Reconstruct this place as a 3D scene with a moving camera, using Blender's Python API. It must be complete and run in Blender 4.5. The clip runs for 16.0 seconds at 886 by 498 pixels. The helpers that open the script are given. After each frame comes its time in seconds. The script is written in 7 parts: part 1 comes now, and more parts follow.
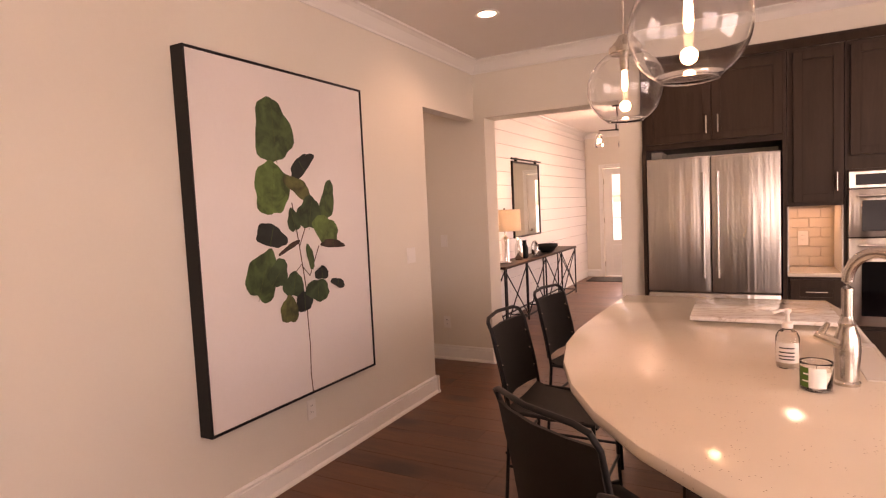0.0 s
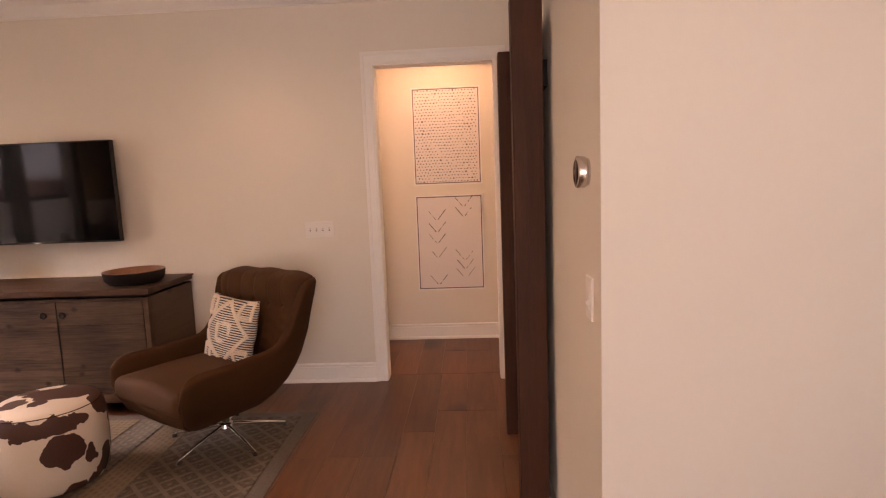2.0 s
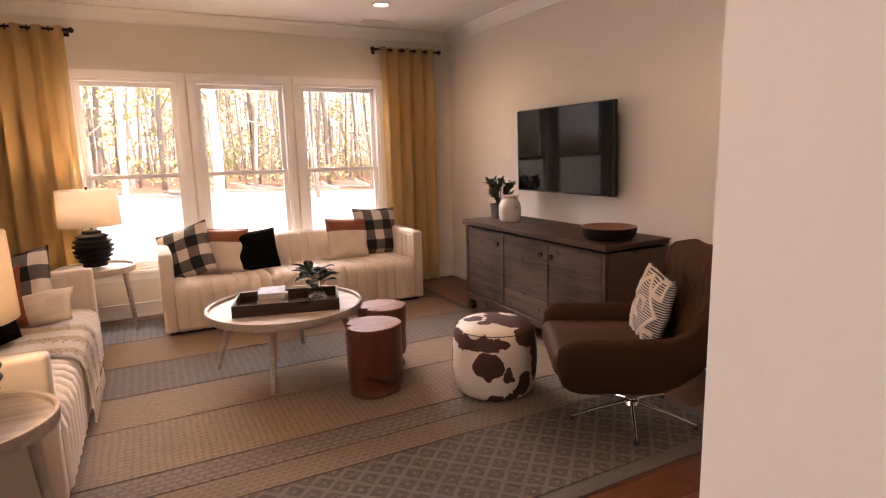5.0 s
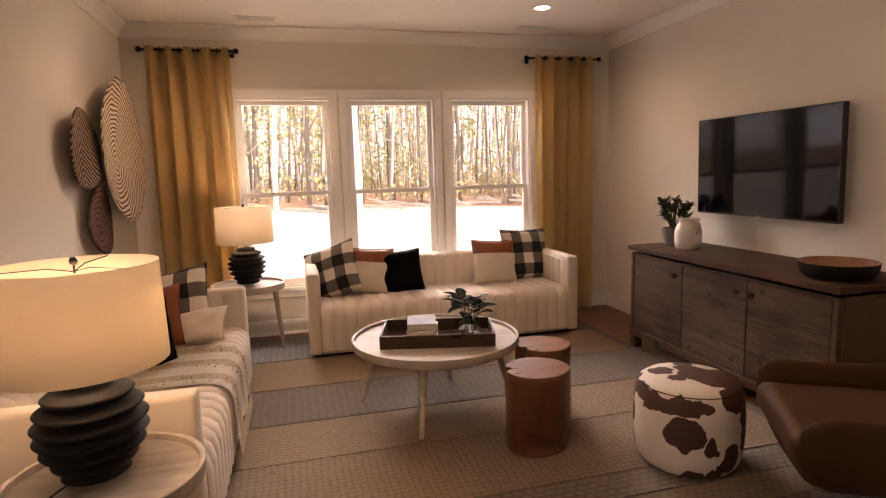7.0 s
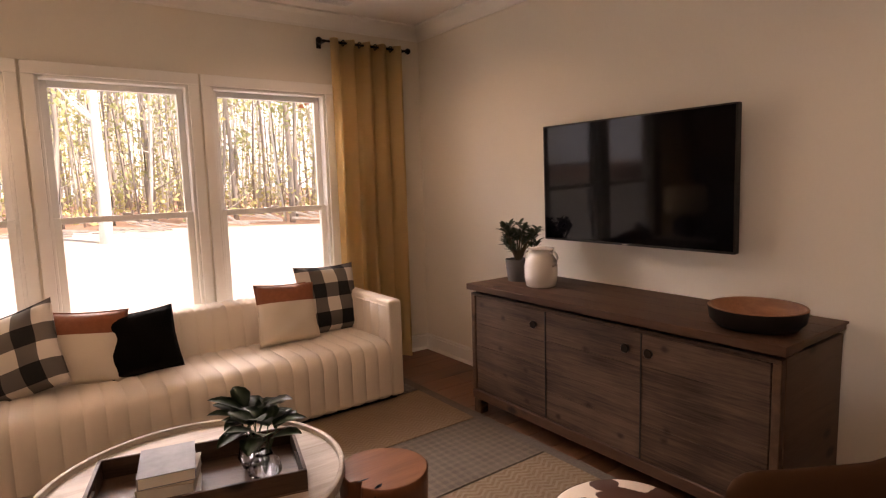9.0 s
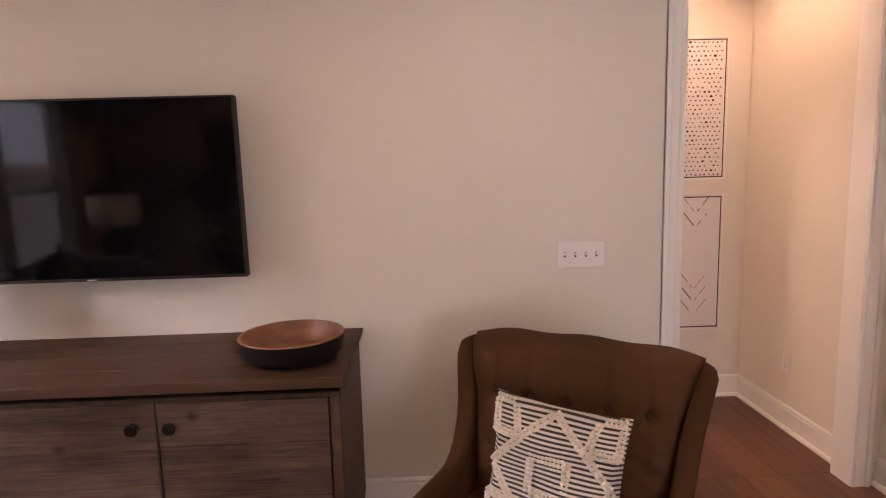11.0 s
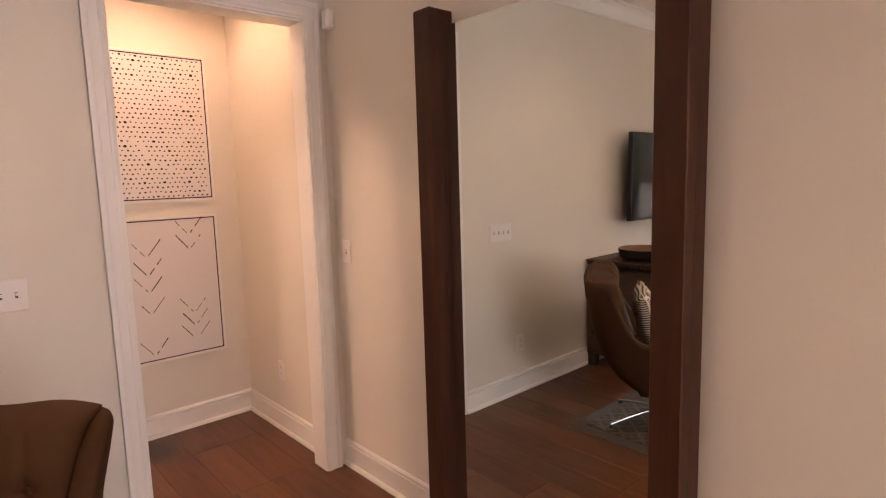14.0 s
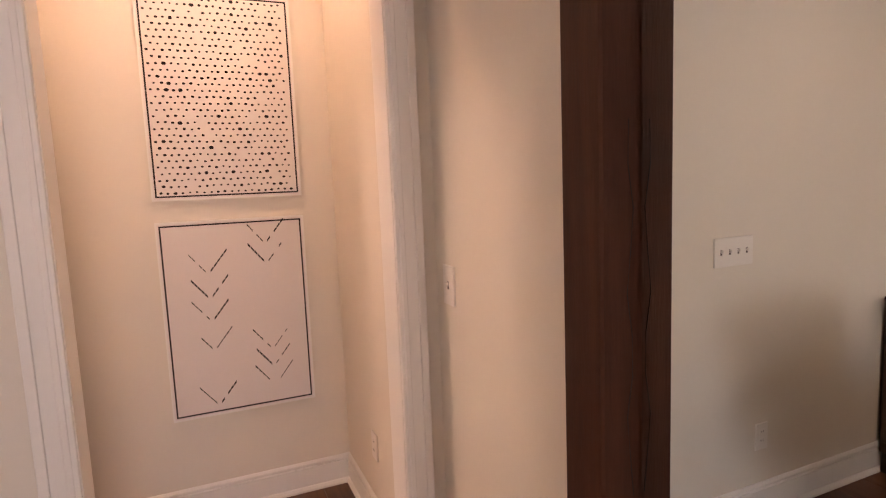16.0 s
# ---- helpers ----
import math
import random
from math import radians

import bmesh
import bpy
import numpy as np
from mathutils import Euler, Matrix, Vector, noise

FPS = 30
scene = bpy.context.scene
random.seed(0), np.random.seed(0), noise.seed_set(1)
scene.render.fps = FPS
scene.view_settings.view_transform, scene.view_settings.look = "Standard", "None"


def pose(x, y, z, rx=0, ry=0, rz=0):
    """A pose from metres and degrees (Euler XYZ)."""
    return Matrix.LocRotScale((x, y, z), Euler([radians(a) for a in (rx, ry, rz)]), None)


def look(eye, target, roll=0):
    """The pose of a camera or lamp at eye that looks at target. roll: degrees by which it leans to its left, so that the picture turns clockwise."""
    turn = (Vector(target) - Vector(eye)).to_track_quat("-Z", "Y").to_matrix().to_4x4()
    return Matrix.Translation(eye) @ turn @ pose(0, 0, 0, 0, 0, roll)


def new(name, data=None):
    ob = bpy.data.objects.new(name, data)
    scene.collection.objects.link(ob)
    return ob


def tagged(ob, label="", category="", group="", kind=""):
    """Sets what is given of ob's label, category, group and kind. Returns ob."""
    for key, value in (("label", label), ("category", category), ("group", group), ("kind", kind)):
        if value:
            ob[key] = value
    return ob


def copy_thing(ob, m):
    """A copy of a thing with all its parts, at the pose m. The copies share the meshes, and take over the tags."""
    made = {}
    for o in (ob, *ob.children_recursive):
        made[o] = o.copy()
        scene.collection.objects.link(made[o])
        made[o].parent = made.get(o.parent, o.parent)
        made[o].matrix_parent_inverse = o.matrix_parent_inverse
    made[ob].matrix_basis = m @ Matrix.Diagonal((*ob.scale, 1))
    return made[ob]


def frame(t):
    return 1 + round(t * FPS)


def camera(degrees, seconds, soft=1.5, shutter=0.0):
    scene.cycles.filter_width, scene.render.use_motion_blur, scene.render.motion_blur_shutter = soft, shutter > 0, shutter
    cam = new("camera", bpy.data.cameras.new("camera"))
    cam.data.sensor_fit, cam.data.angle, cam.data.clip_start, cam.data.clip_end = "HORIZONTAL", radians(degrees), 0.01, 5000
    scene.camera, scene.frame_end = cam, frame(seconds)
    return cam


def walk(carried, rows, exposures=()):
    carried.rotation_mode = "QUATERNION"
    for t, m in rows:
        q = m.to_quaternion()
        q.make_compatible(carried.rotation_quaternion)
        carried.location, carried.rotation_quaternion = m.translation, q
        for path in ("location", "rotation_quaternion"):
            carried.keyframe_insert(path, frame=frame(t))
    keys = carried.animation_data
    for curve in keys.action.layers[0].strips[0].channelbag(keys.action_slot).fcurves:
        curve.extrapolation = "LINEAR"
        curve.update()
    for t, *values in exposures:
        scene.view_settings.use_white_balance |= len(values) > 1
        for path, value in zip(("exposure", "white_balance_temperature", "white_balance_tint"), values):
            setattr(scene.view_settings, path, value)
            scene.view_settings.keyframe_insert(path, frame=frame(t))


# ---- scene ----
WINDOW_W = 300
CAN_W = 16
HALL_W = 13
KWIN_W = 42
DOOR_W = 60
LAMP_W = 10
PEND_W = 1.7
cam = camera(75.8, 16.0, soft=1.2)
PATH = [
    (0, (-0.147, 0.168, 1.482), (-1.094, 1.924, 1.339), -2.7),
    (0.5, (-0.366, 0.342, 1.485), (-1.794, 1.733, 1.319), -2.9),
    (1, (-0.551, 0.514, 1.496), (-2.333, 1.403, 1.316), -3.3),
    (1.5, (-0.789, 0.602, 1.467), (-2.739, 0.996, 1.265), -2.9),
    (2, (-1.005, 0.74, 1.454), (-2.988, 0.637, 1.215), -2.2),
    (2.5, (-1.186, 0.851, 1.455), (-3.08, 0.27, 1.182), -1.9),
    (3, (-1.397, 0.902, 1.449), (-3.134, -0.041, 1.146), -1.7),
    (3.5, (-1.553, 1.054, 1.455), (-3.094, -0.179, 1.132), -1.8),
    (4, (-1.702, 1.124, 1.464), (-3.023, -0.339, 1.125), -1.7),
    (4.2, (-1.766, 1.158, 1.464), (-2.997, -0.381, 1.127), -1.8),
    (4.5, (-1.835, 1.265, 1.451), (-2.931, -0.375, 1.121), -2.1),
    (5, (-1.861, 1.451, 1.471), (-2.752, -0.308, 1.138), -1.5),
    (5.2, (-1.868, 1.475, 1.47), (-2.681, -0.323, 1.144), -1.8),
    (7.3, (-1.817, 0.765, 1.486), (-2.299, -1.158, 1.222), -1.6),
    (7.5, (-1.836, 0.656, 1.503), (-2.334, -1.263, 1.24), -1.7),
    (8, (-1.884, 0.307, 1.498), (-2.482, -1.585, 1.248), -1.8),
    (8.2, (-1.916, 0.157, 1.489), (-2.61, -1.703, 1.245), -1.9),
    (10.3, (-2.700, -0.940, 1.512), (-4.560, -1.622, 1.294), -1.4),
    (10.5, (-2.707, -0.974, 1.495), (-4.635, -1.457, 1.275), -1.6),
    (10.7, (-2.681, -0.997, 1.489), (-4.640, -1.277, 1.256), -1.7),
    (11, (-2.626, -1.023, 1.507), (-4.606, -0.962, 1.239), -1.6),
    (11.5, (-2.512, -1.123, 1.485), (-4.401, -0.522, 1.222), -1.6),
    (12, (-2.492, -1.255, 1.481), (-4.269, -0.379, 1.225), -1.9),
    (12.5, (-2.480, -1.196, 1.497), (-4.149, -0.122, 1.233), -2.0),
    (13, (-2.45, -1.016, 1.513), (-4.026, 0.188, 1.251), -2.0),
    (13.5, (-2.461, -0.794, 1.504), (-3.96, 0.503, 1.247), -1.9),
    (14, (-2.527, -0.487, 1.511), (-4.005, 0.842, 1.260), -1.7),
    (14.5, (-2.667, -0.190, 1.500), (-4.174, 1.104, 1.250), -1.9),
    (15, (-2.892, 0.019, 1.46), (-4.478, 1.214, 1.22), -2.2),
    (15.5, (-3.195, 0.21, 1.453), (-4.884, 1.256, 1.217), -2.1),
    (16, (-3.487, 0.398, 1.449), (-5.311, 1.185, 1.215), -2.3),
]
walk(cam, [(t, look(eye, target, roll)) for t, eye, target, roll in PATH],
     exposures=[(0.0, 1.02, 9400, 50), (0.6, 1.02, 8500, 44), (1.5, 1.08, 8300, 42), (2.5, 1.14, 8000, 40), (4.0, 0.94, 7700, 35), (5.2, 0.98, 7700, 35), (7.5, 0.52, 8300, 35), (8.5, 0.50, 8300, 34), (11.0, 1.15, 6700, 34), (14.0, 1.27, 7200, 36), (16.0, 1.22, 7000, 36)])

# ---- light ----
SUN_EL, SUN_AZ = radians(52), radians(-50)
world = bpy.data.worlds.new("world")
scene.world = world
world.use_nodes = True
_wn = world.node_tree.nodes
_sky = _wn.new("ShaderNodeTexSky")
_sky.sky_type, _sky.sun_disc = "NISHITA", False
_sky.sun_elevation, _sky.sun_rotation = SUN_EL, SUN_AZ
world.node_tree.links.new(_sky.outputs[0], _wn["Background"].inputs[0])
_wn["Background"].inputs[1].default_value = 0.15


def lamp(name, kind, energy, color, m, **sizes):
    data = bpy.data.lights.new(name, kind)
    data.energy, data.color = energy, color
    for key, value in sizes.items():
        if key == "size":
            data.size = value
        elif key == "size_y":
            data.shape, data.size_y = "RECTANGLE", value
        elif key == "radius":
            data.shadow_soft_size = value
        elif key == "angle":
            data.angle = value
        elif key == "spot":
            data.spot_size, data.spot_blend = value, 0.6
    ob = new(name, data)
    ob.matrix_basis = m
    return ob


_sd = Vector((math.sin(SUN_AZ) * math.cos(SUN_EL), math.cos(SUN_AZ) * math.cos(SUN_EL), math.sin(SUN_EL)))
lamp("sun", "SUN", 5.0, (1, 0.95, 0.88), look(_sd * 40, (0, 0, 0)), angle=radians(0.5))
WARM = (1.0, 0.64, 0.38)
SOFTWARM = (1.0, 0.76, 0.56)
DAY = (0.90, 0.96, 1.0)
# sky light that falls in through the three living room windows and the front door
lamp("window_light", "AREA", WINDOW_W, DAY, look((-2.745, -8.6, 4.05), (-2.745, -2.5, 1.2)), size=4.6, size_y=1.5)
lamp("kitchen_unseen_daylight", "AREA", KWIN_W, DAY, look((3.46, 0.95, 1.2), (0, 1.1, 1.1)), size=2.2, size_y=2.0)
lamp("front_door_light", "AREA", DOOR_W, DAY, look((-2.17, 12.3, 2.6), (-2.17, 10.4, 0.6)), size=0.9, size_y=0.8)
# extra fill lamp at an added, unseen opening; brightens north and art walls
lamp("kitchen_unseen_daylight", "AREA", 17, DAY, look((1.7, -0.47, 1.5), (1.2, 3.0, 1.2)), size=1.7, size_y=1.3)
lamp("foyer_window_light", "AREA", 18, DAY, look((-0.40, 8.3, 1.35), (-3, 8.3, 1.2)), size=2.6, size_y=1.6)
CANS = [(-3.86, -3.60, 2.79, CAN_W * 0.8), (-1.45, -3.46, 2.79, CAN_W), (-3.78, -0.75, 2.79, CAN_W * 0.6), (-1.45, -0.75, 2.79, CAN_W * 1.2),
        (-1.72, 3.88, 2.79, CAN_W * 0.35), (0.9, 2.4, 2.79, CAN_W * 0.25), (0.9, 4.3, 2.79, CAN_W * 0.2), (-0.3, 4.3, 2.79, CAN_W * 0.18), (-5.6, 0.45, 2.79, HALL_W),
        (-1.9, 7.0, 2.79, CAN_W * 0.4), (-1.9, 9.6, 2.79, CAN_W * 0.4), (-3.3, 4.55, 2.79, CAN_W * 0.15)]
for cx, cy, cz, cw in CANS:
    lamp("can_lamp", "SPOT", cw, WARM if cx == -5.6 else SOFTWARM, pose(cx, cy, cz - 0.03), spot=radians(150), radius=0.03)


# ---- materials ----
class Nodes:
    def __init__(self, name):
        self.mat = bpy.data.materials.new(name)
        self.mat.use_nodes = True
        self.t = self.mat.node_tree
        self.b = self.t.nodes["Principled BSDF"]
        self.coord = self.n("ShaderNodeTexCoord")

    def n(self, kind, **ins):
        node = self.t.nodes.new(kind)
        for k, v in ins.items():
            self.put(node, k, v)
        return node

    def put(self, node, key, v):
        sock = node.inputs[int(key[1:])] if key[0] == "i" and key[1:].isdigit() else node.inputs[key.replace("_", " ")]
        if isinstance(v, bpy.types.NodeSocket):
            self.t.links.new(v, sock)
        else:
            sock.default_value = v

    def math(self, op, a, b=0.0, c=0.0):
        node = self.t.nodes.new("ShaderNodeMath")
        node.operation = op
        for i, v in enumerate((a, b, c)):
            if isinstance(v, bpy.types.NodeSocket):
                self.t.links.new(v, node.inputs[i])
            else:
                node.inputs[i].default_value = v
        return node.outputs[0]

    def mix(self, f, a, b, mode="MIX"):
        node = self.t.nodes.new("ShaderNodeMix")
        node.data_type, node.blend_type = "RGBA", mode
        for i, v in ((0, f), (6, a), (7, b)):
            if isinstance(v, bpy.types.NodeSocket):
                self.t.links.new(v, node.inputs[i])
            elif i:
                node.inputs[i].default_value = (*v, 1)
            else:
                node.inputs[i].default_value = v
        return node.outputs[2]

    def noise(self, scale, detail=3.0, stretch=(1, 1, 1), rough=0.5, vec=None, distort=0.0):
        mp = self.t.nodes.new("ShaderNodeMapping")
        mp.inputs["Scale"].default_value = stretch
        self.t.links.new(vec or self.coord.outputs["Object"], mp.inputs[0])
        node = self.t.nodes.new("ShaderNodeTexNoise")
        node.inputs["Scale"].default_value, node.inputs["Detail"].default_value = scale, detail
        node.inputs["Roughness"].default_value, node.inputs["Distortion"].default_value = rough, distort
        self.t.links.new(mp.outputs[0], node.inputs[0])
        return node.outputs[0]

    def ramp(self, f, stops):
        node = self.t.nodes.new("ShaderNodeValToRGB")
        el = node.color_ramp.elements
        while len(el) < len(stops):
            el.new(0.5)
        for e, (p, c) in zip(el, stops):
            e.position, e.color = p, (*c, 1)
        self.t.links.new(f, node.inputs[0])
        return node.outputs[0]

    def bump(self, height, strength, dist):
        node = self.t.nodes.new("ShaderNodeBump")
        node.inputs["Strength"].default_value, node.inputs["Distance"].default_value = strength, dist
        self.t.links.new(height, node.inputs["Height"])
        self.t.links.new(node.outputs[0], self.b.inputs["Normal"])

    def out(self, color, rough=0.5, metal=0.0, **more):
        self.put(self.b, "Base Color", (*color, 1) if isinstance(color, tuple) else color)
        self.put(self.b, "Roughness", rough)
        self.put(self.b, "Metallic", metal)
        for k, v in more.items():
            self.put(self.b, k, v)
        return self.mat

    def xyz(self):
        sep = self.t.nodes.new("ShaderNodeSeparateXYZ")
        self.t.links.new(self.coord.outputs["Object"], sep.inputs[0])
        return sep.outputs


def scaled(c, k):
    return tuple(min(1, v * k) for v in c)


def plain(name, c, rough=0.5, metal=0.0, big=0.06, fine=0.04, scale=2.0, fscale=60.0, bump=0.0, bscale=200.0, bdist=0.001, stretch=(1, 1, 1), **more):
    """A surface with stains at a large scale, grain at a fine one, and relief."""
    k = Nodes(name)
    a = k.noise(scale, 4, stretch)
    b = k.noise(fscale, 2, stretch)
    f = k.math("ADD", k.math("MULTIPLY", k.math("SUBTRACT", a, 0.5), big * 4), k.math("MULTIPLY", k.math("SUBTRACT", b, 0.5), fine * 4))
    f = k.math("ADD", f, 0.5)
    col = k.mix(f, scaled(c, 0.78), scaled(c, 1.22))
    if bump:
        k.bump(k.noise(bscale, 2, stretch), bump, bdist)
    more.setdefault("Specular_IOR_Level", 0.5 if rough < 0.5 or metal else 0.18)
    return k.out(col, rough, metal, **more)


def wood(name, dark, light, rough=0.5, axis=0, grain=14.0, vary=0.0, knots=0.0, bump=0.25, coat=0.0, flat=None):
    k = Nodes(name)
    st = [9.0, 9.0, 9.0]
    st[axis] = 0.8
    vec = k.coord.outputs["Object"]
    if vary:
        info = k.t.nodes.new("ShaderNodeObjectInfo")
        add = k.t.nodes.new("ShaderNodeVectorMath")
        add.operation = "ADD"
        comb = k.t.nodes.new("ShaderNodeCombineXYZ")
        for i in range(3):
            k.t.links.new(k.math("MULTIPLY", info.outputs["Random"], 37.0 + 11 * i), comb.inputs[i])
        k.t.links.new(vec, add.inputs[0])
        k.t.links.new(comb.outputs[0], add.inputs[1])
        vec = add.outputs[0]
    g = k.noise(grain / 4, 5, tuple(st), 0.6, vec, 0.6)
    f = k.noise(grain * 2.5, 3, tuple(st), 0.6, vec)
    w = k.noise(1.2, 2, (1, 1, 1), 0.5, vec)
    v = k.math("ADD", k.math("MULTIPLY", g, 0.6), k.math("ADD", k.math("MULTIPLY", f, 0.25), k.math("MULTIPLY", w, 0.3)))
    if vary:
        v = k.math("ADD", v, k.math("MULTIPLY", k.math("SUBTRACT", info.outputs["Random"], 0.5), vary))
    mid = tuple((a + b) / 2 for a, b in zip(dark, light))
    col = k.ramp(v, [(0.32, dark), (0.56, mid), (0.8, light)])
    if knots:
        vo = k.t.nodes.new("ShaderNodeTexVoronoi")
        mp = k.t.nodes.new("ShaderNodeMapping")
        ks = [1.0, 1.0, 1.0]
        ks[axis] = 0.55
        if flat is not None:
            ks[flat] = 0.0
        mp.inputs["Scale"].default_value = ks
        k.t.links.new(vec, mp.inputs[0])
        k.t.links.new(mp.outputs[0], vo.inputs[0])
        vo.inputs["Scale"].default_value = knots
        kf = k.ramp(vo.outputs["Distance"], [(0.10, (1, 1, 1)), (0.22, (0, 0, 0))])
        col = k.mix(k.math("MULTIPLY", kf, 0.9), col, scaled(dark, 0.35))
    k.bump(f, bump, 0.002)
    return k.out(col, rough, 0.0, Coat_Weight=coat, Specular_IOR_Level=0.22 if rough > 0.4 else 0.45)


M = {}
M["wall"] = plain("wall_paint", (0.755, 0.712, 0.625), 0.85, big=0.03, fine=0.015, bump=0.12, bscale=350)
M["ceil"] = plain("ceiling_paint", (0.82, 0.78, 0.73), 0.9, big=0.03, fine=0.02, bump=0.15, bscale=260)
M["trim"] = plain("trim_paint", (0.83, 0.81, 0.765), 0.42, big=0.02, fine=0.01)
M["plank"] = wood("oak_floor", (0.060, 0.020, 0.008), (0.175, 0.070, 0.030), 0.36, 0, 12, vary=0.20, knots=1.8, bump=0.15)
M["floorgap"] = plain("floor_joint", (0.03, 0.015, 0.01), 0.8)
M["black"] = plain("black_paint", (0.011, 0.010, 0.009), 0.5, fscale=120, Specular_IOR_Level=0.3)
M["plastic"] = plain("white_plastic", (0.80, 0.77, 0.72), 0.35, big=0.01, fine=0.01)
M["slot"] = plain("dark_slot", (0.03, 0.03, 0.03), 0.6)


def steel_mat():
    k = Nodes("brushed_steel")
    brush = k.noise(8, 2, (90, 90, 1))
    wave = k.noise(2.4, 3, (3.2, 3.2, 0.12), 0.55)
    k.bump(k.math("ADD", k.math("MULTIPLY", wave, 1.0), k.math("MULTIPLY", brush, 0.01)), 0.35, 0.05)
    return k.out(k.mix(brush, (0.50, 0.48, 0.45), (0.66, 0.64, 0.60)), 0.32, 1.0)


M["steel"] = steel_mat()
M["nickel"] = plain("satin_nickel", (0.62, 0.58, 0.53), 0.25, 1.0, big=0.03)
M["chrome"] = plain("polished_chrome", (0.75, 0.75, 0.75), 0.08, 1.0, big=0.01, fine=0.01)
M["post"] = wood("dark_post_wood", (0.026, 0.008, 0.003), (0.080, 0.028, 0.013), 0.6, 2, 10, bump=0.35)
M["post"].node_tree.nodes["Principled BSDF"].inputs["Specular IOR Level"].default_value = 0.25
M["mirror"] = Nodes("mirror_glass").out((0.80, 0.84, 0.80), 0.01, 1.0)
M["screen"] = Nodes("tv_screen").out((0.002, 0.002, 0.003), 0.06, 0.0, Specular_IOR_Level=0.12)
M["cabinet"] = wood("grey_brown_cabinet", (0.022, 0.013, 0.008), (0.052, 0.032, 0.021), 0.45, 2, 12, bump=0.12)
M["reclaimed"] = wood("reclaimed_pine", (0.012, 0.005, 0.003), (0.098, 0.050, 0.029), 0.5, 1, 9, vary=0.34, knots=7.0, bump=0.5)
M["reclaimed_x"] = wood("reclaimed_pine_side", (0.014, 0.007, 0.004), (0.105, 0.060, 0.037), 0.5, 0, 9, vary=0.34, knots=7.0, bump=0.5)


def old_pine():
    """Dull grey-brown boards with soft bands along y, and dark knots scattered over the front."""
    k = Nodes("knotty_reclaimed_pine")
    info = k.t.nodes.new("ShaderNodeObjectInfo")
    x, y, z = k.xyz()
    band = k.noise(1.6, 4, (0, 0.5, 9), 0.6)
    fine = k.noise(7, 4, (0, 0.7, 16), 0.65, None, 0.4)
    blot = k.noise(3.2, 3, (0, 1, 1.2), 0.5)
    v = k.math("ADD", k.math("ADD", k.math("MULTIPLY", band, 0.45), k.math("MULTIPLY", fine, 0.35)), k.math("MULTIPLY", blot, 0.25))
    v = k.math("ADD", v, k.math("MULTIPLY", k.math("SUBTRACT", info.outputs["Random"], 0.5), 0.10))
    col = k.ramp(v, [(0.38, (0.026, 0.014, 0.009)), (0.50, (0.072, 0.044, 0.030)), (0.64, (0.128, 0.086, 0.060))])
    vo = k.t.nodes.new("ShaderNodeTexVoronoi")
    vo.voronoi_dimensions = "2D"
    cb = k.n("ShaderNodeCombineXYZ", X=k.math("MULTIPLY", y, 0.7), Y=z)
    k.t.links.new(cb.outputs[0], vo.inputs["Vector"])
    vo.inputs["Scale"].default_value = 6.5
    d = k.math("ADD", vo.outputs["Distance"], k.math("MULTIPLY", k.math("SUBTRACT", k.noise(30, 2), 0.5), 0.10))
    kf = k.ramp(d, [(0.03, (1, 1, 1)), (0.13, (0, 0, 0))])
    few = k.t.nodes.new("ShaderNodeSeparateColor")
    k.t.links.new(vo.outputs["Color"], few.inputs[0])
    kf = k.math("MULTIPLY", kf, k.math("GREATER_THAN", few.outputs[0], 0.62))
    col = k.mix(k.math("MULTIPLY", kf, 0.85), col, (0.022, 0.009, 0.005))
    k.bump(k.math("SUBTRACT", fine, k.math("MULTIPLY", kf, 0.3)), 0.4, 0.002)
    return k.out(col, 0.55, 0.0, Specular_IOR_Level=0.2)


M["reclaimed_door"] = old_pine()
M["boucle"] = plain("cream_fabric", (0.72, 0.63, 0.52), 0.9, big=0.04, fine=0.06, fscale=300, bump=0.35, bscale=900, bdist=0.0015, Sheen_Weight=0.3)
M["leather"] = plain("brown_leather", (0.054, 0.022, 0.0075), 0.75, big=0.22, Specular_IOR_Level=0.16, fine=0.06, scale=5, fscale=70, bump=0.3, bscale=260, bdist=0.0015)
M["leather_pad"] = plain("tan_leather_pad", (0.064, 0.026, 0.008), 0.68, big=0.25, Specular_IOR_Level=0.2, fine=0.06, scale=6, fscale=70, bump=0.3, bscale=260, bdist=0.0015)
M["whitewash"] = wood("whitewashed_wood", (0.27, 0.22, 0.17), (0.62, 0.56, 0.48), 0.55, 0, 9, bump=0.25)
M["stump"] = wood("stump_side", (0.038, 0.010, 0.004), (0.185, 0.062, 0.020), 0.38, 2, 3, bump=0.4)
M["stump_top"] = wood("stump_top", (0.10, 0.034, 0.012), (0.26, 0.100, 0.038), 0.42, 0, 4, bump=0.3)
M["ceramic_black"] = plain("matt_black_ceramic", (0.010, 0.010, 0.010), 0.6, fine=0.15, fscale=40, bump=0.3, bscale=60)
M["ceramic_white"] = plain("white_glaze", (0.72, 0.68, 0.62), 0.2, big=0.05, fine=0.02)
M["cement"] = plain("grey_cement", (0.13, 0.12, 0.115), 0.8, fine=0.1)
M["curtain"] = plain("mustard_linen", (0.62, 0.42, 0.15), 0.9, big=0.05, fine=0.05, fscale=400, bump=0.3, bscale=700, Transmission_Weight=0.0, Sheen_Weight=0.2)
M["leaf"] = plain("dark_leaf", (0.030, 0.060, 0.022), 0.4, big=0.2, fine=0.1, scale=12)
M["blackleather"] = plain("black_leather", (0.012, 0.009, 0.007), 0.6, Specular_IOR_Level=0.25, fine=0.08, bump=0.25, bscale=220)
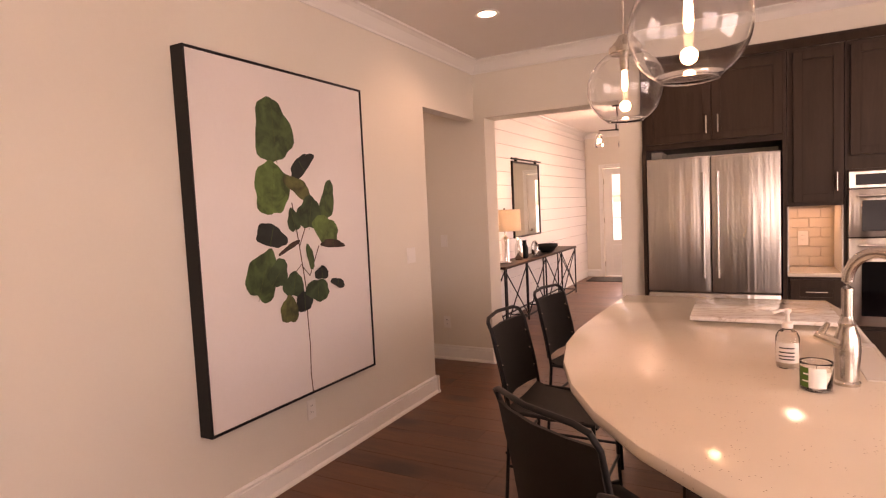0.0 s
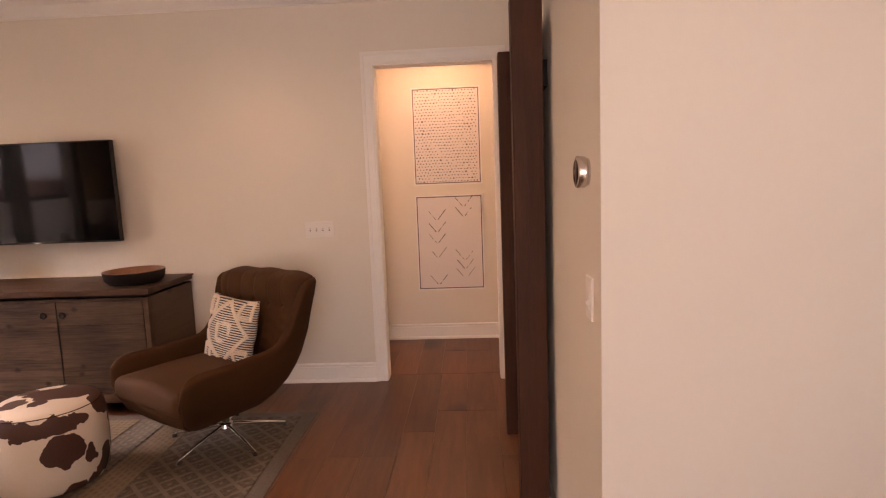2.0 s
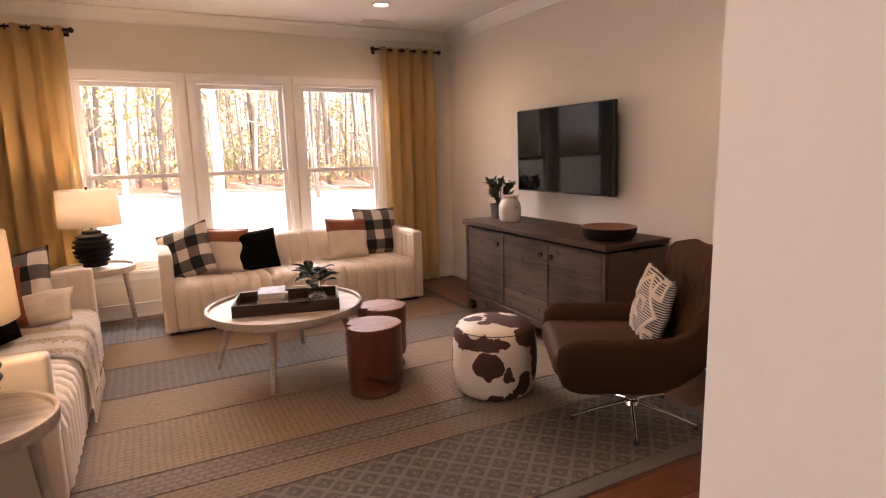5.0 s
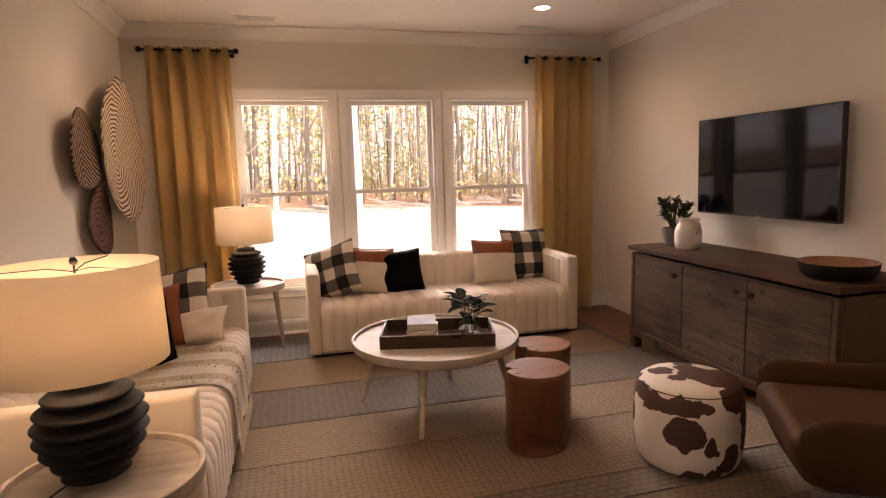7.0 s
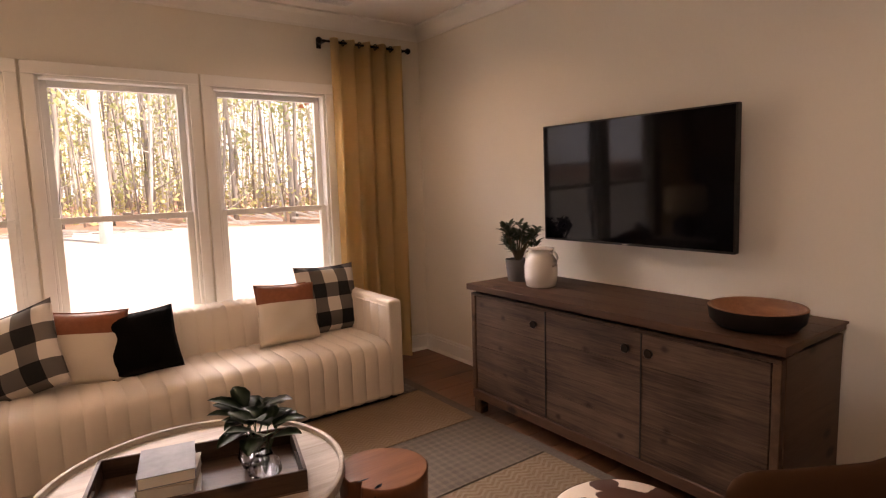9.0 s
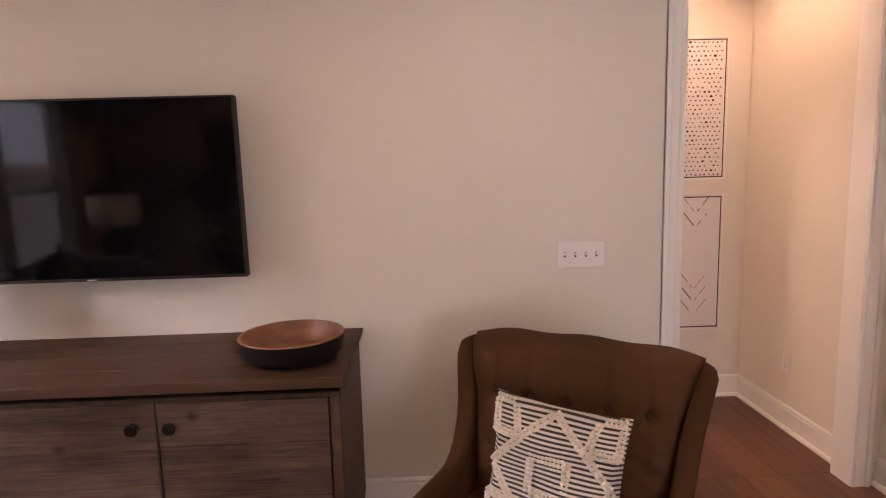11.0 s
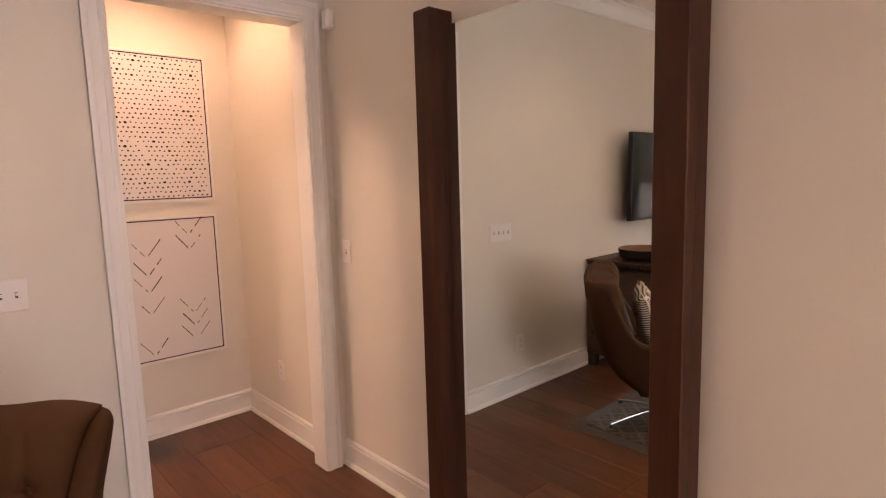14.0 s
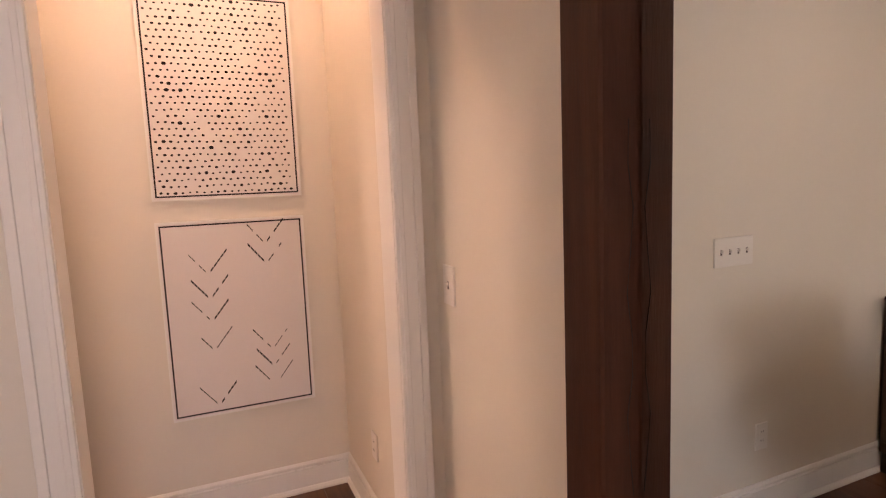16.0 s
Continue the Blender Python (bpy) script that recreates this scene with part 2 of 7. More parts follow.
M["glass"] = Nodes("clear_glass").out((1, 1, 1), 0.0, 0.0, Transmission_Weight=1.0, IOR=1.45)
M["pane"] = Nodes("window_pane").out((1, 1, 1), 0.0, 0.0, Transmission_Weight=1.0, IOR=1.02)
M["rod"] = plain("bronze_rod", (0.02, 0.015, 0.012), 0.35, 0.8)
M["canvas"] = plain("white_canvas", (0.76, 0.715, 0.69), 0.85, big=0.03, fine=0.02, bump=0.2, bscale=900)
M["ink"] = plain("black_ink", (0.025, 0.022, 0.022), 0.7)


def glow(name, c, strength):
    k = Nodes(name)
    return k.out(c, 0.5, 0.0, Emission_Color=(*c, 1), Emission_Strength=strength)


M["bulb"] = glow("lit_bulb", (1.0, 0.72, 0.42), 9)
M["canglow"] = glow("lit_downlight", (1.0, 0.86, 0.68), 12)


# ---- building ----
def part(name, bm, material, parent=None, label="", kind="", smooth=False):
    """Links a bmesh as one mesh object, and frees it."""
    me = bpy.data.meshes.new(name)
    bm.normal_update()
    bm.to_mesh(me)
    bm.free()
    mats = material if isinstance(material, (list, tuple)) else [material]
    for m in mats:
        me.materials.append(m)
    if smooth:
        me.polygons.foreach_set("use_smooth", [True] * len(me.polygons))
        if smooth != "all":
            try:
                me.set_sharp_from_angle(angle=radians(38))
            except Exception:
                pass
    ob = new(name, me)
    if parent is not None:
        ob.parent = parent
    return tagged(ob, label, "", "", kind)


def thing(name, label, category, m=None, group=""):
    ob = new(name)
    ob.empty_display_size = 0.1
    if m is not None:
        ob.matrix_basis = m
    return tagged(ob, label, category, group)


def box(bm, x0, x1, y0, y1, z0, z1, bevel=0.0, seg=1, mi=0):
    r = bmesh.ops.create_cube(bm, size=1.0)
    vs = r["verts"]
    for v in vs:
        v.co = Vector(((x0 + x1) / 2 + v.co.x * (x1 - x0), (y0 + y1) / 2 + v.co.y * (y1 - y0), (z0 + z1) / 2 + v.co.z * (z1 - z0)))
    if mi:
        for f in {f for v in vs for f in v.link_faces}:
            f.material_index = mi
    if bevel:
        es = {e for v in vs for e in v.link_edges}
        bmesh.ops.bevel(bm, geom=list(es), offset=bevel, segments=seg, affect="EDGES", profile=0.5)
    return bm


def boxes(*items, bevel=0.0, seg=1):
    bm = bmesh.new()
    for it in items:
        box(bm, *it, bevel=bevel, seg=seg)
    return bm


def ring_surface(bm, rings, closed=True, cap0=True, cap1=True, mi=0):
    """Skins a list of rings of points."""
    vr = [[bm.verts.new(p) for p in r] for r in rings]
    n = len(vr[0])
    for a, b in zip(vr, vr[1:]):
        for i in range(n if closed else n - 1):
            j = (i + 1) % n
            f = bm.faces.new((a[i], a[j], b[j], b[i]))
            f.material_index = mi
    if closed and cap0:
        bm.faces.new(list(reversed(vr[0]))).material_index = mi
    if closed and cap1:
        bm.faces.new(vr[-1]).material_index = mi
    return vr


def lathe(bm, profile, seg=32, c=(0, 0), cap0=True, cap1=True, mi=0, squash=1.0):
    rings = []
    for r, z in profile:
        rings.append([(c[0] + r * math.cos(2 * math.pi * i / seg), c[1] + r * squash * math.sin(2 * math.pi * i / seg), z) for i in range(seg)])
    return ring_surface(bm, rings, True, cap0, cap1, mi)


def tube(bm, pts, r, seg=10, r1=None, closed=False, mi=0):
    pts = [Vector(p) for p in pts]
    n = len(pts)
    rings, up = [], Vector((0, 0, 1))
    for i, p in enumerate(pts):
        if closed:
            d = pts[(i + 1) % n] - pts[i - 1]
        else:
            d = pts[min(i + 1, n - 1)] - pts[max(i - 1, 0)]
        d.normalize()
        u = d.cross(up)
        if u.length < 1e-3:
            u = d.cross(Vector((1, 0, 0)))
        u.normalize()
        w = d.cross(u)
        rr = r + ((r1 - r) * i / (n - 1) if r1 is not None else 0)
        rings.append([p + rr * (u * math.cos(2 * math.pi * k / seg) + w * math.sin(2 * math.pi * k / seg)) for k in range(seg)])
    if closed:
        rings.append(rings[0])
        ring_surface(bm, rings, True, False, False, mi)
        bmesh.ops.remove_doubles(bm, verts=bm.verts, dist=1e-6)
    else:
        ring_surface(bm, rings, True, True, True, mi)
    return bm


def arc(cx, cy, r, a0, a1, n):
    return [(cx + r * math.cos(radians(a0 + (a1 - a0) * i / n)), cy + r * math.sin(radians(a0 + (a1 - a0) * i / n))) for i in range(n + 1)]


def run(bm, profile, p0, p1, out):
    """A moulding: profile of (distance from the wall, height), from p0 to p1 on the plan; out points into the room."""
    a, b, o = Vector((*p0, 0)), Vector((*p1, 0)), Vector((*out, 0))
    ra = [a + o * d + Vector((0, 0, z)) for d, z in profile]
    rb = [b + o * d + Vector((0, 0, z)) for d, z in profile]
    ring_surface(bm, [ra, rb], True, True, True)


def pierced(name, axis, lo, hi, a0, a1, z0, z1, holes, material, label=""):
    """A wall across one axis ('x': it runs along y), with openings (from, to, bottom, top) through it."""
    bm = bmesh.new()
    cuts = sorted({a0, a1, *[h[0] for h in holes], *[h[1] for h in holes]})
    for s, e in zip(cuts, cuts[1:]):
        spans = [(z0, z1)]
        for h in holes:
            if h[0] <= s and e <= h[1]:
                spans = [(z0, h[2]), (h[3], z1)]
        for b, t in spans:
            if t - b > 1e-4:
                if axis == "x":
                    box(bm, lo, hi, s, e, b, t)
                else:
                    box(bm, s, e, lo, hi, b, t)
    bmesh.ops.remove_doubles(bm, verts=bm.verts, dist=1e-5)
    return part(name, bm, material, kind="structure", label=label)

# ---- structure ----
H = 2.80
XT, YM, XP, YN, YW, XL = -5.05, 1.05, -2.385, 5.03, -4.58, -0.44   # wall faces of the living room and kitchen
WINX = [(-2.17, -1.32), (-3.165, -2.315), (-4.16, -3.31)]
WZ0, WZ1 = 0.45, 2.20

wall_tv = pierced("wall_west", "x", XT - 0.12, XT, YW - 0.15, YM + 0.12, 0, H, [(0.09, 0.92, 0, 2.27)], M["wall"])
wall_window = pierced("wall_south", "y", YW - 0.15, YW, XT, XL + 0.12, 0, H, [(a, b, WZ0, WZ1) for a, b in WINX], M["wall"])
wall_left = pierced("wall_east", "x", XL, XL + 0.12, YW, -0.3, 0, H, [], M["wall"])
wall_mirror = pierced("wall_north", "y", YM, YM + 0.12, XT, XP, 0, H, [], M["wall"])
wall_art = pierced("wall_art", "x", XP - 0.12, XP, YM + 0.12, YN, 0, H, [(4.09, YN, 0, 2.28)], M["wall"])
wall_kitchen = pierced("wall_kitchen", "y", YN, YN + 0.25, -4.4, -0.9, 0, H, [(-2.28, -1.08, 0, 2.29)], M["wall"])
pierced("wall_kitchen_rear", "y", YN + 0.60, YN + 0.72, -0.9, 3.4, 0, H, [], M["wall"])
pierced("wall_kitchen_side", "x", -0.9, -0.78, YN + 0.25, YN + 0.60, 0, H, [], M["wall"])
pierced("wall_kitchen_east", "x", 3.4, 3.52, -0.42, YN + 0.72, 0, H, [(-0.15, 2.05, 0.06, 2.25)], M["wall"])
# the opening here is added out of view, for the fill lamp behind it
pierced("wall_kitchen_south", "y", -0.42, -0.30, XL + 0.12, 3.4, 0, H, [(0.8, 2.6, 0.8, 2.2)], M["wall"])
pierced("wall_hall", "y", 1.0, 1.17, -6.15, XT - 0.12, 0, H, [], M["wall"])
pierced("wall_hall_end", "x", -6.27, -6.15, -0.24, 1.17, 0, H, [], M["wall"])
pierced("wall_bedroom_door", "y", -0.24, -0.10, -6.15, XT - 0.12, 0, H, [(-5.99, -5.26, 0, 2.06)], M["wall"])
pierced("wall_bedroom_west", "x", -7.9, -7.78, -3.6, -0.24, 0, H, [], M["wall"])
pierced("wall_bedroom_north", "y", -0.24, -0.12, -7.78, -6.27, 0, H, [], M["wall"])
pierced("wall_bedroom_south", "y", -3.72, -3.6, -7.9, XT - 0.12, 0, H, [], M["wall"])
pierced("wall_passage_south", "y", 3.97, 4.09, -4.4, XP - 0.12, 0, H, [], M["wall"])
pierced("wall_passage_end", "x", -4.52, -4.4, 3.97, YN + 0.25, 0, H, [], M["wall"])
FX0, FX1, FY = -2.98, -0.55, 11.42
wall_foyer = pierced("wall_foyer_west", "x", FX0 - 0.12, FX0, YN + 0.25, FY, 0, H, [], M["wall"])
pierced("wall_foyer_east", "x", FX1, FX1 + 0.12, YN + 0.72, FY, 0, H, [(6.9, 9.7, 0.5, 2.2)], M["wall"])
DX0, DX1 = -2.63, -1.72
wall_front = pierced("wall_front", "y", FY, FY + 0.15, FX0 - 0.12, FX1 + 0.12, 0, H, [(DX0, DX1, 0, 2.10)], M["wall"])

bm = boxes((-8.0, 3.6, -4.73, 11.57, H, H + 0.12))
part("ceiling", bm, M["ceil"], kind="structure")
floor = part("floor", boxes((-8.0, 3.6, -4.73, 11.57, -0.14, -0.012)), M["floorgap"], kind="structure")

# baseboards, casings, crown
BASE = [(0, 0), (0.026, 0), (0.026, 0.010), (0.019, 0.021), (0.013, 0.024), (0.013, 0.113), (0.006, 0.116), (0.006, 0.119), (0.012, 0.123), (0.012, 0.132), (0.005, 0.140), (0, 0.142)]
CROWN = [(0, H - 0.11), (0.010, H - 0.11), (0.014, H - 0.095), (0.03, H - 0.075), (0.06, H - 0.035), (0.085, H - 0.018), (0.10, H - 0.014), (0.10, H), (0, H)]


def trim_set(name, profile, runs):
    bm = bmesh.new()
    for p0, p1, out in runs:
        run(bm, profile, p0, p1, out)
    return part(name, bm, M["trim"], kind="structure")


B = [((XT, YW), (XT, 0.005), (1, 0)), ((XT, YW), (XL, YW), (0, 1)), ((XL, YW), (XL, -0.3), (-1, 0)), ((XT, YM), (XP + 0.03, YM), (0, -1)),
     ((XP, YM - 0.03), (XP, 4.09), (1, 0)), ((XP + 0.03, 4.09), (-4.4, 4.09), (0, 1)), ((-4.4, YN), (-2.28, YN), (0, -1)), ((-1.08, YN), (-0.93, YN), (0, -1)),
     ((-2.28, YN - 0.03), (-2.28, YN + 0.28), (1, 0)), ((XT - 0.12, 1.0), (-6.15, 1.0), (0, -1)), ((-6.15, -0.10), (-6.15, 1.0), (1, 0)),
     ((FX0, YN + 0.25), (FX0, FY), (1, 0)), ((FX0, FY), (DX0 - 0.08, FY), (0, -1)), ((DX1 + 0.08, FY), (FX1, FY), (0, -1))]
trim_set("baseboard", BASE, B)
C = [((XT, YW), (XT, YM), (1, 0)), ((XT, YW), (XL, YW), (0, 1)), ((XL, YW), (XL, -0.3), (-1, 0)), ((XT, YM), (XP + 0.1, YM), (0, -1)),
     ((XP, YM - 0.1), (XP, YN), (1, 0)), ((XP, YN), (-0.90, YN), (0, -1)), ((-0.9, YN + 0.0), (3.4, YN), (0, -1)), ((FX0, YN + 0.25), (FX0, FY), (1, 0)), ((FX0, FY), (FX1, FY), (0, -1))]
trim_set("crown_moulding", CROWN, C)


def casing(name, axis, face, out, a, b, z, w=0.085, d=0.013, thick=0.12, foot=0.0):
    """Door casing on one face and the jamb lining behind it: stepped boards."""
    o = face

    def bar(bm, s, e, b0, t, dd):
        lo, hi = sorted((o, o + out * dd))
        if axis == "x":
            box(bm, lo, hi, s, e, b0, t, 0.002)
        else:
            box(bm, s, e, lo, hi, b0, t, 0.002)
    head, side_a, side_b = bmesh.new(), bmesh.new(), bmesh.new()
    for s, e, dd in ((0, w, d), (w * 0.72, w, d + 0.006), (0.012, 0.028, d + 0.003)):
        bar(side_a, a - e, a - s, foot, z + s, dd)
        bar(side_b, b + s, b + e, foot, z + s, dd)
        bar(head, a - e, b + e, z + s, z + e, dd)
    root = part(name, head, M["trim"], kind="structure")
    part("side_board", side_a, M["trim"], root)
    part("side_board", side_b, M["trim"], root)
    return root


casing("casing_hall", "x", XT, 1, 0.09, 0.92, 2.27)
lin = boxes((XT - 0.122, XT + 0.002, 0.075, 0.092, 0, 2.27), (XT - 0.122, XT + 0.002, 0.918, 0.935, 0, 2.27), (XT - 0.122, XT + 0.002, 0.075, 0.935, 2.262, 2.28))
part("jamb_hall", lin, M["trim"], kind="structure")
casing("casing_bedroom", "y", -0.10, 1, -5.99, -5.26, 2.06)
lin = boxes((-6.0, -5.985, -0.243, -0.098, 0, 2.06), (-5.265, -5.25, -0.243, -0.098, 0, 2.06), (-6.0, -5.25, -0.243, -0.098, 2.052, 2.07), (-5.985, -5.97, -0.19, -0.16, 0, 2.052))
part("jamb_bedroom", lin, M["trim"], kind="structure")
casing("casing_front", "y", FY, -1, DX0, DX1, 2.10, w=0.075)


def window(i, x0, x1):
    frame_ = part("window_%d" % i, boxes(
        (x0 - 0.065, x0, YW, YW + 0.018, WZ0 - 0.02, WZ1), (x1, x1 + 0.065, YW, YW + 0.018, WZ0 - 0.02, WZ1), (x0 - 0.065, x1 + 0.065, YW, YW + 0.022, WZ1, WZ1 + 0.075),
        (x0 - 0.068, x1 + 0.068, YW, YW + 0.035, WZ0 - 0.03, WZ0), (x0 - 0.055, x1 + 0.055, YW, YW + 0.015, WZ0 - 0.095, WZ0 - 0.03),
        (x0, x0 + 0.02, YW - 0.15, YW, WZ0, WZ1), (x1 - 0.02, x1, YW - 0.15, YW, WZ0, WZ1), (x0, x1, YW - 0.15, YW, WZ1 - 0.02, WZ1), (x0, x1, YW - 0.15, YW, WZ0, WZ0 + 0.02), bevel=0.003),
        M["trim"], kind="structure")
    a, b, zm = x0 + 0.02, x1 - 0.02, (WZ0 + WZ1) / 2
    for name, y, z0, z1 in (("lower_sash", YW - 0.075, WZ0 + 0.02, zm + 0.02), ("upper_sash", YW - 0.112, zm - 0.02, WZ1 - 0.02)):
        s = part(name, boxes((a, a + 0.042, y, y + 0.035, z0, z1), (b - 0.042, b, y, y + 0.035, z0, z1), (a + 0.042, b - 0.042, y, y + 0.035, z1 - 0.04, z1),
                             (a + 0.042, b - 0.042, y, y + 0.035, z0, z0 + (0.055 if name[0] == "l" else 0.038)), bevel=0.003), M["trim"], frame_)
        g = part("pane", boxes((a + 0.04, b - 0.04, y + 0.015, y + 0.019, z0 + 0.036, z1 - 0.038)), M["pane"], s)
        g.visible_shadow = False
    part("latch", boxes(((a + b) / 2 - 0.03, (a + b) / 2 + 0.03, YW - 0.074, YW - 0.045, zm + 0.021, zm + 0.034), bevel=0.004), M["plastic"], frame_)
    return frame_


for i, (x0, x1) in enumerate(WINX):
    window(i + 1, x0, x1)

# ---- living room ----
R = random.Random(11)


def ribbed(bm, path, x0, x1, pitch, depth, mi=0):
    """A channelled upholstery surface: path of (y, z, ny, nz), drawn out along x with half-round ribs."""
    n = max(1, round((x1 - x0) / pitch))
    sub = 6
    rows = []
    for i in range(n * sub + 1):
        x = x0 + (x1 - x0) * i / (n * sub)
        k = abs(math.sin(math.pi * i / sub)) ** 0.55
        rows.append([(x, y + ny * depth * k, z + nz * depth * k) for y, z, ny, nz in path])
    vr = [[bm.verts.new(p) for p in r] for r in rows]
    for a, b in zip(vr, vr[1:]):
        for j in range(len(path) - 1):
            bm.faces.new((a[j], a[j + 1], b[j + 1], b[j])).material_index = mi
    for r in (vr[0], vr[-1]):
        bm.faces.new(r if r is vr[0] else list(reversed(r)))


def sofa(m, L, label):
    """Channel-back sofa: length L along x, its front at y = 0, facing -y in its own frame."""
    s = thing("sofa", label, "sofa", m)
    D, HT, SE, A = 0.80, 0.70, 0.42, 0.10
    part("plinth", boxes((0.04, L - 0.04, 0.05, D - 0.04, 0, 0.035)), M["black"], s)
    bm = bmesh.new()
    path = [(0.03, 0.03, -1, 0), (0.0, 0.06, -1, 0), (0.0, 0.33, -1, 0), (0.015, 0.38, -0.9, 0.4), (0.05, 0.41, -0.5, 0.8), (0.10, SE, 0, 1), (0.58, SE - 0.01, 0, 1), (0.60, SE - 0.05, 0, 0.2), (0.60, 0.03, 0, 0)]
    ribbed(bm, path, A, L - A, 0.098, 0.014)
    part("seat", bm, M["boucle"], s, smooth=True)
    bm = bmesh.new()
    path = [(0.585, SE - 0.02, -1, 0), (0.60, SE + 0.10, -1, 0.1), (0.635, HT - 0.05, -1, 0.15), (0.65, HT - 0.015, -0.6, 0.7), (0.68, HT, 0, 1), (D - 0.02, HT, 0, 1), (D, HT - 0.03, 0.7, 0.5), (D, 0.03, 0.6, 0), (0.60, 0.03, 0, 0)]
    ribbed(bm, path, A - 0.005, L - A + 0.005, 0.098, 0.012)
    part("backrest", bm, M["boucle"], s, smooth=True)
    for k, (a, b) in enumerate(((0, A), (L - A, L))):
        bm = bmesh.new()
        box(bm, a, b, 0.0, D, 0.03, HT, 0.022, 3)
        part("arm", bm, M["boucle"], s, smooth=True)
        sgn, face = (1, b) if k == 0 else (-1, a)
        n = 5
        for i in range(n):
            y0, y1 = 0.04 + i * 0.112, 0.04 + (i + 1) * 0.112
            ring = [(face + sgn * 0.012 * math.sin(math.pi * t / 6) ** 0.6 - sgn * 0.001, y0 + (y1 - y0) * t / 6) for t in range(7)]
            bm = bmesh.new()
            ring_surface(bm, [[(px, py, zz) for px, py in ring] + [(face - sgn * 0.01, y1, zz), (face - sgn * 0.01, y0, zz)] for zz in (SE - 0.03, HT - 0.04)])
            part("arm_channel", bm, M["boucle"], s, smooth=True)
    return s


def pillow_bm(w, h, t, seed, pinch=0.07, n=16):
    rr = random.Random(seed)
    ph = [rr.uniform(0, 6.28) for _ in range(6)]
    bm = bmesh.new()
    for side in (1, -1):
        grid = []
        for j in range(n + 1):
            row = []
            for i in range(n + 1):
                u, v = 2 * i / n - 1, 2 * j / n - 1
                x = w / 2 * u * (1 - pinch * (1 - v * v) * abs(u) ** 2)
                z = h / 2 * v * (1 - pinch * (1 - u * u) * abs(v) ** 2)
                k = ((1 - u ** 4) * (1 - v ** 4)) ** 0.5 * (1 - 0.35 * (u * u + v * v) / 2)
                wr = 0.006 * (math.sin(5 * u + ph[0] + 3 * v) + math.sin(7 * v + ph[1] - 4 * u)) * k
                row.append(bm.verts.new((x, side * (t / 2 * k + wr), z + h / 2)))
            grid.append(row)
        for j in range(n):
            for i in range(n):
                q = (grid[j][i], grid[j][i + 1], grid[j + 1][i + 1], grid[j + 1][i])
                bm.faces.new(q if side < 0 else tuple(reversed(q)))
    bmesh.ops.remove_doubles(bm, verts=bm.verts, dist=1e-4)
    return bm


def plaid():
    k = Nodes("buffalo_check")
    x, _, z = k.xyz()
    p = 0.205

    def band(s):
        return k.math("GREATER_THAN", k.math("FRACT", k.math("ADD", k.math("DIVIDE", s, p), 0.25)), 0.5)
    f = k.math("MULTIPLY", k.math("ADD", band(x), band(z)), 0.5)
    col = k.ramp(f, [(0.2, (0.66, 0.6, 0.52)), (0.5, (0.13, 0.115, 0.10)), (0.85, (0.008, 0.008, 0.008))])
    n = k.noise(500, 2)
    k.bump(n, 0.4, 0.001)
    return k.out(k.mix(0.03, col, n), 0.9, Specular_IOR_Level=0.1)


M["plaid"] = plaid()
M["cream"] = plain("cream_linen", (0.68, 0.60, 0.49), 0.9, fine=0.07, fscale=350, bump=0.4, bscale=800)
M["rust"] = plain("rust_leather", (0.26, 0.085, 0.038), 0.5, big=0.1, bump=0.2, bscale=260)
M["fuzz"] = plain("black_fuzzy_knit", (0.005, 0.0045, 0.004), 0.95, Specular_IOR_Level=0.05, fine=0.2, fscale=120, bump=1.0, bscale=150, bdist=0.006)


def colour_block():
    k = Nodes("rust_and_cream_panels")
    _, _, z = k.xyz()
    f = k.math("GREATER_THAN", z, 0.285)
    a, b = k.noise(300, 2), k.noise(40, 3)
    k.bump(a, 0.35, 0.001)
    return k.out(k.mix(f, (0.68, 0.60, 0.49), k.mix(b, (0.20, 0.066, 0.03), (0.30, 0.105, 0.05))), k.math("SUBTRACT", 0.9, k.math("MULTIPLY", f, 0.35)), Specular_IOR_Level=0.2)


M["block"] = colour_block()


def pillow(label, mat, m, w=0.46, h=0.46, t=0.15, seed=1):
    s = thing("throw_pillow", label, "pillow", m, "pillows on the sofas")
    part("cover", pillow_bm(w, h, t, seed), mat, s, smooth="all")
    bm = bmesh.new()
    pts, n, pin = [], 12, 0.07
    for side in range(4):
        for i in range(n):
            q = 2 * i / n - 1
            u, v = [(q, -1), (1, q), (-q, 1), (-1, -q)][side]
            pts.append((w / 2 * u * (1 - pin * (1 - v * v) * u * u), 0, h / 2 * v * (1 - pin * (1 - u * u) * v * v) + h / 2))
    tube(bm, pts, 0.004, 6, closed=True)
    part("piping", bm, mat, s, smooth="all")
    return s


sofa(pose(-1.85, -3.655, 0.012, 0, 0, 180), 2.37, "cream channel-tufted fabric sofa under the windows")
sofa(pose(-1.42, -1.22, 0.012, 0, 0, -90), 2.16, "cream channel-tufted fabric sofa along the side wall")

LEAN = -16
pillow("black, grey and cream buffalo check cushion leaning in the sofa corner", M["plaid"], pose(-2.11, -4.02, 0.425, LEAN - 8, -19, 156), 0.49, 0.49, 0.15, 2)
pillow("rust leather and cream linen cushion on the sofa seat", M["block"], pose(-2.37, -4.05, 0.43, LEAN, 4, 168), 0.44, 0.42, 0.14, 3)
pillow("fluffy black knitted cushion on the sofa seat", M["fuzz"], pose(-2.70, -4.03, 0.43, LEAN, -3, 184), 0.40, 0.38, 0.16, 4)
pillow("rust leather and cream linen cushion beside a checked one", M["block"], pose(-3.59, -4.08, 0.43, LEAN, 3, 183), 0.44, 0.42, 0.14, 5)
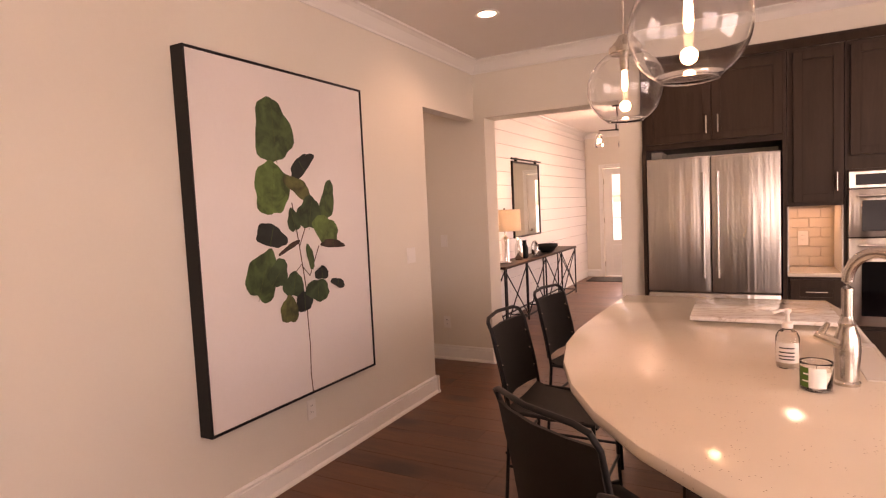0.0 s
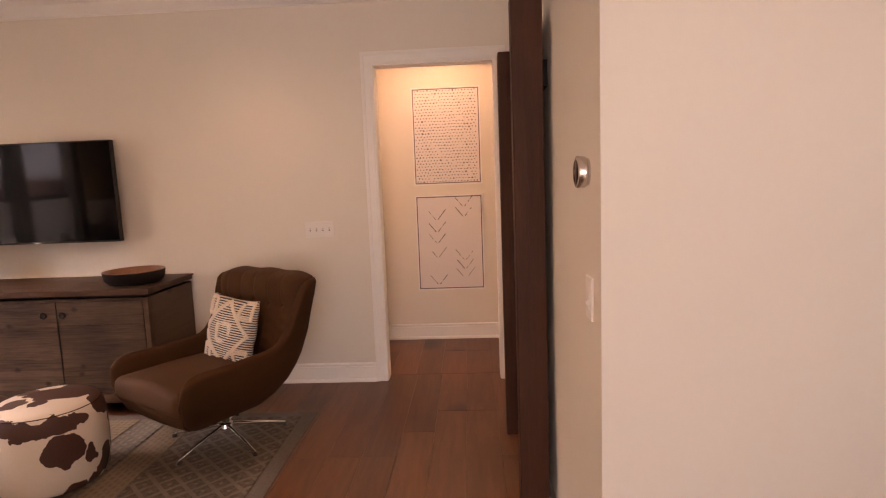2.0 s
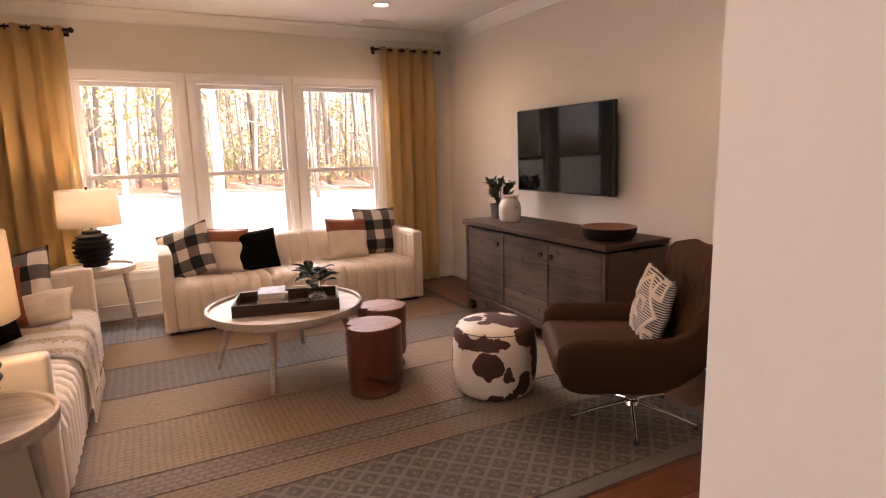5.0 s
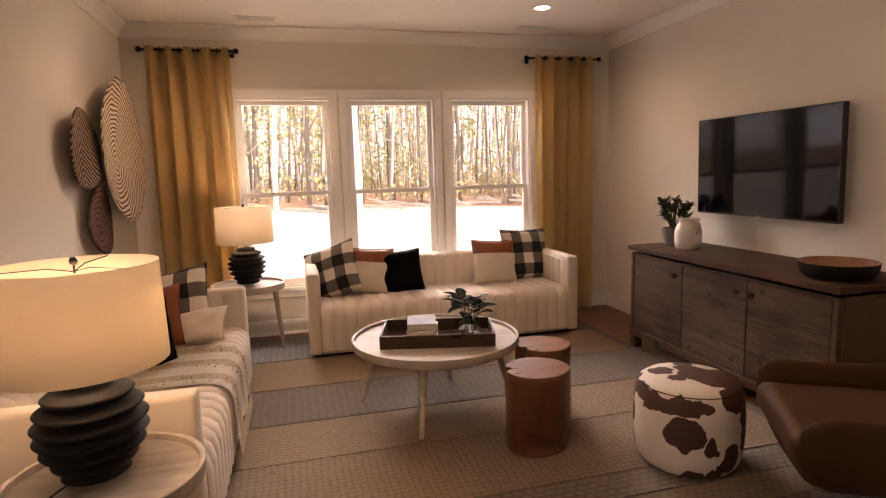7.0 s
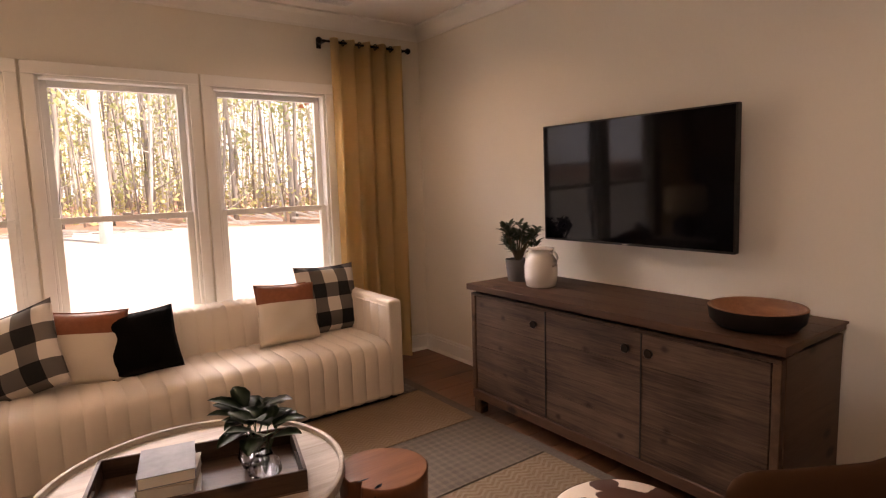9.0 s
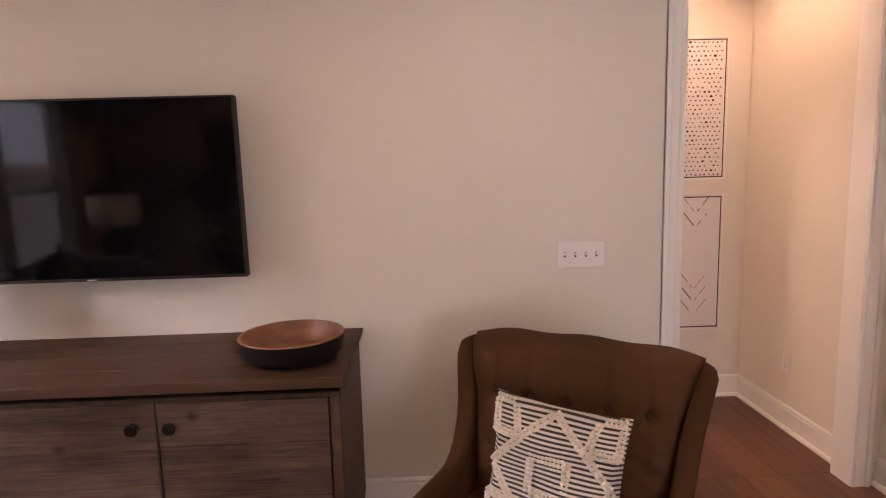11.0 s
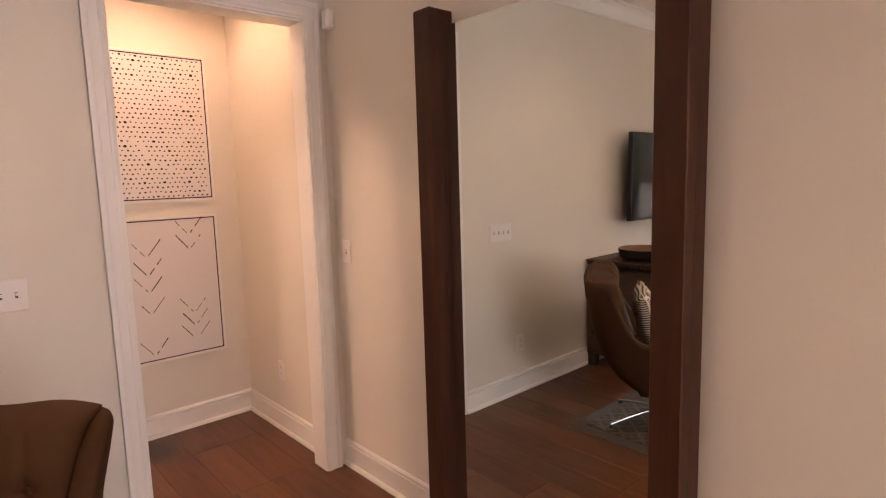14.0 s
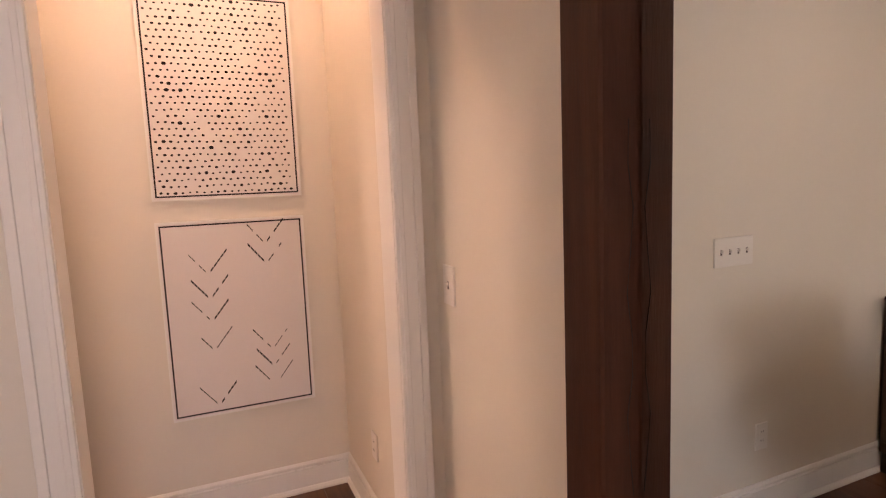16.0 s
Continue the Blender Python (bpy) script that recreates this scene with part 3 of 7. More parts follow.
pillow("black, grey and cream buffalo check cushion against the sofa arm", M["plaid"], pose(-3.95, -4.16, 0.43, LEAN, 2, 188), 0.50, 0.50, 0.14, 6)
pillow("black, grey and cream buffalo check cushion by the far arm", M["plaid"], pose(-0.965, -3.12, 0.415, -27, -12, 168), 0.54, 0.50, 0.15, 7)
pillow("rust leather cushion on the side sofa", M["rust"], pose(-0.86, -2.84, 0.425, -26, -13, 167), 0.50, 0.40, 0.14, 8)
pillow("small cream linen cushion lying on the side sofa", M["cream"], pose(-1.12, -2.84, 0.45, -50, -8, 172), 0.42, 0.27, 0.12, 9)
pillow("fluffy black knitted cushion on the side sofa", M["fuzz"], pose(-0.95, -2.47, 0.42, -32, -25, 166), 0.39, 0.39, 0.17, 10)


def throw_mat():
    k = Nodes("woven_throw")
    _, y, _ = k.xyz()
    f = k.math("GREATER_THAN", k.math("FRACT", k.math("MULTIPLY", y, 4.2)), 0.6)
    n = k.noise(90, 3)
    k.bump(n, 0.8, 0.006)
    return k.out(k.mix(f, k.mix(n, (0.60, 0.51, 0.39), (0.80, 0.72, 0.58)), k.mix(n, (0.38, 0.26, 0.13), (0.70, 0.55, 0.34))), 0.85)


t_ = thing("throw_blanket", "cream and tan woven throw with sequins draped over the sofa seat", "blanket", pose(0, 0, 0))
bm = bmesh.new()
prof = [(-0.64, 0.722), (-0.72, 0.725), (-0.795, 0.715), (-0.822, 0.62), (-0.835, 0.50), (-0.86, 0.456), (-1.0, 0.456), (-1.15, 0.458), (-1.30, 0.456), (-1.385, 0.445), (-1.428, 0.415), (-1.446, 0.36), (-1.452, 0.26), (-1.458, 0.13)]
rows = []
for j in range(25):
    y = -2.78 + j * 0.03
    rows.append([(x + (0.004 * math.sin(j * 1.3 + i) if i > 10 else 0), y + 0.02 * math.sin(i * 0.7), z + 0.004 * abs(math.sin(j * 1.05)) + (0.03 * math.sin(j * 0.5) if i == 13 else 0)) for i, (x, z) in enumerate(prof)])
vr = ring_surface(bm, rows, closed=False)
top = bm.faces[:]
bmesh.ops.solidify(bm, geom=top, thickness=-0.007)
part("cloth", bm, throw_mat(), t_, smooth="all")
bm = bmesh.new()
for j in range(60):
    y = -2.77 + j * 0.0122
    tube(bm, [(-1.461, y, 0.135), (-1.464 + R.uniform(-0.005, 0.005), y + R.uniform(-0.01, 0.01), 0.05)], 0.003, 5)
part("fringe", bm, M["cream"], t_, kind="stuff")
bm = bmesh.new()
for j in range(150):
    i = R.randrange(0, 13)
    y = -2.78 + R.choice([0.06, 0.09, 0.12, 0.15, 0.34, 0.37, 0.40, 0.44, 0.60, 0.64, 0.67]) + R.uniform(-0.012, 0.012)
    f = R.random()
    (xa, za), (xb, zb) = prof[i], prof[i + 1]
    up = Vector((-(zb - za), 0, xb - xa)).normalized()
    up = -up if up.z < 0 or (abs(up.z) < 0.1 and up.x > 0) else up
    p = Vector((xa + (xb - xa) * f, y + 0.02 * math.sin((i + f) * 0.7), za + (zb - za) * f)) + up * 0.0065
    n_ = (up + Vector((R.gauss(0, 0.3), R.gauss(0, 0.3), R.gauss(0, 0.3)))).normalized()
    q = n_.orthogonal().normalized()
    w_ = n_.cross(q)
    rr_ = R.uniform(0.0045, 0.0075)
    ring = [bm.verts.new(p + rr_ * (q * math.cos(a) + w_ * math.sin(a))) for a in [math.pi * c / 4 for c in range(8)]]
    bm.faces.new(ring)
bmesh.ops.solidify(bm, geom=bm.faces[:], thickness=0.0008)
part("sequins", bm, plain("pearl_sequin", (0.86, 0.82, 0.74), 0.22, 0.3, big=0.02), t_, kind="stuff")
bm = bmesh.new()
for j in range(130):
    i = R.randrange(5, 12)
    y = -2.78 + R.choice([0.06, 0.13, 0.34, 0.41, 0.44, 0.60, 0.67]) + R.uniform(-0.008, 0.008)
    f = R.random()
    (xa, za), (xb, zb) = prof[i], prof[i + 1]
    x, z = xa + (xb - xa) * f, za + (zb - za) * f
    box(bm, x - 0.006, x - 0.001, y, y + 0.005, z + 0.003, z + 0.008)
part("beads", bm, plain("tan_bead", (0.35, 0.24, 0.14), 0.45), t_, kind="stuff")

# rug


def rug_mat(name, base, other, kind, s=1.0, amount=0.6):
    k = Nodes(name)
    x, y, _ = k.xyz()
    w = k.math("ADD", k.math("MULTIPLY", k.math("SUBTRACT", k.noise(7, 3), 0.5), 0.02), 0)
    x, y = k.math("ADD", x, w), k.math("ADD", y, w)
    if kind == "chevron":
        tri = k.math("ABSOLUTE", k.math("SUBTRACT", k.math("FRACT", k.math("DIVIDE", x, 0.09 * s)), 0.5))
        f = k.math("GREATER_THAN", k.math("FRACT", k.math("ADD", k.math("DIVIDE", y, 0.028 * s), k.math("MULTIPLY", tri, 2.2))), 0.55)
    elif kind == "diamond":
        a = k.math("ABSOLUTE", k.math("SUBTRACT", k.math("FRACT", k.math("DIVIDE", k.math("ADD", x, y), 0.13 * s)), 0.5))
        b = k.math("ABSOLUTE", k.math("SUBTRACT", k.math("FRACT", k.math("DIVIDE", k.math("SUBTRACT", x, y), 0.13 * s)), 0.5))
        f = k.math("LESS_THAN", k.math("MINIMUM", a, b), 0.11)
        f = k.math("MAXIMUM", f, k.math("GREATER_THAN", k.math("MINIMUM", a, b), 0.40))
    elif kind == "rows":
        a = k.math("GREATER_THAN", k.math("FRACT", k.math("DIVIDE", y, 0.036 * s)), 0.5)
        b = k.math("GREATER_THAN", k.math("FRACT", k.math("ADD", k.math("DIVIDE", x, 0.05 * s), k.math("MULTIPLY", k.math("FLOOR", k.math("DIVIDE", y, 0.036 * s)), 0.5))), 0.35)
        f = k.math("MULTIPLY", a, b)
    else:
        a = k.math("GREATER_THAN", k.math("FRACT", k.math("DIVIDE", y, 0.05 * s)), 0.45)
        b = k.math("GREATER_THAN", k.math("FRACT", k.math("DIVIDE", x, 0.05 * s)), 0.4)
        f = k.math("MULTIPLY", k.math("ADD", a, b), 0.5)
    worn = k.math("MULTIPLY", k.noise(9, 5, rough=0.75), 2.5)
    f = k.math("MULTIPLY", f, k.math("MULTIPLY", worn, amount))
    fib = k.noise(420, 2)
    speck = k.ramp(k.noise(55, 3, rough=0.7), [(0.44, (0, 0, 0)), (0.56, (1, 1, 1))])
    col = k.mix(f, base, other)
    col = k.mix(k.math("MULTIPLY", speck, 0.34), col, scaled(other, 1.15))
    col = k.mix(k.math("MULTIPLY", k.noise(2.2, 4), 0.35), col, scaled(base, 0.5))
    col = k.mix(k.math("MULTIPLY", fib, 0.3), col, scaled(base, 0.45))
    k.bump(k.math("ADD", k.math("MULTIPLY", f, 1.0), fib), 0.6, 0.003)
    return k.out(col, 0.95, Specular_IOR_Level=0.15)


RX0, RX1, RY0, RY1 = -4.46, -1.15, -4.42, -0.275
rug = thing("area_rug", "tan and grey patchwork area rug on the wooden floor", "rug", pose((RX0 + RX1) / 2, (RY0 + RY1) / 2, 0, 0, 0, 0.4))
TAN, SAND, GREY, BLUE = (0.225, 0.155, 0.095), (0.30, 0.225, 0.155), (0.19, 0.17, 0.14), (0.118, 0.108, 0.10)
cx, cy = (RX0 + RX1) / 2, (RY0 + RY1) / 2
part("rug_backing", boxes((RX0 - cx, RX1 - cx, RY0 - cy, RY1 - cy, 0, 0.006), bevel=0.002), rug_mat("rug_border", (0.15, 0.13, 0.11), GREY, "rows", 0.6, 0.3), rug)
BANDS = [(-4.34, -3.72, "grid", BLUE, (0.24, 0.225, 0.21), 1.0), (-3.715, -3.08, "chevron", SAND, TAN, 1.0), (-3.075, -2.48, "grid", (0.225, 0.185, 0.145), (0.12, 0.10, 0.085), 1.0),
         (-2.475, -1.99, "chevron", TAN, (0.33, 0.265, 0.195), 1.2), (-1.985, -1.40, "grid", (0.19, 0.14, 0.095), (0.33, 0.26, 0.185), 0.7), (-1.395, -1.20, "rows", (0.15, 0.125, 0.10), (0.28, 0.23, 0.175), 1.1),
         (-1.195, -1.00, "rows", (0.25, 0.19, 0.13), (0.14, 0.11, 0.085), 0.9), (-0.995, -0.36, "diamond", (0.095, 0.078, 0.062), (0.22, 0.18, 0.14), 1.0)]
for i, (a, b, kd, c1, c2, sc) in enumerate(BANDS):
    part("rug_panel", boxes((RX0 + 0.075 - cx, RX1 - 0.075 - cx, a + 0.002 - cy, b - 0.002 - cy, 0.006, 0.012), bevel=0.0025), rug_mat("rug_weave_%s" % "abcdefgh"[i], c1, c2, kd, sc), rug)


def round_table(name, label, m, r, h, legs, rim=0.035, leg_r=0.46, a0=30):
    t = thing(name, label, "table", m)
    bm = bmesh.new()
    lathe(bm, [(r * 0.93, h - rim - 0.022), (r * 0.985, h - rim - 0.018), (r, h - rim), (r, h - 0.003), (r - 0.004, h), (r - 0.014, h), (r - 0.018, h - 0.003), (r - 0.019, h - rim + 0.012)], 64)
    part("tabletop", bm, M["whitewash"], t, smooth=True)
    for i in range(legs):
        a = radians(a0 + 360 * i / legs)
        c, s = math.cos(a), math.sin(a)
        bm = bmesh.new()
        tube(bm, [(c * r * 0.72, s * r * 0.72, h - rim - 0.018), (c * leg_r, s * leg_r, 0.0)], 0.024, 12, 0.015)
        for v in bm.verts:
            v.co.z = max(v.co.z, 0.0)
        part("leg", bm, M["whitewash"], t, smooth=True)
    return t


TC = (-2.615, -2.49)
round_table("coffee_table", "round whitewashed wooden coffee table with raised rim", pose(*TC, 0.012), 0.525, 0.46, 4, leg_r=0.50, a0=-24)
round_table("side_table", "round whitewashed wooden side table between the two sofas", pose(-1.375, -4.10, 0.012), 0.30, 0.59, 3, leg_r=0.26, a0=55)
round_table("side_table", "round whitewashed wooden side table beside the sofa arm", pose(-1.20, -0.93, 0), 0.285, 0.60, 3, leg_r=0.25, a0=100)

# tray with magazines and vases
tm = pose(-2.625, -2.46, 0.012 + 0.46 - 0.030, 0, 0, -14)
tray = thing("serving_tray", "dark brown rectangular wooden tray on the coffee table", "tray", tm)
w2, d2, hh = 0.345, 0.20, 0.085
part("tray_base", boxes((-w2, w2, -d2, d2, 0, 0.012), bevel=0.001), M["reclaimed_x"], tray)
for a in ((-w2, w2, -d2, -d2 + 0.012), (-w2, w2, d2 - 0.012, d2)):
    part("tray_side", boxes((*a, 0.012, hh), bevel=0.002), M["reclaimed_x"], tray)
for sx in (-1, 1):
    x0, x1 = sorted((sx * w2, sx * (w2 - 0.012)))
    part("tray_end", boxes((x0, x1, -d2 + 0.012, -0.055, 0.012, hh), (x0, x1, 0.055, d2 - 0.012, 0.012, hh), (x0, x1, -0.055, 0.055, 0.012, 0.040), (x0, x1, -0.055, 0.055, 0.066, hh)), M["reclaimed_x"], tray)
COV = [plain("magazine_cover_grey", (0.22, 0.23, 0.25), 0.6, big=0.5, scale=14), plain("magazine_cover_sand", (0.5, 0.42, 0.33), 0.6, big=0.4, scale=12), plain("magazine_cover_pale", (0.68, 0.66, 0.62), 0.6, big=0.3, scale=16)]
PAPER = plain("page_edges", (0.66, 0.62, 0.55), 0.8, fine=0.15, fscale=500, stretch=(1, 1, 12))
zz = 0.012
for i, th in enumerate((0.040, 0.042, 0.040)):
    b_ = thing("magazine", ["pale magazine at the foot of a pile in the tray", "sand-coloured magazine in the middle of a pile", "grey photo-covered magazine on top of a pile"][i], "magazine",
               tm @ pose(0.085 + 0.006 * i, 0.03 - 0.008 * i, zz, 0, 0, 178 + (2, -3, 4)[i]), "magazines in the tray")
    part("page_block", boxes((-0.085, 0.083, -0.11, 0.11, 0.002, th - 0.002)), PAPER, b_)
    part("cover", boxes((-0.088, 0.086, -0.113, 0.113, 0, 0.002), (-0.088, 0.086, -0.113, 0.113, th - 0.002, th), (-0.090, -0.086, -0.113, 0.113, 0, th)), COV[(2, 1, 0)[i]], b_)
    zz += th + 0.0005


def leaf_bm(bm, base, direction, length, width, droop=0.3, roll=0.0):
    d = Vector(direction).normalized()
    side = d.cross(Vector((0, 0, 1)))
    if side.length < 0.05:
        side = Vector((1, 0, 0))
    side.normalize()
    nrm = side.cross(d)
    side = side * math.cos(roll) + nrm * math.sin(roll)
    nrm = side.cross(d)
    pts = [(0.0, 0.03), (0.2, 0.62), (0.45, 1.0), (0.72, 0.8), (0.92, 0.32), (1.0, 0.02)]
    p, rows = Vector(base), []
    for i, (s, w) in enumerate(pts):
        q = Vector(base) + d * length * s + Vector((0, 0, -1)) * droop * length * s * s
        up = nrm * 0.12 * width * w
        rows.append([bm.verts.new(q - side * width * w / 2 + up), bm.verts.new(q), bm.verts.new(q + side * width * w / 2 + up)])
    for a, b in zip(rows, rows[1:]):
        bm.faces.new((a[0], a[1], b[1], b[0]))
        bm.faces.new((a[1], a[2], b[2], b[1]))


def glass_vase(m, r, label, twigs):
    v = thing("glass_vase", label, "vase", m, "round vases in the tray")
    prof = [(r * 0.35, 0), (r * 0.75, 0.012), (r, r * 0.85), (r * 0.86, r * 1.4), (r * 0.55, r * 1.75), (r * 0.5, r * 1.95)]
    inner = [(p - 0.003, z + 0.003) for p, z in reversed(prof)]
    bm = bmesh.new()
    lathe(bm, prof + inner, 28)
    part("bowl", bm, M["glass"], v, smooth="all")
    bm = bmesh.new()
    lathe(bm, [(r * 0.35, 0.005), (r * 0.74, 0.016), (r * 0.97, r * 0.7)], 24)
    part("water", bm, Nodes("water").out((1, 1, 1), 0.0, 0.0, Transmission_Weight=1.0, IOR=1.33), v, smooth=True)
    if twigs:
        bm, bl = bmesh.new(), bmesh.new()
        rr = random.Random(twigs)
        for i in range(6):
            a = i * 1.05 + rr.uniform(-0.2, 0.2)
            e = (math.cos(a) * 0.05, math.sin(a) * 0.05, r * 2.0 + 0.06 + rr.uniform(0, 0.04))
            tube(bm, [(0, 0, 0.02), (e[0] * 0.3, e[1] * 0.3, r * 1.8), e], 0.0025, 6)
            for j in range(2):
                b = a + (j - 0.5) * 1.1 + rr.uniform(-0.3, 0.3)
                leaf_bm(bl, (e[0] * (0.7 + 0.1 * j), e[1] * (0.7 + 0.1 * j), e[2] - 0.01 * j), (math.cos(b), math.sin(b), rr.uniform(0.1, 0.8)), rr.uniform(0.13, 0.17), rr.uniform(0.070, 0.092), 0.28)
        part("stems", bm, M["leaf"], v)
        bmesh.ops.solidify(bl, geom=bl.faces[:], thickness=0.001)
        part("leaves", bl, M["leaf"], v, smooth="all")
    return v


glass_vase(tm @ pose(-0.19, -0.045, 0.012), 0.062, "round clear glass vase with glossy green leaves in water", 3)
glass_vase(tm @ pose(-0.215, 0.085, 0.012), 0.058, "round clear glass vase with green leaves beside another", 8)


# stump tables, pouf
def stump(m, r, h, seed, notch, gouge, label):
    """A log section: lumpy outline, a split from the rim at the angle notch, and a hollow low down at the angle gouge."""
    rr = random.Random(seed)
    t = thing("stump_stool", label, "stool", m, "stump stools beside the coffee table")
    ph = [rr.uniform(0, 6.28) for _ in range(5)]
    seg = 96

    def near(a, c, w):
        d = abs((math.degrees(a) - c + 180) % 360 - 180) / w
        return max(0.0, 1 - d * d)

    def rad(a, z):
        k = 1 + 0.030 * math.sin(2 * a + ph[0]) + 0.020 * math.sin(3 * a + ph[1]) + 0.006 * math.sin(7 * a + ph[2] + z * 4)
        k -= 0.02 * math.sin(z * 9 + ph[3]) * math.sin(a + ph[4])
        s = near(a, notch, 9)
        k *= 1 - 0.20 * s ** 0.5 * max(0.0, min(1.0, (z - h * 0.72) / (h * 0.2)))
        lip = 0.115 + 0.025 * math.sin(a * 3 + ph[1])
        if z < lip:
            k *= 1 - 0.22 * near(a, gouge, 62) ** 0.5 * min(1, (lip - z) / 0.012) * min(1.0, 0.35 + z / 0.06)
        return r * k
    zs = [0, 0.006, 0.02, 0.035, 0.05, 0.07, 0.085, 0.095, 0.105, 0.115, 0.125, 0.135, 0.145, 0.17, 0.21, 0.26, 0.30, 0.33, 0.36, 0.39, h - 0.004, h]
    rings = [[((rad(a, z) - (0.004 if z in (0, h) else 0)) * math.cos(a), (rad(a, z) - (0.004 if z in (0, h) else 0)) * math.sin(a), z) for a in [2 * math.pi * i / seg for i in range(seg)]] for z in zs]
    bm = bmesh.new()
    ring_surface(bm, rings, True, True, False)
    part("trunk_section", bm, M["stump"], t, smooth="all")
    bm = bmesh.new()
    ring_surface(bm, [rings[-1], [(x * 0.99, y * 0.99, z + 0.0012) for x, y, z in rings[-1]]], True, False, True)
    part("seat_top", bm, M["stump_top"], t)
    for a0, r0, r1, w in ((notch - 2, 0.80, 0.52, 0.006), (notch + 30, 0.93, 0.70, 0.011)):
        bm = bmesh.new()
        c, s = math.cos(radians(a0)), math.sin(radians(a0))
        c2, s2 = math.cos(radians(a0 + 9)), math.sin(radians(a0 + 9))
        p0, p1 = Vector((c * r * r0, s * r * r0, h + 0.0016)), Vector((c2 * r * r1, s2 * r * r1, h + 0.0016))
        d = (p1 - p0).cross(Vector((0, 0, 1))).normalized() * w
        pm = (p0 + p1) / 2 + d * 0.5
        bm.faces.new([bm.verts.new(v) for v in (p0 - d * 0.4, pm - d, p1, pm + d * 0.6, p0 + d * 0.4)])
        bmesh.ops.solidify(bm, geom=bm.faces[:], thickness=0.0008)
        part("crack", bm, M["slot"], t)
    bm = bmesh.new()
    a = radians(notch + 26)
    pts = [((rad(a + q * 0.10, z) + 0.0006) * math.cos(a + q * 0.10), (rad(a + q * 0.10, z) + 0.0006) * math.sin(a + q * 0.10), z) for q, z in ((0.9, h - 0.02), (0.5, h - 0.045), (0.0, h - 0.065), (-0.3, h - 0.09))]
    tube(bm, pts, 0.0028, 6, 0.0008)
    part("crack", bm, M["slot"], t)
    return t


stump(pose(-3.005, -1.795, 0.012), 0.172, 0.425, 1, -12, 110, "reddish brown polished tree stump stool standing on the rug")
stump(pose(-3.21, -2.18, 0.012), 0.165, 0.425, 5, 18, 170, "reddish brown polished tree stump stool with a cracked top")


def cowhide():
    """White hide with brown blotches: each (angle, height, half width, half height) on the side, or (angle, distance, size) on top."""
    k = Nodes("cowhide")
    wob = k.t.nodes.new("ShaderNodeTexNoise")
    wob.inputs["Scale"].default_value, wob.inputs["Detail"].default_value = 11, 4
    k.t.links.new(k.coord.outputs["Object"], wob.inputs[0])
    add = k.t.nodes.new("ShaderNodeVectorMath")
    add.operation = "MULTIPLY_ADD"
    k.t.links.new(wob.outputs["Color"], add.inputs[0])
    add.inputs[1].default_value = (0.11, 0.11, 0.11)
    k.t.links.new(k.coord.outputs["Object"], add.inputs[2])
    pts = []
    for a, z, w, h in ((-6, 0.37, 0.075, 0.042), (18, 0.358, 0.09, 0.045), (44, 0.352, 0.08, 0.042), (66, 0.362, 0.055, 0.03), (50, 0.225, 0.082, 0.068), (77, 0.17, 0.028, 0.040), (101, 0.12, 0.045, 0.06),
                       (92, 0.07, 0.03, 0.03), (126, 0.30, 0.045, 0.09), (128, 0.18, 0.05, 0.07), (112, 0.39, 0.09, 0.06), (60, 0.01, 0.055, 0.028), (84, 0.02, 0.045, 0.035), (-30, 0.26, 0.05, 0.09),
                       (-26, 0.11, 0.03, 0.035), (170, 0.25, 0.10, 0.10), (215, 0.33, 0.12, 0.07), (205, 0.10, 0.09, 0.07), (265, 0.24, 0.09, 0.12), (300, 0.08, 0.07, 0.05), (320, 0.38, 0.06, 0.04)):
        pts.append((0.255 * math.cos(radians(a)), 0.255 * math.sin(radians(a)), z, w, h))
    for a, d, w in ((-45, 0.14, 0.05), (200, 0.05, 0.085), (110, 0.10, 0.07), (130, 0.20, 0.075), (20, 0.08, 0.045), (165, 0.17, 0.07), (240, 0.17, 0.05)):
        pts.append((d * math.cos(radians(a)), d * math.sin(radians(a)), 0.43, w, 0.06))
    f = None
    for x, y, z, w, h in pts:
        sub = k.t.nodes.new("ShaderNodeVectorMath")
        sub.operation = "MULTIPLY_ADD"
        k.t.links.new(add.outputs[0], sub.inputs[0])
        o = 0.055
        sub.inputs[1].default_value = (1 / w, 1 / w, 1 / h)
        sub.inputs[2].default_value = (-(x + o) / w, -(y + o) / w, -(z + o) / h)
        ln = k.t.nodes.new("ShaderNodeVectorMath")
        ln.operation = "LENGTH"
        k.t.links.new(sub.outputs[0], ln.inputs[0])
        f = ln.outputs["Value"] if f is None else k.math("MINIMUM", f, ln.outputs["Value"])
    hair = k.noise(300, 2, (1, 1, 0.2))
    col = k.ramp(k.math("MULTIPLY", f, 0.8), [(0.905, (0.052, 0.014, 0.006)), (0.925, (0.74, 0.66, 0.56))])
    k.bump(hair, 0.3, 0.0015)
    return k.out(k.mix(k.math("MULTIPLY", hair, 0.12), col, (0.25, 0.15, 0.10)), 0.6)


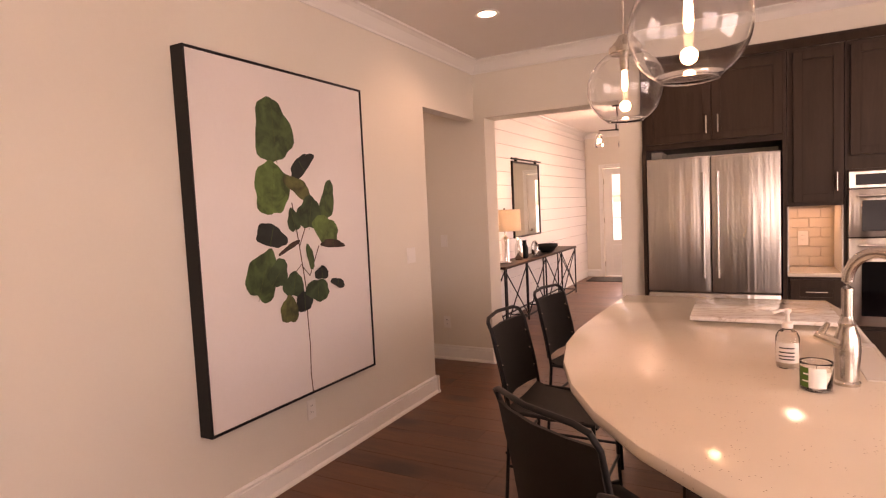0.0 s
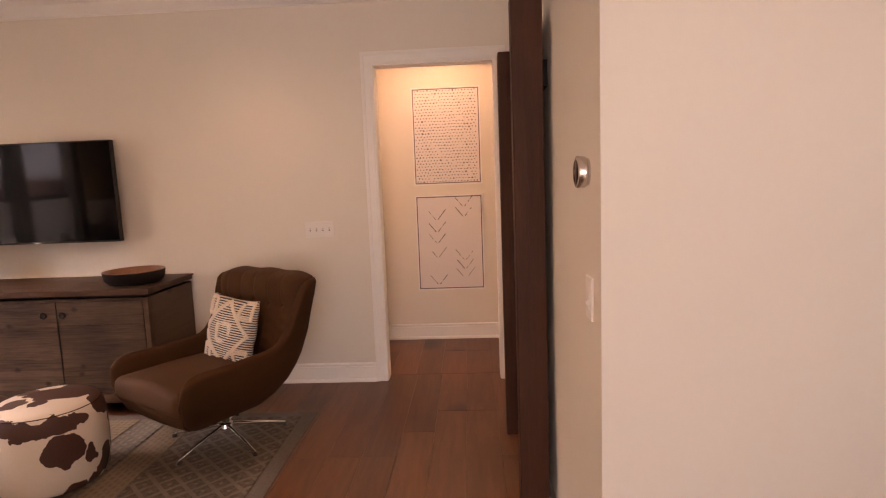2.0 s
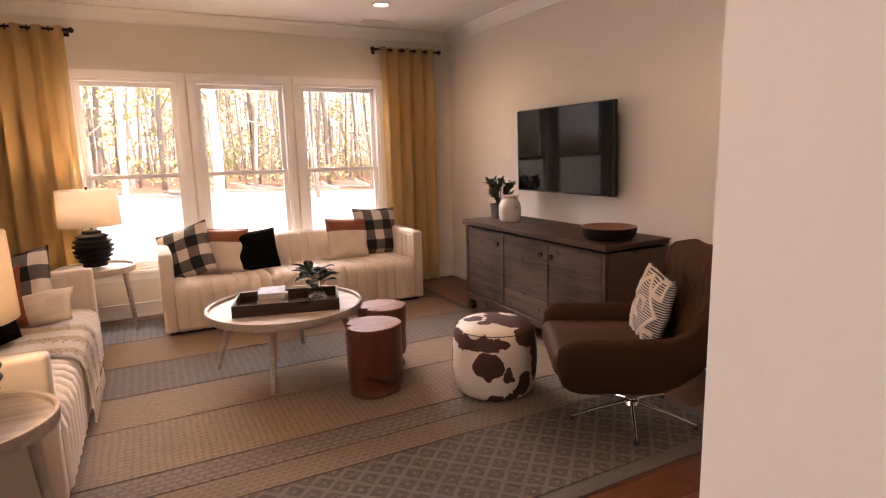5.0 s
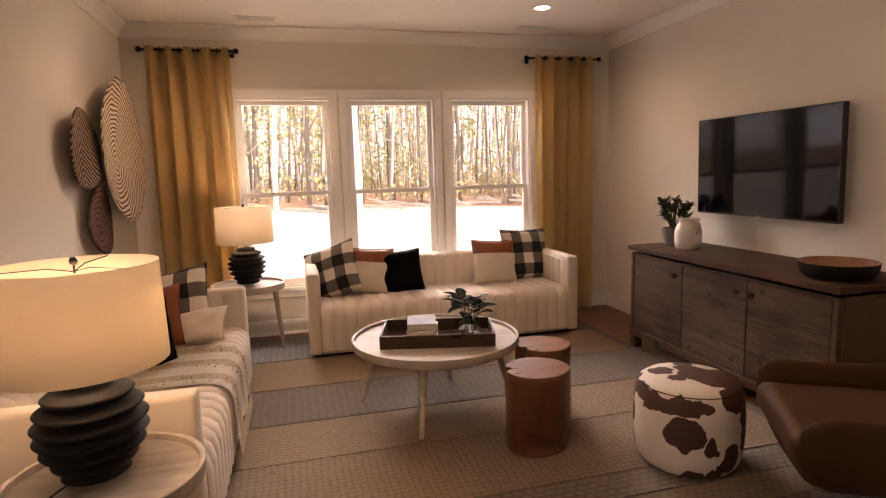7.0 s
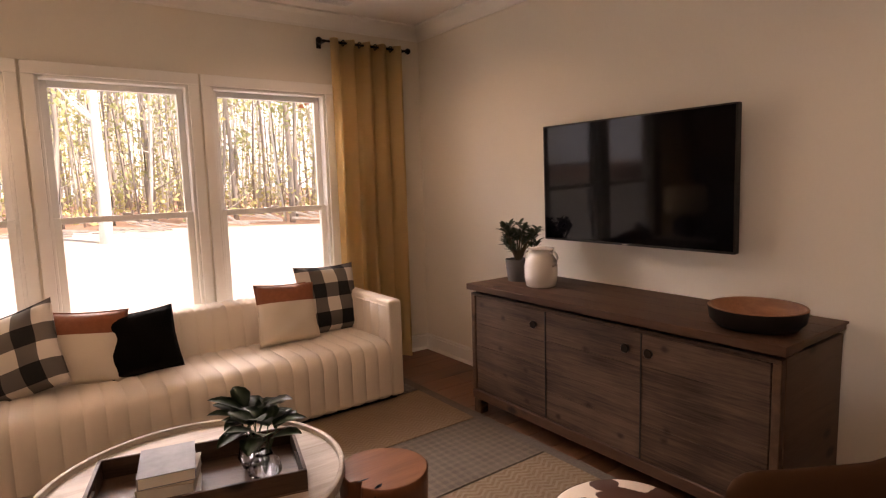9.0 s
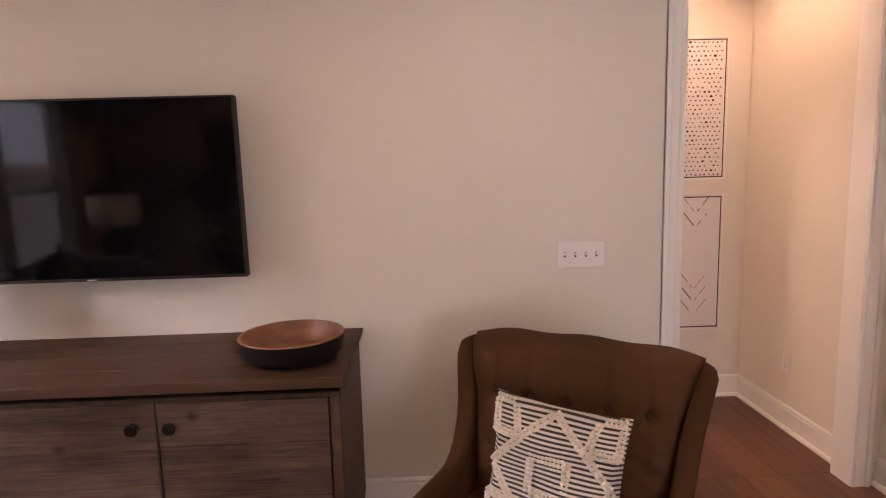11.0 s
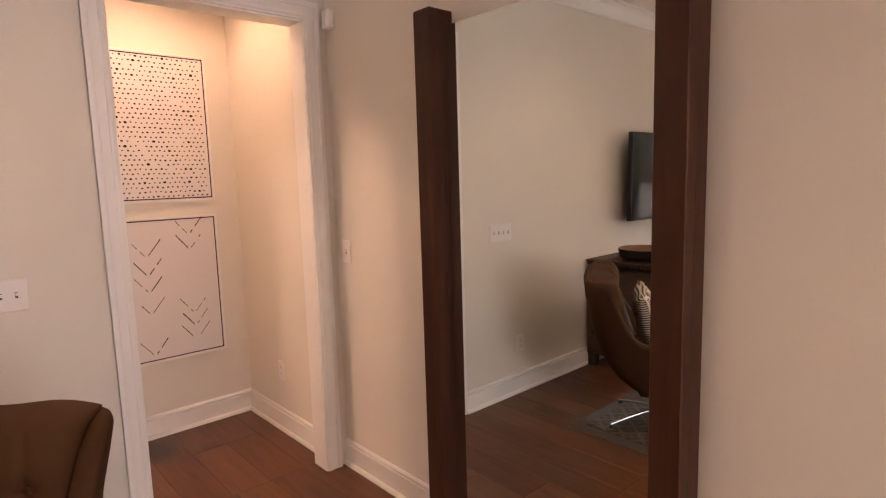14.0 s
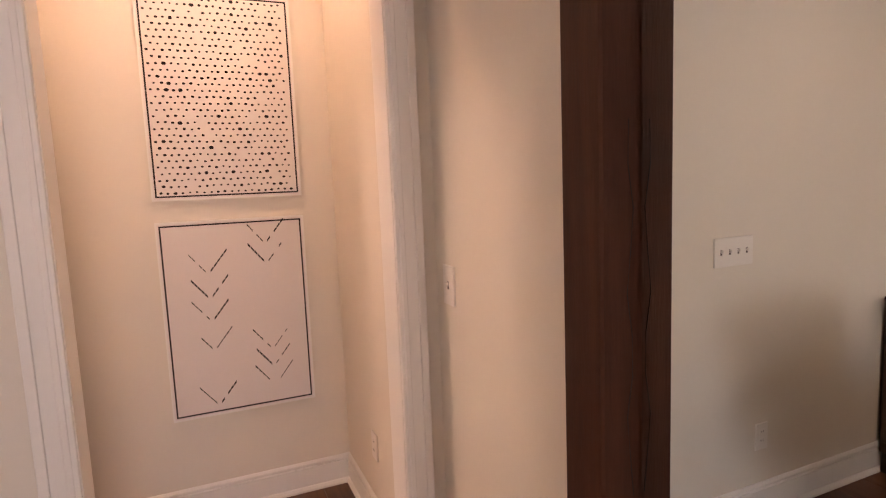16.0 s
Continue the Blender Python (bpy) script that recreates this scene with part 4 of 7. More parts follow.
pf = thing("pouf", "round brown and white cowhide pouf standing on the rug", "pouf", pose(-3.66, -1.43, 0.012))
bm = bmesh.new()
pr = [(0.20, 0.0), (0.225, 0.008), (0.242, 0.03), (0.258, 0.12), (0.262, 0.21), (0.260, 0.30), (0.252, 0.37), (0.238, 0.405), (0.21, 0.425), (0.12, 0.437), (0.01, 0.44)]
lathe(bm, pr, 64)
part("cover", bm, cowhide(), pf, smooth="all")
bm = bmesh.new()
tube(bm, [(0.2395 * math.cos(a), 0.2395 * math.sin(a), 0.404) for a in [math.pi * c / 24 for c in range(48)]], 0.0025, 6, closed=True)
part("seam", bm, M["leather"], pf, "thin brown stitched leather piping", smooth="all")

# swivel armchair
def lerp_rows(rows, z):
    """Value at z of a line through rows of (z, value)."""
    if z <= rows[0][0]:
        return rows[0][1]
    for (z0, v0), (z1, v1) in zip(rows, rows[1:]):
        if z <= z1:
            return v0 + (v1 - v0) * (z - z0) / (z1 - z0)
    return rows[-1][1]


REAR = [(0.205, -0.10), (0.25, -0.165), (0.36, -0.275), (0.48, -0.345), (0.60, -0.390), (0.75, -0.422), (0.92, -0.445)]
HALF = [(0.205, 0.20), (0.235, 0.262), (0.30, 0.315), (0.40, 0.350), (0.55, 0.372), (0.72, 0.388), (0.92, 0.430)]
FRONT = [(0.205, 0.27), (0.24, 0.375), (0.30, 0.425), (0.40, 0.455), (0.50, 0.445), (0.56, 0.415)]


def armchair(m):
    t = thing("swivel_armchair", "brown leather swivel armchair, tufted back, chrome star base", "armchair", m)
    RC, TH = 0.105, 0.062
    stations = [("b", q / 7) for q in range(8)] + [("c", q / 6) for q in range(1, 6)] + [("s", q) for q in (0, 0.02, 0.04, 0.06, 0.085, 0.11, 0.14, 0.18, 0.23, 0.30, 0.40, 0.52, 0.64, 0.76, 0.86, 0.93, 0.97, 0.99, 1.0)]

    def top(kind, q):
        if kind == "b":
            return 0.915
        if kind == "c":
            return 0.915 - 0.010 * q
        return lerp_rows([(0, 0.905), (0.04, 0.885), (0.06, 0.84), (0.085, 0.75), (0.11, 0.68), (0.14, 0.63), (0.18, 0.59), (0.23, 0.566), (0.30, 0.556), (0.64, 0.552), (0.86, 0.556), (0.93, 0.552), (0.97, 0.540), (1.0, 0.50)], q)

    def place(kind, q, z, off, side):
        xb, w, xf = lerp_rows(REAR, z) + off, lerp_rows(HALF, z) - off, lerp_rows(FRONT, z)
        r = max(0.03, RC - off)
        if kind == "b":
            return Vector((xb - 0.018 * (1 - q * q) * (1 if off < 0.03 else 0.4), side * (w - r) * q, z))
        if kind == "c":
            a = q * math.pi / 2
            return Vector((xb + r - r * math.cos(a), side * (w - r + r * math.sin(a)), z))
        return Vector((xb + r + (xf - xb - r) * q, side * w, z))
    order = [(k, q, -1) for k, q in reversed(stations)] + [(k, q, 1) for k, q in stations[1:]]
    rings = []
    for kind, q, side in order:
        h = top(kind, q)
        th = TH * (1 - 0.75 * max(0, (q - 0.93) / 0.07) ** 2) if kind == "s" else TH
        mid = TH / 2
        ring = []
        for z, off in ((0.205, 0.10), (0.205, 0.0), (0.23, 0.0), (0.28, 0.0), (0.35, 0.0), (0.42, 0.0), (0.48, 0.0)):
            ring.append(place(kind, q, z, off if off > 0.05 else mid - th / 2, side))
        for f in (0.3, 0.6, 0.85):
            ring.append(place(kind, q, 0.48 + (h - 0.03 - 0.48) * f, mid - th / 2, side))
        for dz, o in ((-0.022, 0.03), (-0.008, 0.16), (0.0, 0.42), (-0.003, 0.66), (-0.014, 0.9), (-0.034, 1.0)):
            ring.append(place(kind, q, h + dz, mid - th / 2 + th * o, side))
        for f in (0.75, 0.4, 0.0):
            ring.append(place(kind, q, 0.40 + (h - 0.06 - 0.40) * f, mid + th / 2, side))
        ring.append(place(kind, q, 0.34, TH + 0.02, side))
        rings.append(ring)
    bm = bmesh.new()
    ring_surface(bm, rings)
    bmesh.ops.smooth_vert(bm, verts=bm.verts, factor=0.3, use_axis_x=True, use_axis_y=True, use_axis_z=True)
    bmesh.ops.recalc_face_normals(bm, faces=bm.faces)
    part("shell", bm, M["leather"], t, smooth="all")
    # pan under the seat, with its front apron
    bm = bmesh.new()
    prof = [(-0.13, 0.206), (0.255, 0.206), (0.36, 0.232), (0.412, 0.280), (0.438, 0.36), (0.432, 0.395), (0.40, 0.40), (-0.20, 0.37)]
    rings = []
    for q in (-1, -0.9, -0.6, 0, 0.6, 0.9, 1):
        rings.append([(x + 0.010 * (1 - q * q) * (x > 0.3), q * (lerp_rows(HALF, z) - 0.03), z) for x, z in prof])
    ring_surface(bm, rings)
    bmesh.ops.recalc_face_normals(bm, faces=bm.faces)
    part("seat_pan", bm, M["leather"], t, smooth=True)
    # seat
    bm = bmesh.new()
    box(bm, -0.27, 0.462, -0.305, 0.305, 0.335, 0.462, 0.048, 5)
    bmesh.ops.subdivide_edges(bm, edges=[e for e in bm.edges if e.calc_length() > 0.2], cuts=7, use_grid_fill=True)
    for v in bm.verts:
        if v.co.z > 0.42:
            v.co.z += 0.022 * max(0, 1 - (v.co.y / 0.30) ** 2) - 0.035 * max(0, (0.1 - v.co.x)) + 0.003 * math.sin(v.co.x * 31) * math.cos(v.co.y * 17)
    part("seat_cushion", bm, M["leather_pad"], t, smooth="all")
    # tufted back pad: five seams from the top to a row of buttons
    bm = bmesh.new()
    Z0, Z1, nx, nz = 0.40, 0.945, 84, 40
    PITCH, OFS, VB = 0.123, -0.007, 0.66
    front, rear = [], []
    for j in range(nz + 1):
        v = j / nz
        z = Z0 + (Z1 - Z0) * v
        rf, rb = [], []
        for i in range(nx + 1):
            u = 2 * i / nx - 1
            half = lerp_rows([(0.40, 0.285), (0.55, 0.315), (0.75, 0.342), (0.945, 0.380)], z)
            y = half * u
            edge = (1 - u ** 12) ** 0.5 * (1 - (2 * v - 1) ** 18) ** 0.5
            seam = math.exp(-(((y - OFS + PITCH / 2) % PITCH - PITCH / 2) / 0.011) ** 2) if abs(y) < 0.275 else 0
            dip = math.exp(-((v - VB) / 0.035) ** 2) * math.exp(-(((y - OFS + PITCH / 2) % PITCH - PITCH / 2) / 0.022) ** 2) if abs(y) < 0.275 else 0
            low = 0.30 if v < VB else 1.0
            crease = 0.0045 * math.sin(v * 62 + 5 * u + 2 * math.sin(9 * u)) * max(0, min(1, (VB - 0.03 - v) * 9)) * (0.4 + abs(u) ** 2)
            crease += 0.004 * math.sin(v * 120 + 3 * u) * math.exp(-((abs(u) - 0.86) / 0.08) ** 2)
            swell = 0.020 * math.sin(math.pi * min(1, v / VB)) + 0.016 * math.sin(math.pi * max(0, (v - VB) / (1 - VB)))
            d = edge * (0.118 + swell - 0.011 * seam * low - 0.020 * dip) + crease * edge
            base = lerp_rows(REAR, z) + 0.055 - 0.012 * (1 - u * u)
            zt = z - 0.022 * v * u ** 4 + 0.004 * math.sin(9 * u + 1) * v
            rf.append(bm.verts.new((base + 0.03 * u ** 6 * (1 - v) + d, y, zt)))
            rb.append(bm.verts.new((base - 0.008 * edge, y, zt)))
        front.append(rf)
        rear.append(rb)
    for g in (front, rear):
        for j in range(nz):
            for i in range(nx):
                bm.faces.new((g[j][i], g[j][i + 1], g[j + 1][i + 1], g[j + 1][i]))
    for j in range(nz):
        for i in (0, nx):
            bm.faces.new((front[j][i], front[j + 1][i], rear[j + 1][i], rear[j][i]))
    for i in range(nx):
        for j in (0, nz):
            bm.faces.new((front[j][i], rear[j][i], rear[j][i + 1], front[j][i + 1]))
    bmesh.ops.recalc_face_normals(bm, faces=bm.faces)
    back = part("back_cushion", bm, M["leather_pad"], t, smooth="all")
    zb = Z0 + (Z1 - Z0) * VB
    for c in range(-2, 3):
        bm = bmesh.new()
        bmesh.ops.create_uvsphere(bm, u_segments=10, v_segments=6, radius=0.010, matrix=Matrix.Translation((lerp_rows(REAR, zb) + 0.055 + 0.097, OFS + c * PITCH, zb)))
        part("button", bm, M["leather"], back, smooth="all")
    # star base
    bm = bmesh.new()
    lathe(bm, [(0.022, 0.07), (0.022, 0.210)], 20)
    part("column", bm, M["chrome"], t, smooth=True)
    bm = bmesh.new()
    lathe(bm, [(0.04, 0.065), (0.045, 0.075), (0.04, 0.095), (0.02, 0.10)], 24)
    part("hub", bm, M["chrome"], t, smooth=True)
    for i in range(5):
        a = radians(i * 72 + 8)
        c, s = math.cos(a), math.sin(a)
        bm = bmesh.new()
        tube(bm, [(c * 0.03, s * 0.03, 0.085), (c * 0.2, s * 0.2, 0.052), (c * 0.335, s * 0.335, 0.018)], 0.011, 10, 0.008)
        part("base_leg", bm, M["chrome"], t, smooth=True)
        bm = bmesh.new()
        lathe(bm, [(0.013, 0), (0.013, 0.012)], 12, (c * 0.33, s * 0.33))
        part("foot", bm, M["slot"], t)
    return t


CH = pose(-4.101, -0.722, 0.012, 0, 0, -31)
armchair(CH)


def stripes():
    k = Nodes("striped_weave")
    _, _, z = k.xyz()
    f = k.math("GREATER_THAN", k.math("FRACT", k.math("DIVIDE", z, 0.0135)), 0.52)
    n = k.noise(260, 2)
    k.bump(n, 0.5, 0.002)
    return k.out(k.mix(f, (0.62, 0.55, 0.46), (0.035, 0.033, 0.037)), 0.9)


cp = thing("throw_pillow", "black and cream striped cushion with tufted diamonds", "pillow", CH @ pose(-0.045, -0.005, 0.415, 0, 0, 90) @ pose(0, 0, 0, -13, 0, 0) @ pose(0, 0, 0, 0, 3, 0))
part("cover", pillow_bm(0.41, 0.41, 0.13, 21), stripes(), cp, smooth="all")


def pillow_front(u, v, w=0.41, h=0.41, t=0.13, pinch=0.07):
    k = ((1 - u ** 4) * (1 - v ** 4)) ** 0.5 * (1 - 0.35 * (u * u + v * v) / 2)
    return Vector((w / 2 * u * (1 - pinch * (1 - v * v) * u * u), -(t / 2 * k + 0.003), h / 2 * v * (1 - pinch * (1 - u * u) * v * v) + h / 2))


bm = bmesh.new()
LINES = [[(-0.92, 0.0), (0.0, 0.92), (0.92, 0.0), (0.0, -0.92), (-0.92, 0.0)], [(-0.26, -0.24), (-0.26, 0.24), (0.26, 0.24), (0.26, -0.24), (-0.26, -0.24)]]
for sx in (-1, 1):
    for sz in (-1, 1):
        LINES.append([(sx * 0.93, sz * 0.45), (sx * 0.5, sz * 0.48), (sx * 0.62, sz * 0.93)])
        LINES.append([(sx * 0.93, sz * 0.45), (sx * 0.93, sz * 0.93), (sx * 0.62, sz * 0.93)])
for ln in LINES:
    for (u0, v0), (u1, v1) in zip(ln, ln[1:]):
        n = max(2, int(math.hypot(u1 - u0, v1 - v0) * 0.22 / 0.0125))
        for i in range(n):
            p = pillow_front(u0 + (u1 - u0) * i / n, v0 + (v1 - v0) * i / n)
            for off in (-0.006, 0.006):
                d = Vector((-(v1 - v0), 0, u1 - u0)).normalized() * off
                bmesh.ops.create_icosphere(bm, subdivisions=1, radius=0.0078, matrix=Matrix.Translation(p + d + Vector((R.uniform(-0.001, 0.001), 0, R.uniform(-0.001, 0.001)))))
part("tufting", bm, M["cream"], cp, "cream tufted rope pattern", kind="stuff", smooth="all")

# ---- sideboard wall ----
sb = thing("sideboard", "grey-brown reclaimed wood sideboard with three closed doors", "sideboard", pose(0, 0, 0))
X0, X1, Y0, Y1 = -5.03, -4.455, -3.19, -1.325
for nm, b in (("side_panel", (X0, X1 - 0.036, Y0, Y0 + 0.04, 0.15, 0.792)), ("side_panel", (X0, X1 - 0.036, Y1 - 0.04, Y1, 0.15, 0.792)), ("back_panel", (X0, X0 + 0.015, Y0 + 0.04, Y1 - 0.04, 0.15, 0.792)),
              ("bottom_panel", (X0 + 0.015, X1 - 0.052, Y0 + 0.04, Y1 - 0.04, 0.15, 0.19)), ("front_rail", (X1 - 0.035, X1, Y0, Y1, 0.773, 0.792)),
              ("front_stile", (X1 - 0.035, X1, Y0, Y0 + 0.035, 0.16, 0.775)), ("front_stile", (X1 - 0.035, X1, Y1 - 0.035, Y1, 0.16, 0.775))):
    part(nm, boxes(b, bevel=0.003), M["reclaimed_x"], sb)
top = part("top_slab", boxes((X0 + 0.004, X0 + 0.449, Y0 - 0.012, Y1 + 0.012, 0.812, 0.838), bevel=0.003), M["reclaimed"], sb)
for a, b in ((X0, X0 + 0.15), (X0 + 0.151, X0 + 0.29), (X0 + 0.291, X0 + 0.45), (X0 + 0.451, X1 + 0.02)):
    part("plank", boxes((a, b, Y0 - 0.02, Y1 + 0.02, 0.838 if b < X1 else 0.812, 0.85), bevel=0.002), M["reclaimed"], top)
# black filler stands in for the shade between top slab and front rail
part("top_gap", boxes((X0 + 0.01, X1 - 0.05, Y0 + 0.05, Y1 - 0.05, 0.792, 0.812)), M["black"], sb)
part("lower_rail", boxes((X1 - 0.04, X1 + 0.002, Y0, Y1, 0.10, 0.158), (X0, X1 - 0.04, Y0, Y0 + 0.035, 0.10, 0.15), (X0, X1 - 0.04, Y1 - 0.035, Y1, 0.10, 0.15), bevel=0.003), M["reclaimed"], sb)
part("inner_back", boxes((X1 - 0.05, X1 - 0.036, Y0 + 0.04, Y1 - 0.04, 0.16, 0.775)), M["slot"], sb)
for fx in (X0 + 0.005, X1 - 0.07):
    for fy in (Y0 + 0.005, Y1 - 0.07):
        part("foot", boxes((fx, fx + 0.065, fy, fy + 0.065, 0, 0.10), bevel=0.004), M["reclaimed_x"], sb)
ds = [Y0 + 0.038, -2.548, -1.940, Y1 - 0.038]
for i, (a, b) in enumerate(zip(ds, ds[1:])):
    d = part("door", boxes((X1 - 0.034, X1 - 0.010, a + 0.004, b - 0.004, 0.163, 0.772), bevel=0.002), M["reclaimed_door"], sb)
    cuts = [0.163, 0.30 + 0.02 * i, 0.455 - 0.015 * i, 0.60 + 0.01 * i, 0.772]
    for j, (c0, c1) in enumerate(zip(cuts, cuts[1:])):
        part("plank", boxes((X1 - 0.010, X1 - 0.006 + 0.0012 * ((i + j * 2) % 3), a + 0.004, b - 0.004, c0 + 0.0008, c1 - 0.0008), bevel=0.001), M["reclaimed_door"], d)
    if i < 2:
        part("divider", boxes((X1 - 0.036, X1 - 0.001, b - 0.002, b + 0.002, 0.163, 0.772)), M["slot"], sb)
    ky = b - 0.075 if i < 2 else a + 0.05
    bm = bmesh.new()
    lathe(bm, [(0.010, 0), (0.010, 0.010), (0.021, 0.014), (0.023, 0.024), (0.019, 0.028), (0.006, 0.026)], 20)
    bmesh.ops.transform(bm, matrix=Matrix.Translation((X1 - 0.006, ky, 0.69)) @ Euler((0, radians(90), 0)).to_matrix().to_4x4(), verts=bm.verts)
    part("knob", bm, M["rod"], d, smooth=True)

tv = thing("television", "black flat-screen television hung on the wall, switched off", "television", pose(-4.90, -2.353, 1.468, 0, 1.0, 0) @ pose(0, 0, 0))
part("housing", boxes((-0.035, 0.0, -0.612, 0.612, -0.355, 0.355), bevel=0.004, seg=2), M["black"], tv)
part("screen", boxes((0.0, 0.002, -0.603, 0.603, -0.343, 0.347)), M["screen"], tv)
part("bezel", boxes((0.0, 0.004, -0.612, 0.612, 0.347, 0.355), (0.0, 0.004, -0.612, 0.612, -0.355, -0.343), (0.0, 0.004, -0.612, -0.603, -0.343, 0.347), (0.0, 0.004, 0.603, 0.612, -0.343, 0.347)), M["black"], tv)
part("wall_mount", boxes((-0.146, -0.035, -0.10, 0.10, -0.12, 0.12)), M["slot"], tv)
part("badge", boxes((0.002, 0.0045, -0.02, 0.02, -0.353, -0.347)), M["nickel"], tv)

bw = thing("wooden_bowl", "large shallow wooden bowl, dark outside, on the sideboard", "bowl", pose(-4.66, -1.52, 0.85))
bm = bmesh.new()
lathe(bm, [(0.11, 0.0), (0.155, 0.007), (0.182, 0.035), (0.190, 0.088)], 48, cap1=False)
part("outer", bm, plain("charred_wood", (0.010, 0.007, 0.006), 0.6, fine=0.2, fscale=30, bump=0.3), bw, smooth=True)
bm = bmesh.new()
lathe(bm, [(0.190, 0.088), (0.187, 0.092), (0.178, 0.090), (0.168, 0.055), (0.135, 0.022), (0.06, 0.016), (0.002, 0.015)], 48, cap0=False)
part("inner", bm, wood("bowl_wood", (0.13, 0.045, 0.02), (0.36, 0.17, 0.08), 0.4, 1, 5, bump=0.2), bw, smooth=True)

jg = thing("ceramic_jug", "white glazed ceramic jug with two small handles on the sideboard", "jug", pose(-4.70, -2.81, 0.85) @ Matrix.Scale(1.16, 4))
bm = bmesh.new()
lathe(bm, [(0.068, 0), (0.078, 0.006), (0.085, 0.05), (0.086, 0.11), (0.078, 0.145), (0.062, 0.165), (0.060, 0.178), (0.068, 0.195), (0.072, 0.20), (0.064, 0.198), (0.055, 0.178), (0.058, 0.16), (0.07, 0.12), (0.07, 0.03)], 40)
part("body", bm, M["ceramic_white"], jg, smooth="all")
for s in (-1, 1):
    bm = bmesh.new()
    tube(bm, [(0, s * 0.066, 0.185), (0, s * 0.100, 0.186), (0, s * 0.118, 0.160), (0, s * 0.108, 0.128), (0, s * 0.084, 0.112)], 0.006, 8)
    part("handle", bm, M["ceramic_white"], jg, smooth="all")

pl = thing("potted_jade_plant", "small jade plant with dark green leaves in a grey pot", "plant", pose(-4.74, -3.05, 0.85) @ Matrix.Scale(1.22, 4))
bm = bmesh.new()
lathe(bm, [(0.052, 0), (0.056, 0.003), (0.068, 0.115), (0.062, 0.115), (0.058, 0.10)], 32)
part("pot", bm, M["cement"], pl, smooth=True)
bm = bmesh.new()
lathe(bm, [(0.059, 0.098), (0.03, 0.102), (0.005, 0.101)], 24)
part("soil", bm, M["slot"], pl)
bt, bl = bmesh.new(), bmesh.new()
for i in range(19):
    a = i * 2.4
    rr = 0.04 + 0.065 * R.random()
    e = Vector((math.cos(a) * rr, math.sin(a) * rr * 1.1, 0.17 + 0.13 * R.random()))
    tube(bt, [(0, 0, 0.095), (e.x * 0.3, e.y * 0.3, 0.14), e], 0.006, 6, 0.003)
    for j in range(20):
        b = j * 2.4 + R.uniform(-0.3, 0.3)
        s_ = (1.0, 1.0, 0.9, 0.75)[j % 4]
        leaf_bm(bl, Vector((e.x * s_, e.y * s_, 0.13 + (e.z - 0.13) * s_)) + Vector((0, 0, R.uniform(-0.012, 0.012))), (math.cos(b), math.sin(b), R.uniform(-0.1, 1.1)), R.uniform(0.034, 0.050), R.uniform(0.019, 0.026), 0.0)
bmesh.ops.solidify(bl, geom=bl.faces[:], thickness=0.0035)
part("stems", bt, plain("jade_stem", (0.12, 0.09, 0.05), 0.7), pl, smooth="all")
part("leaves", bl, plain("jade_leaf", (0.045, 0.066, 0.028), 0.4, big=0.25, fine=0.1, scale=20), pl, kind="stuff", smooth="all")

# ---- wall plates ----


def plate(name, label, m, w, h, items, cat="switch"):
    """Plate in its own x-z plane, facing -y."""
    t = thing(name, label, cat, m)
    part("plate", boxes((-w / 2, w / 2, -0.007, 0, -h / 2, h / 2), bevel=0.0015), M["plastic"], t)
    for kind, x, z in items:
        if kind == "toggle":
            part("slot", boxes((x - 0.0045, x + 0.0045, -0.0076, -0.0069, z - 0.011, z + 0.011)), M["cement"], t)
            bm = boxes((x - 0.0038, x + 0.0038, -0.018, -0.006, z - 0.002, z + 0.009), bevel=0.0015)
            part("toggle", bm, M["plastic"], t)
            for s in (-1, 1):
                part("screw", boxes((x - 0.002, x + 0.002, -0.0078, -0.0069, z + s * 0.030 - 0.002, z + s * 0.030 + 0.002)), M["trim"], t)
        elif kind == "rocker":
            part("rocker", boxes((x - 0.017, x + 0.017, -0.009, -0.006, z - 0.034, z + 0.034), bevel=0.001), M["plastic"], t)
        elif kind == "dimmer":
            part("recess", boxes((x - 0.017, x + 0.017, -0.0078, -0.0069, z - 0.034, z + 0.034)), M["plastic"], t)
            part("slider", boxes((x - 0.014, x - 0.004, -0.012, -0.0078, z - 0.02, z - 0.008), (x + 0.004, x + 0.014, -0.010, -0.0078, z - 0.028, z + 0.028), bevel=0.001), M["plastic"], t)
        else:
            for s in (-1, 1):
                part("socket", boxes((x - 0.0165, x + 0.0165, -0.0078, -0.006, z + s * 0.019 - 0.0135, z + s * 0.019 + 0.0135), bevel=0.001), M["plastic"], t)
                for q in (-0.006, 0.006):
                    part("slit", boxes((x + q - 0.001, x + q + 0.001, -0.0083, -0.0078, z + s * 0.019 - 0.002, z + s * 0.019 + 0.007)), M["slot"], t)
    return t


QW = Matrix.Rotation(radians(90), 4, "Z")     # faces +x
plate("light_switch", "white four-gang toggle switch plate on the painted wall", pose(XT, -0.353, 1.137) @ QW, 0.208, 0.114, [("toggle", x, 0) for x in (-0.069, -0.023, 0.023, 0.069)])
plate("wall_outlet", "white double outlet low on the painted wall", pose(XT, -0.537, 0.346) @ QW, 0.07, 0.114, [("outlet", 0, 0)], "outlet")
plate("light_switch", "white single toggle switch beside the hall opening", pose(-4.955, YM, 1.155), 0.07, 0.114, [("toggle", 0, 0)])
plate("wall_outlet", "white double outlet low in the hall", pose(-5.665, 1.0, 0.38), 0.07, 0.114, [("outlet", 0, 0)], "outlet")
plate("dimmer_switch", "white two-slider dimmer switch below the thermostat", pose(-2.505, YM, 1.13), 0.07, 0.114, [("dimmer", 0, 0)])
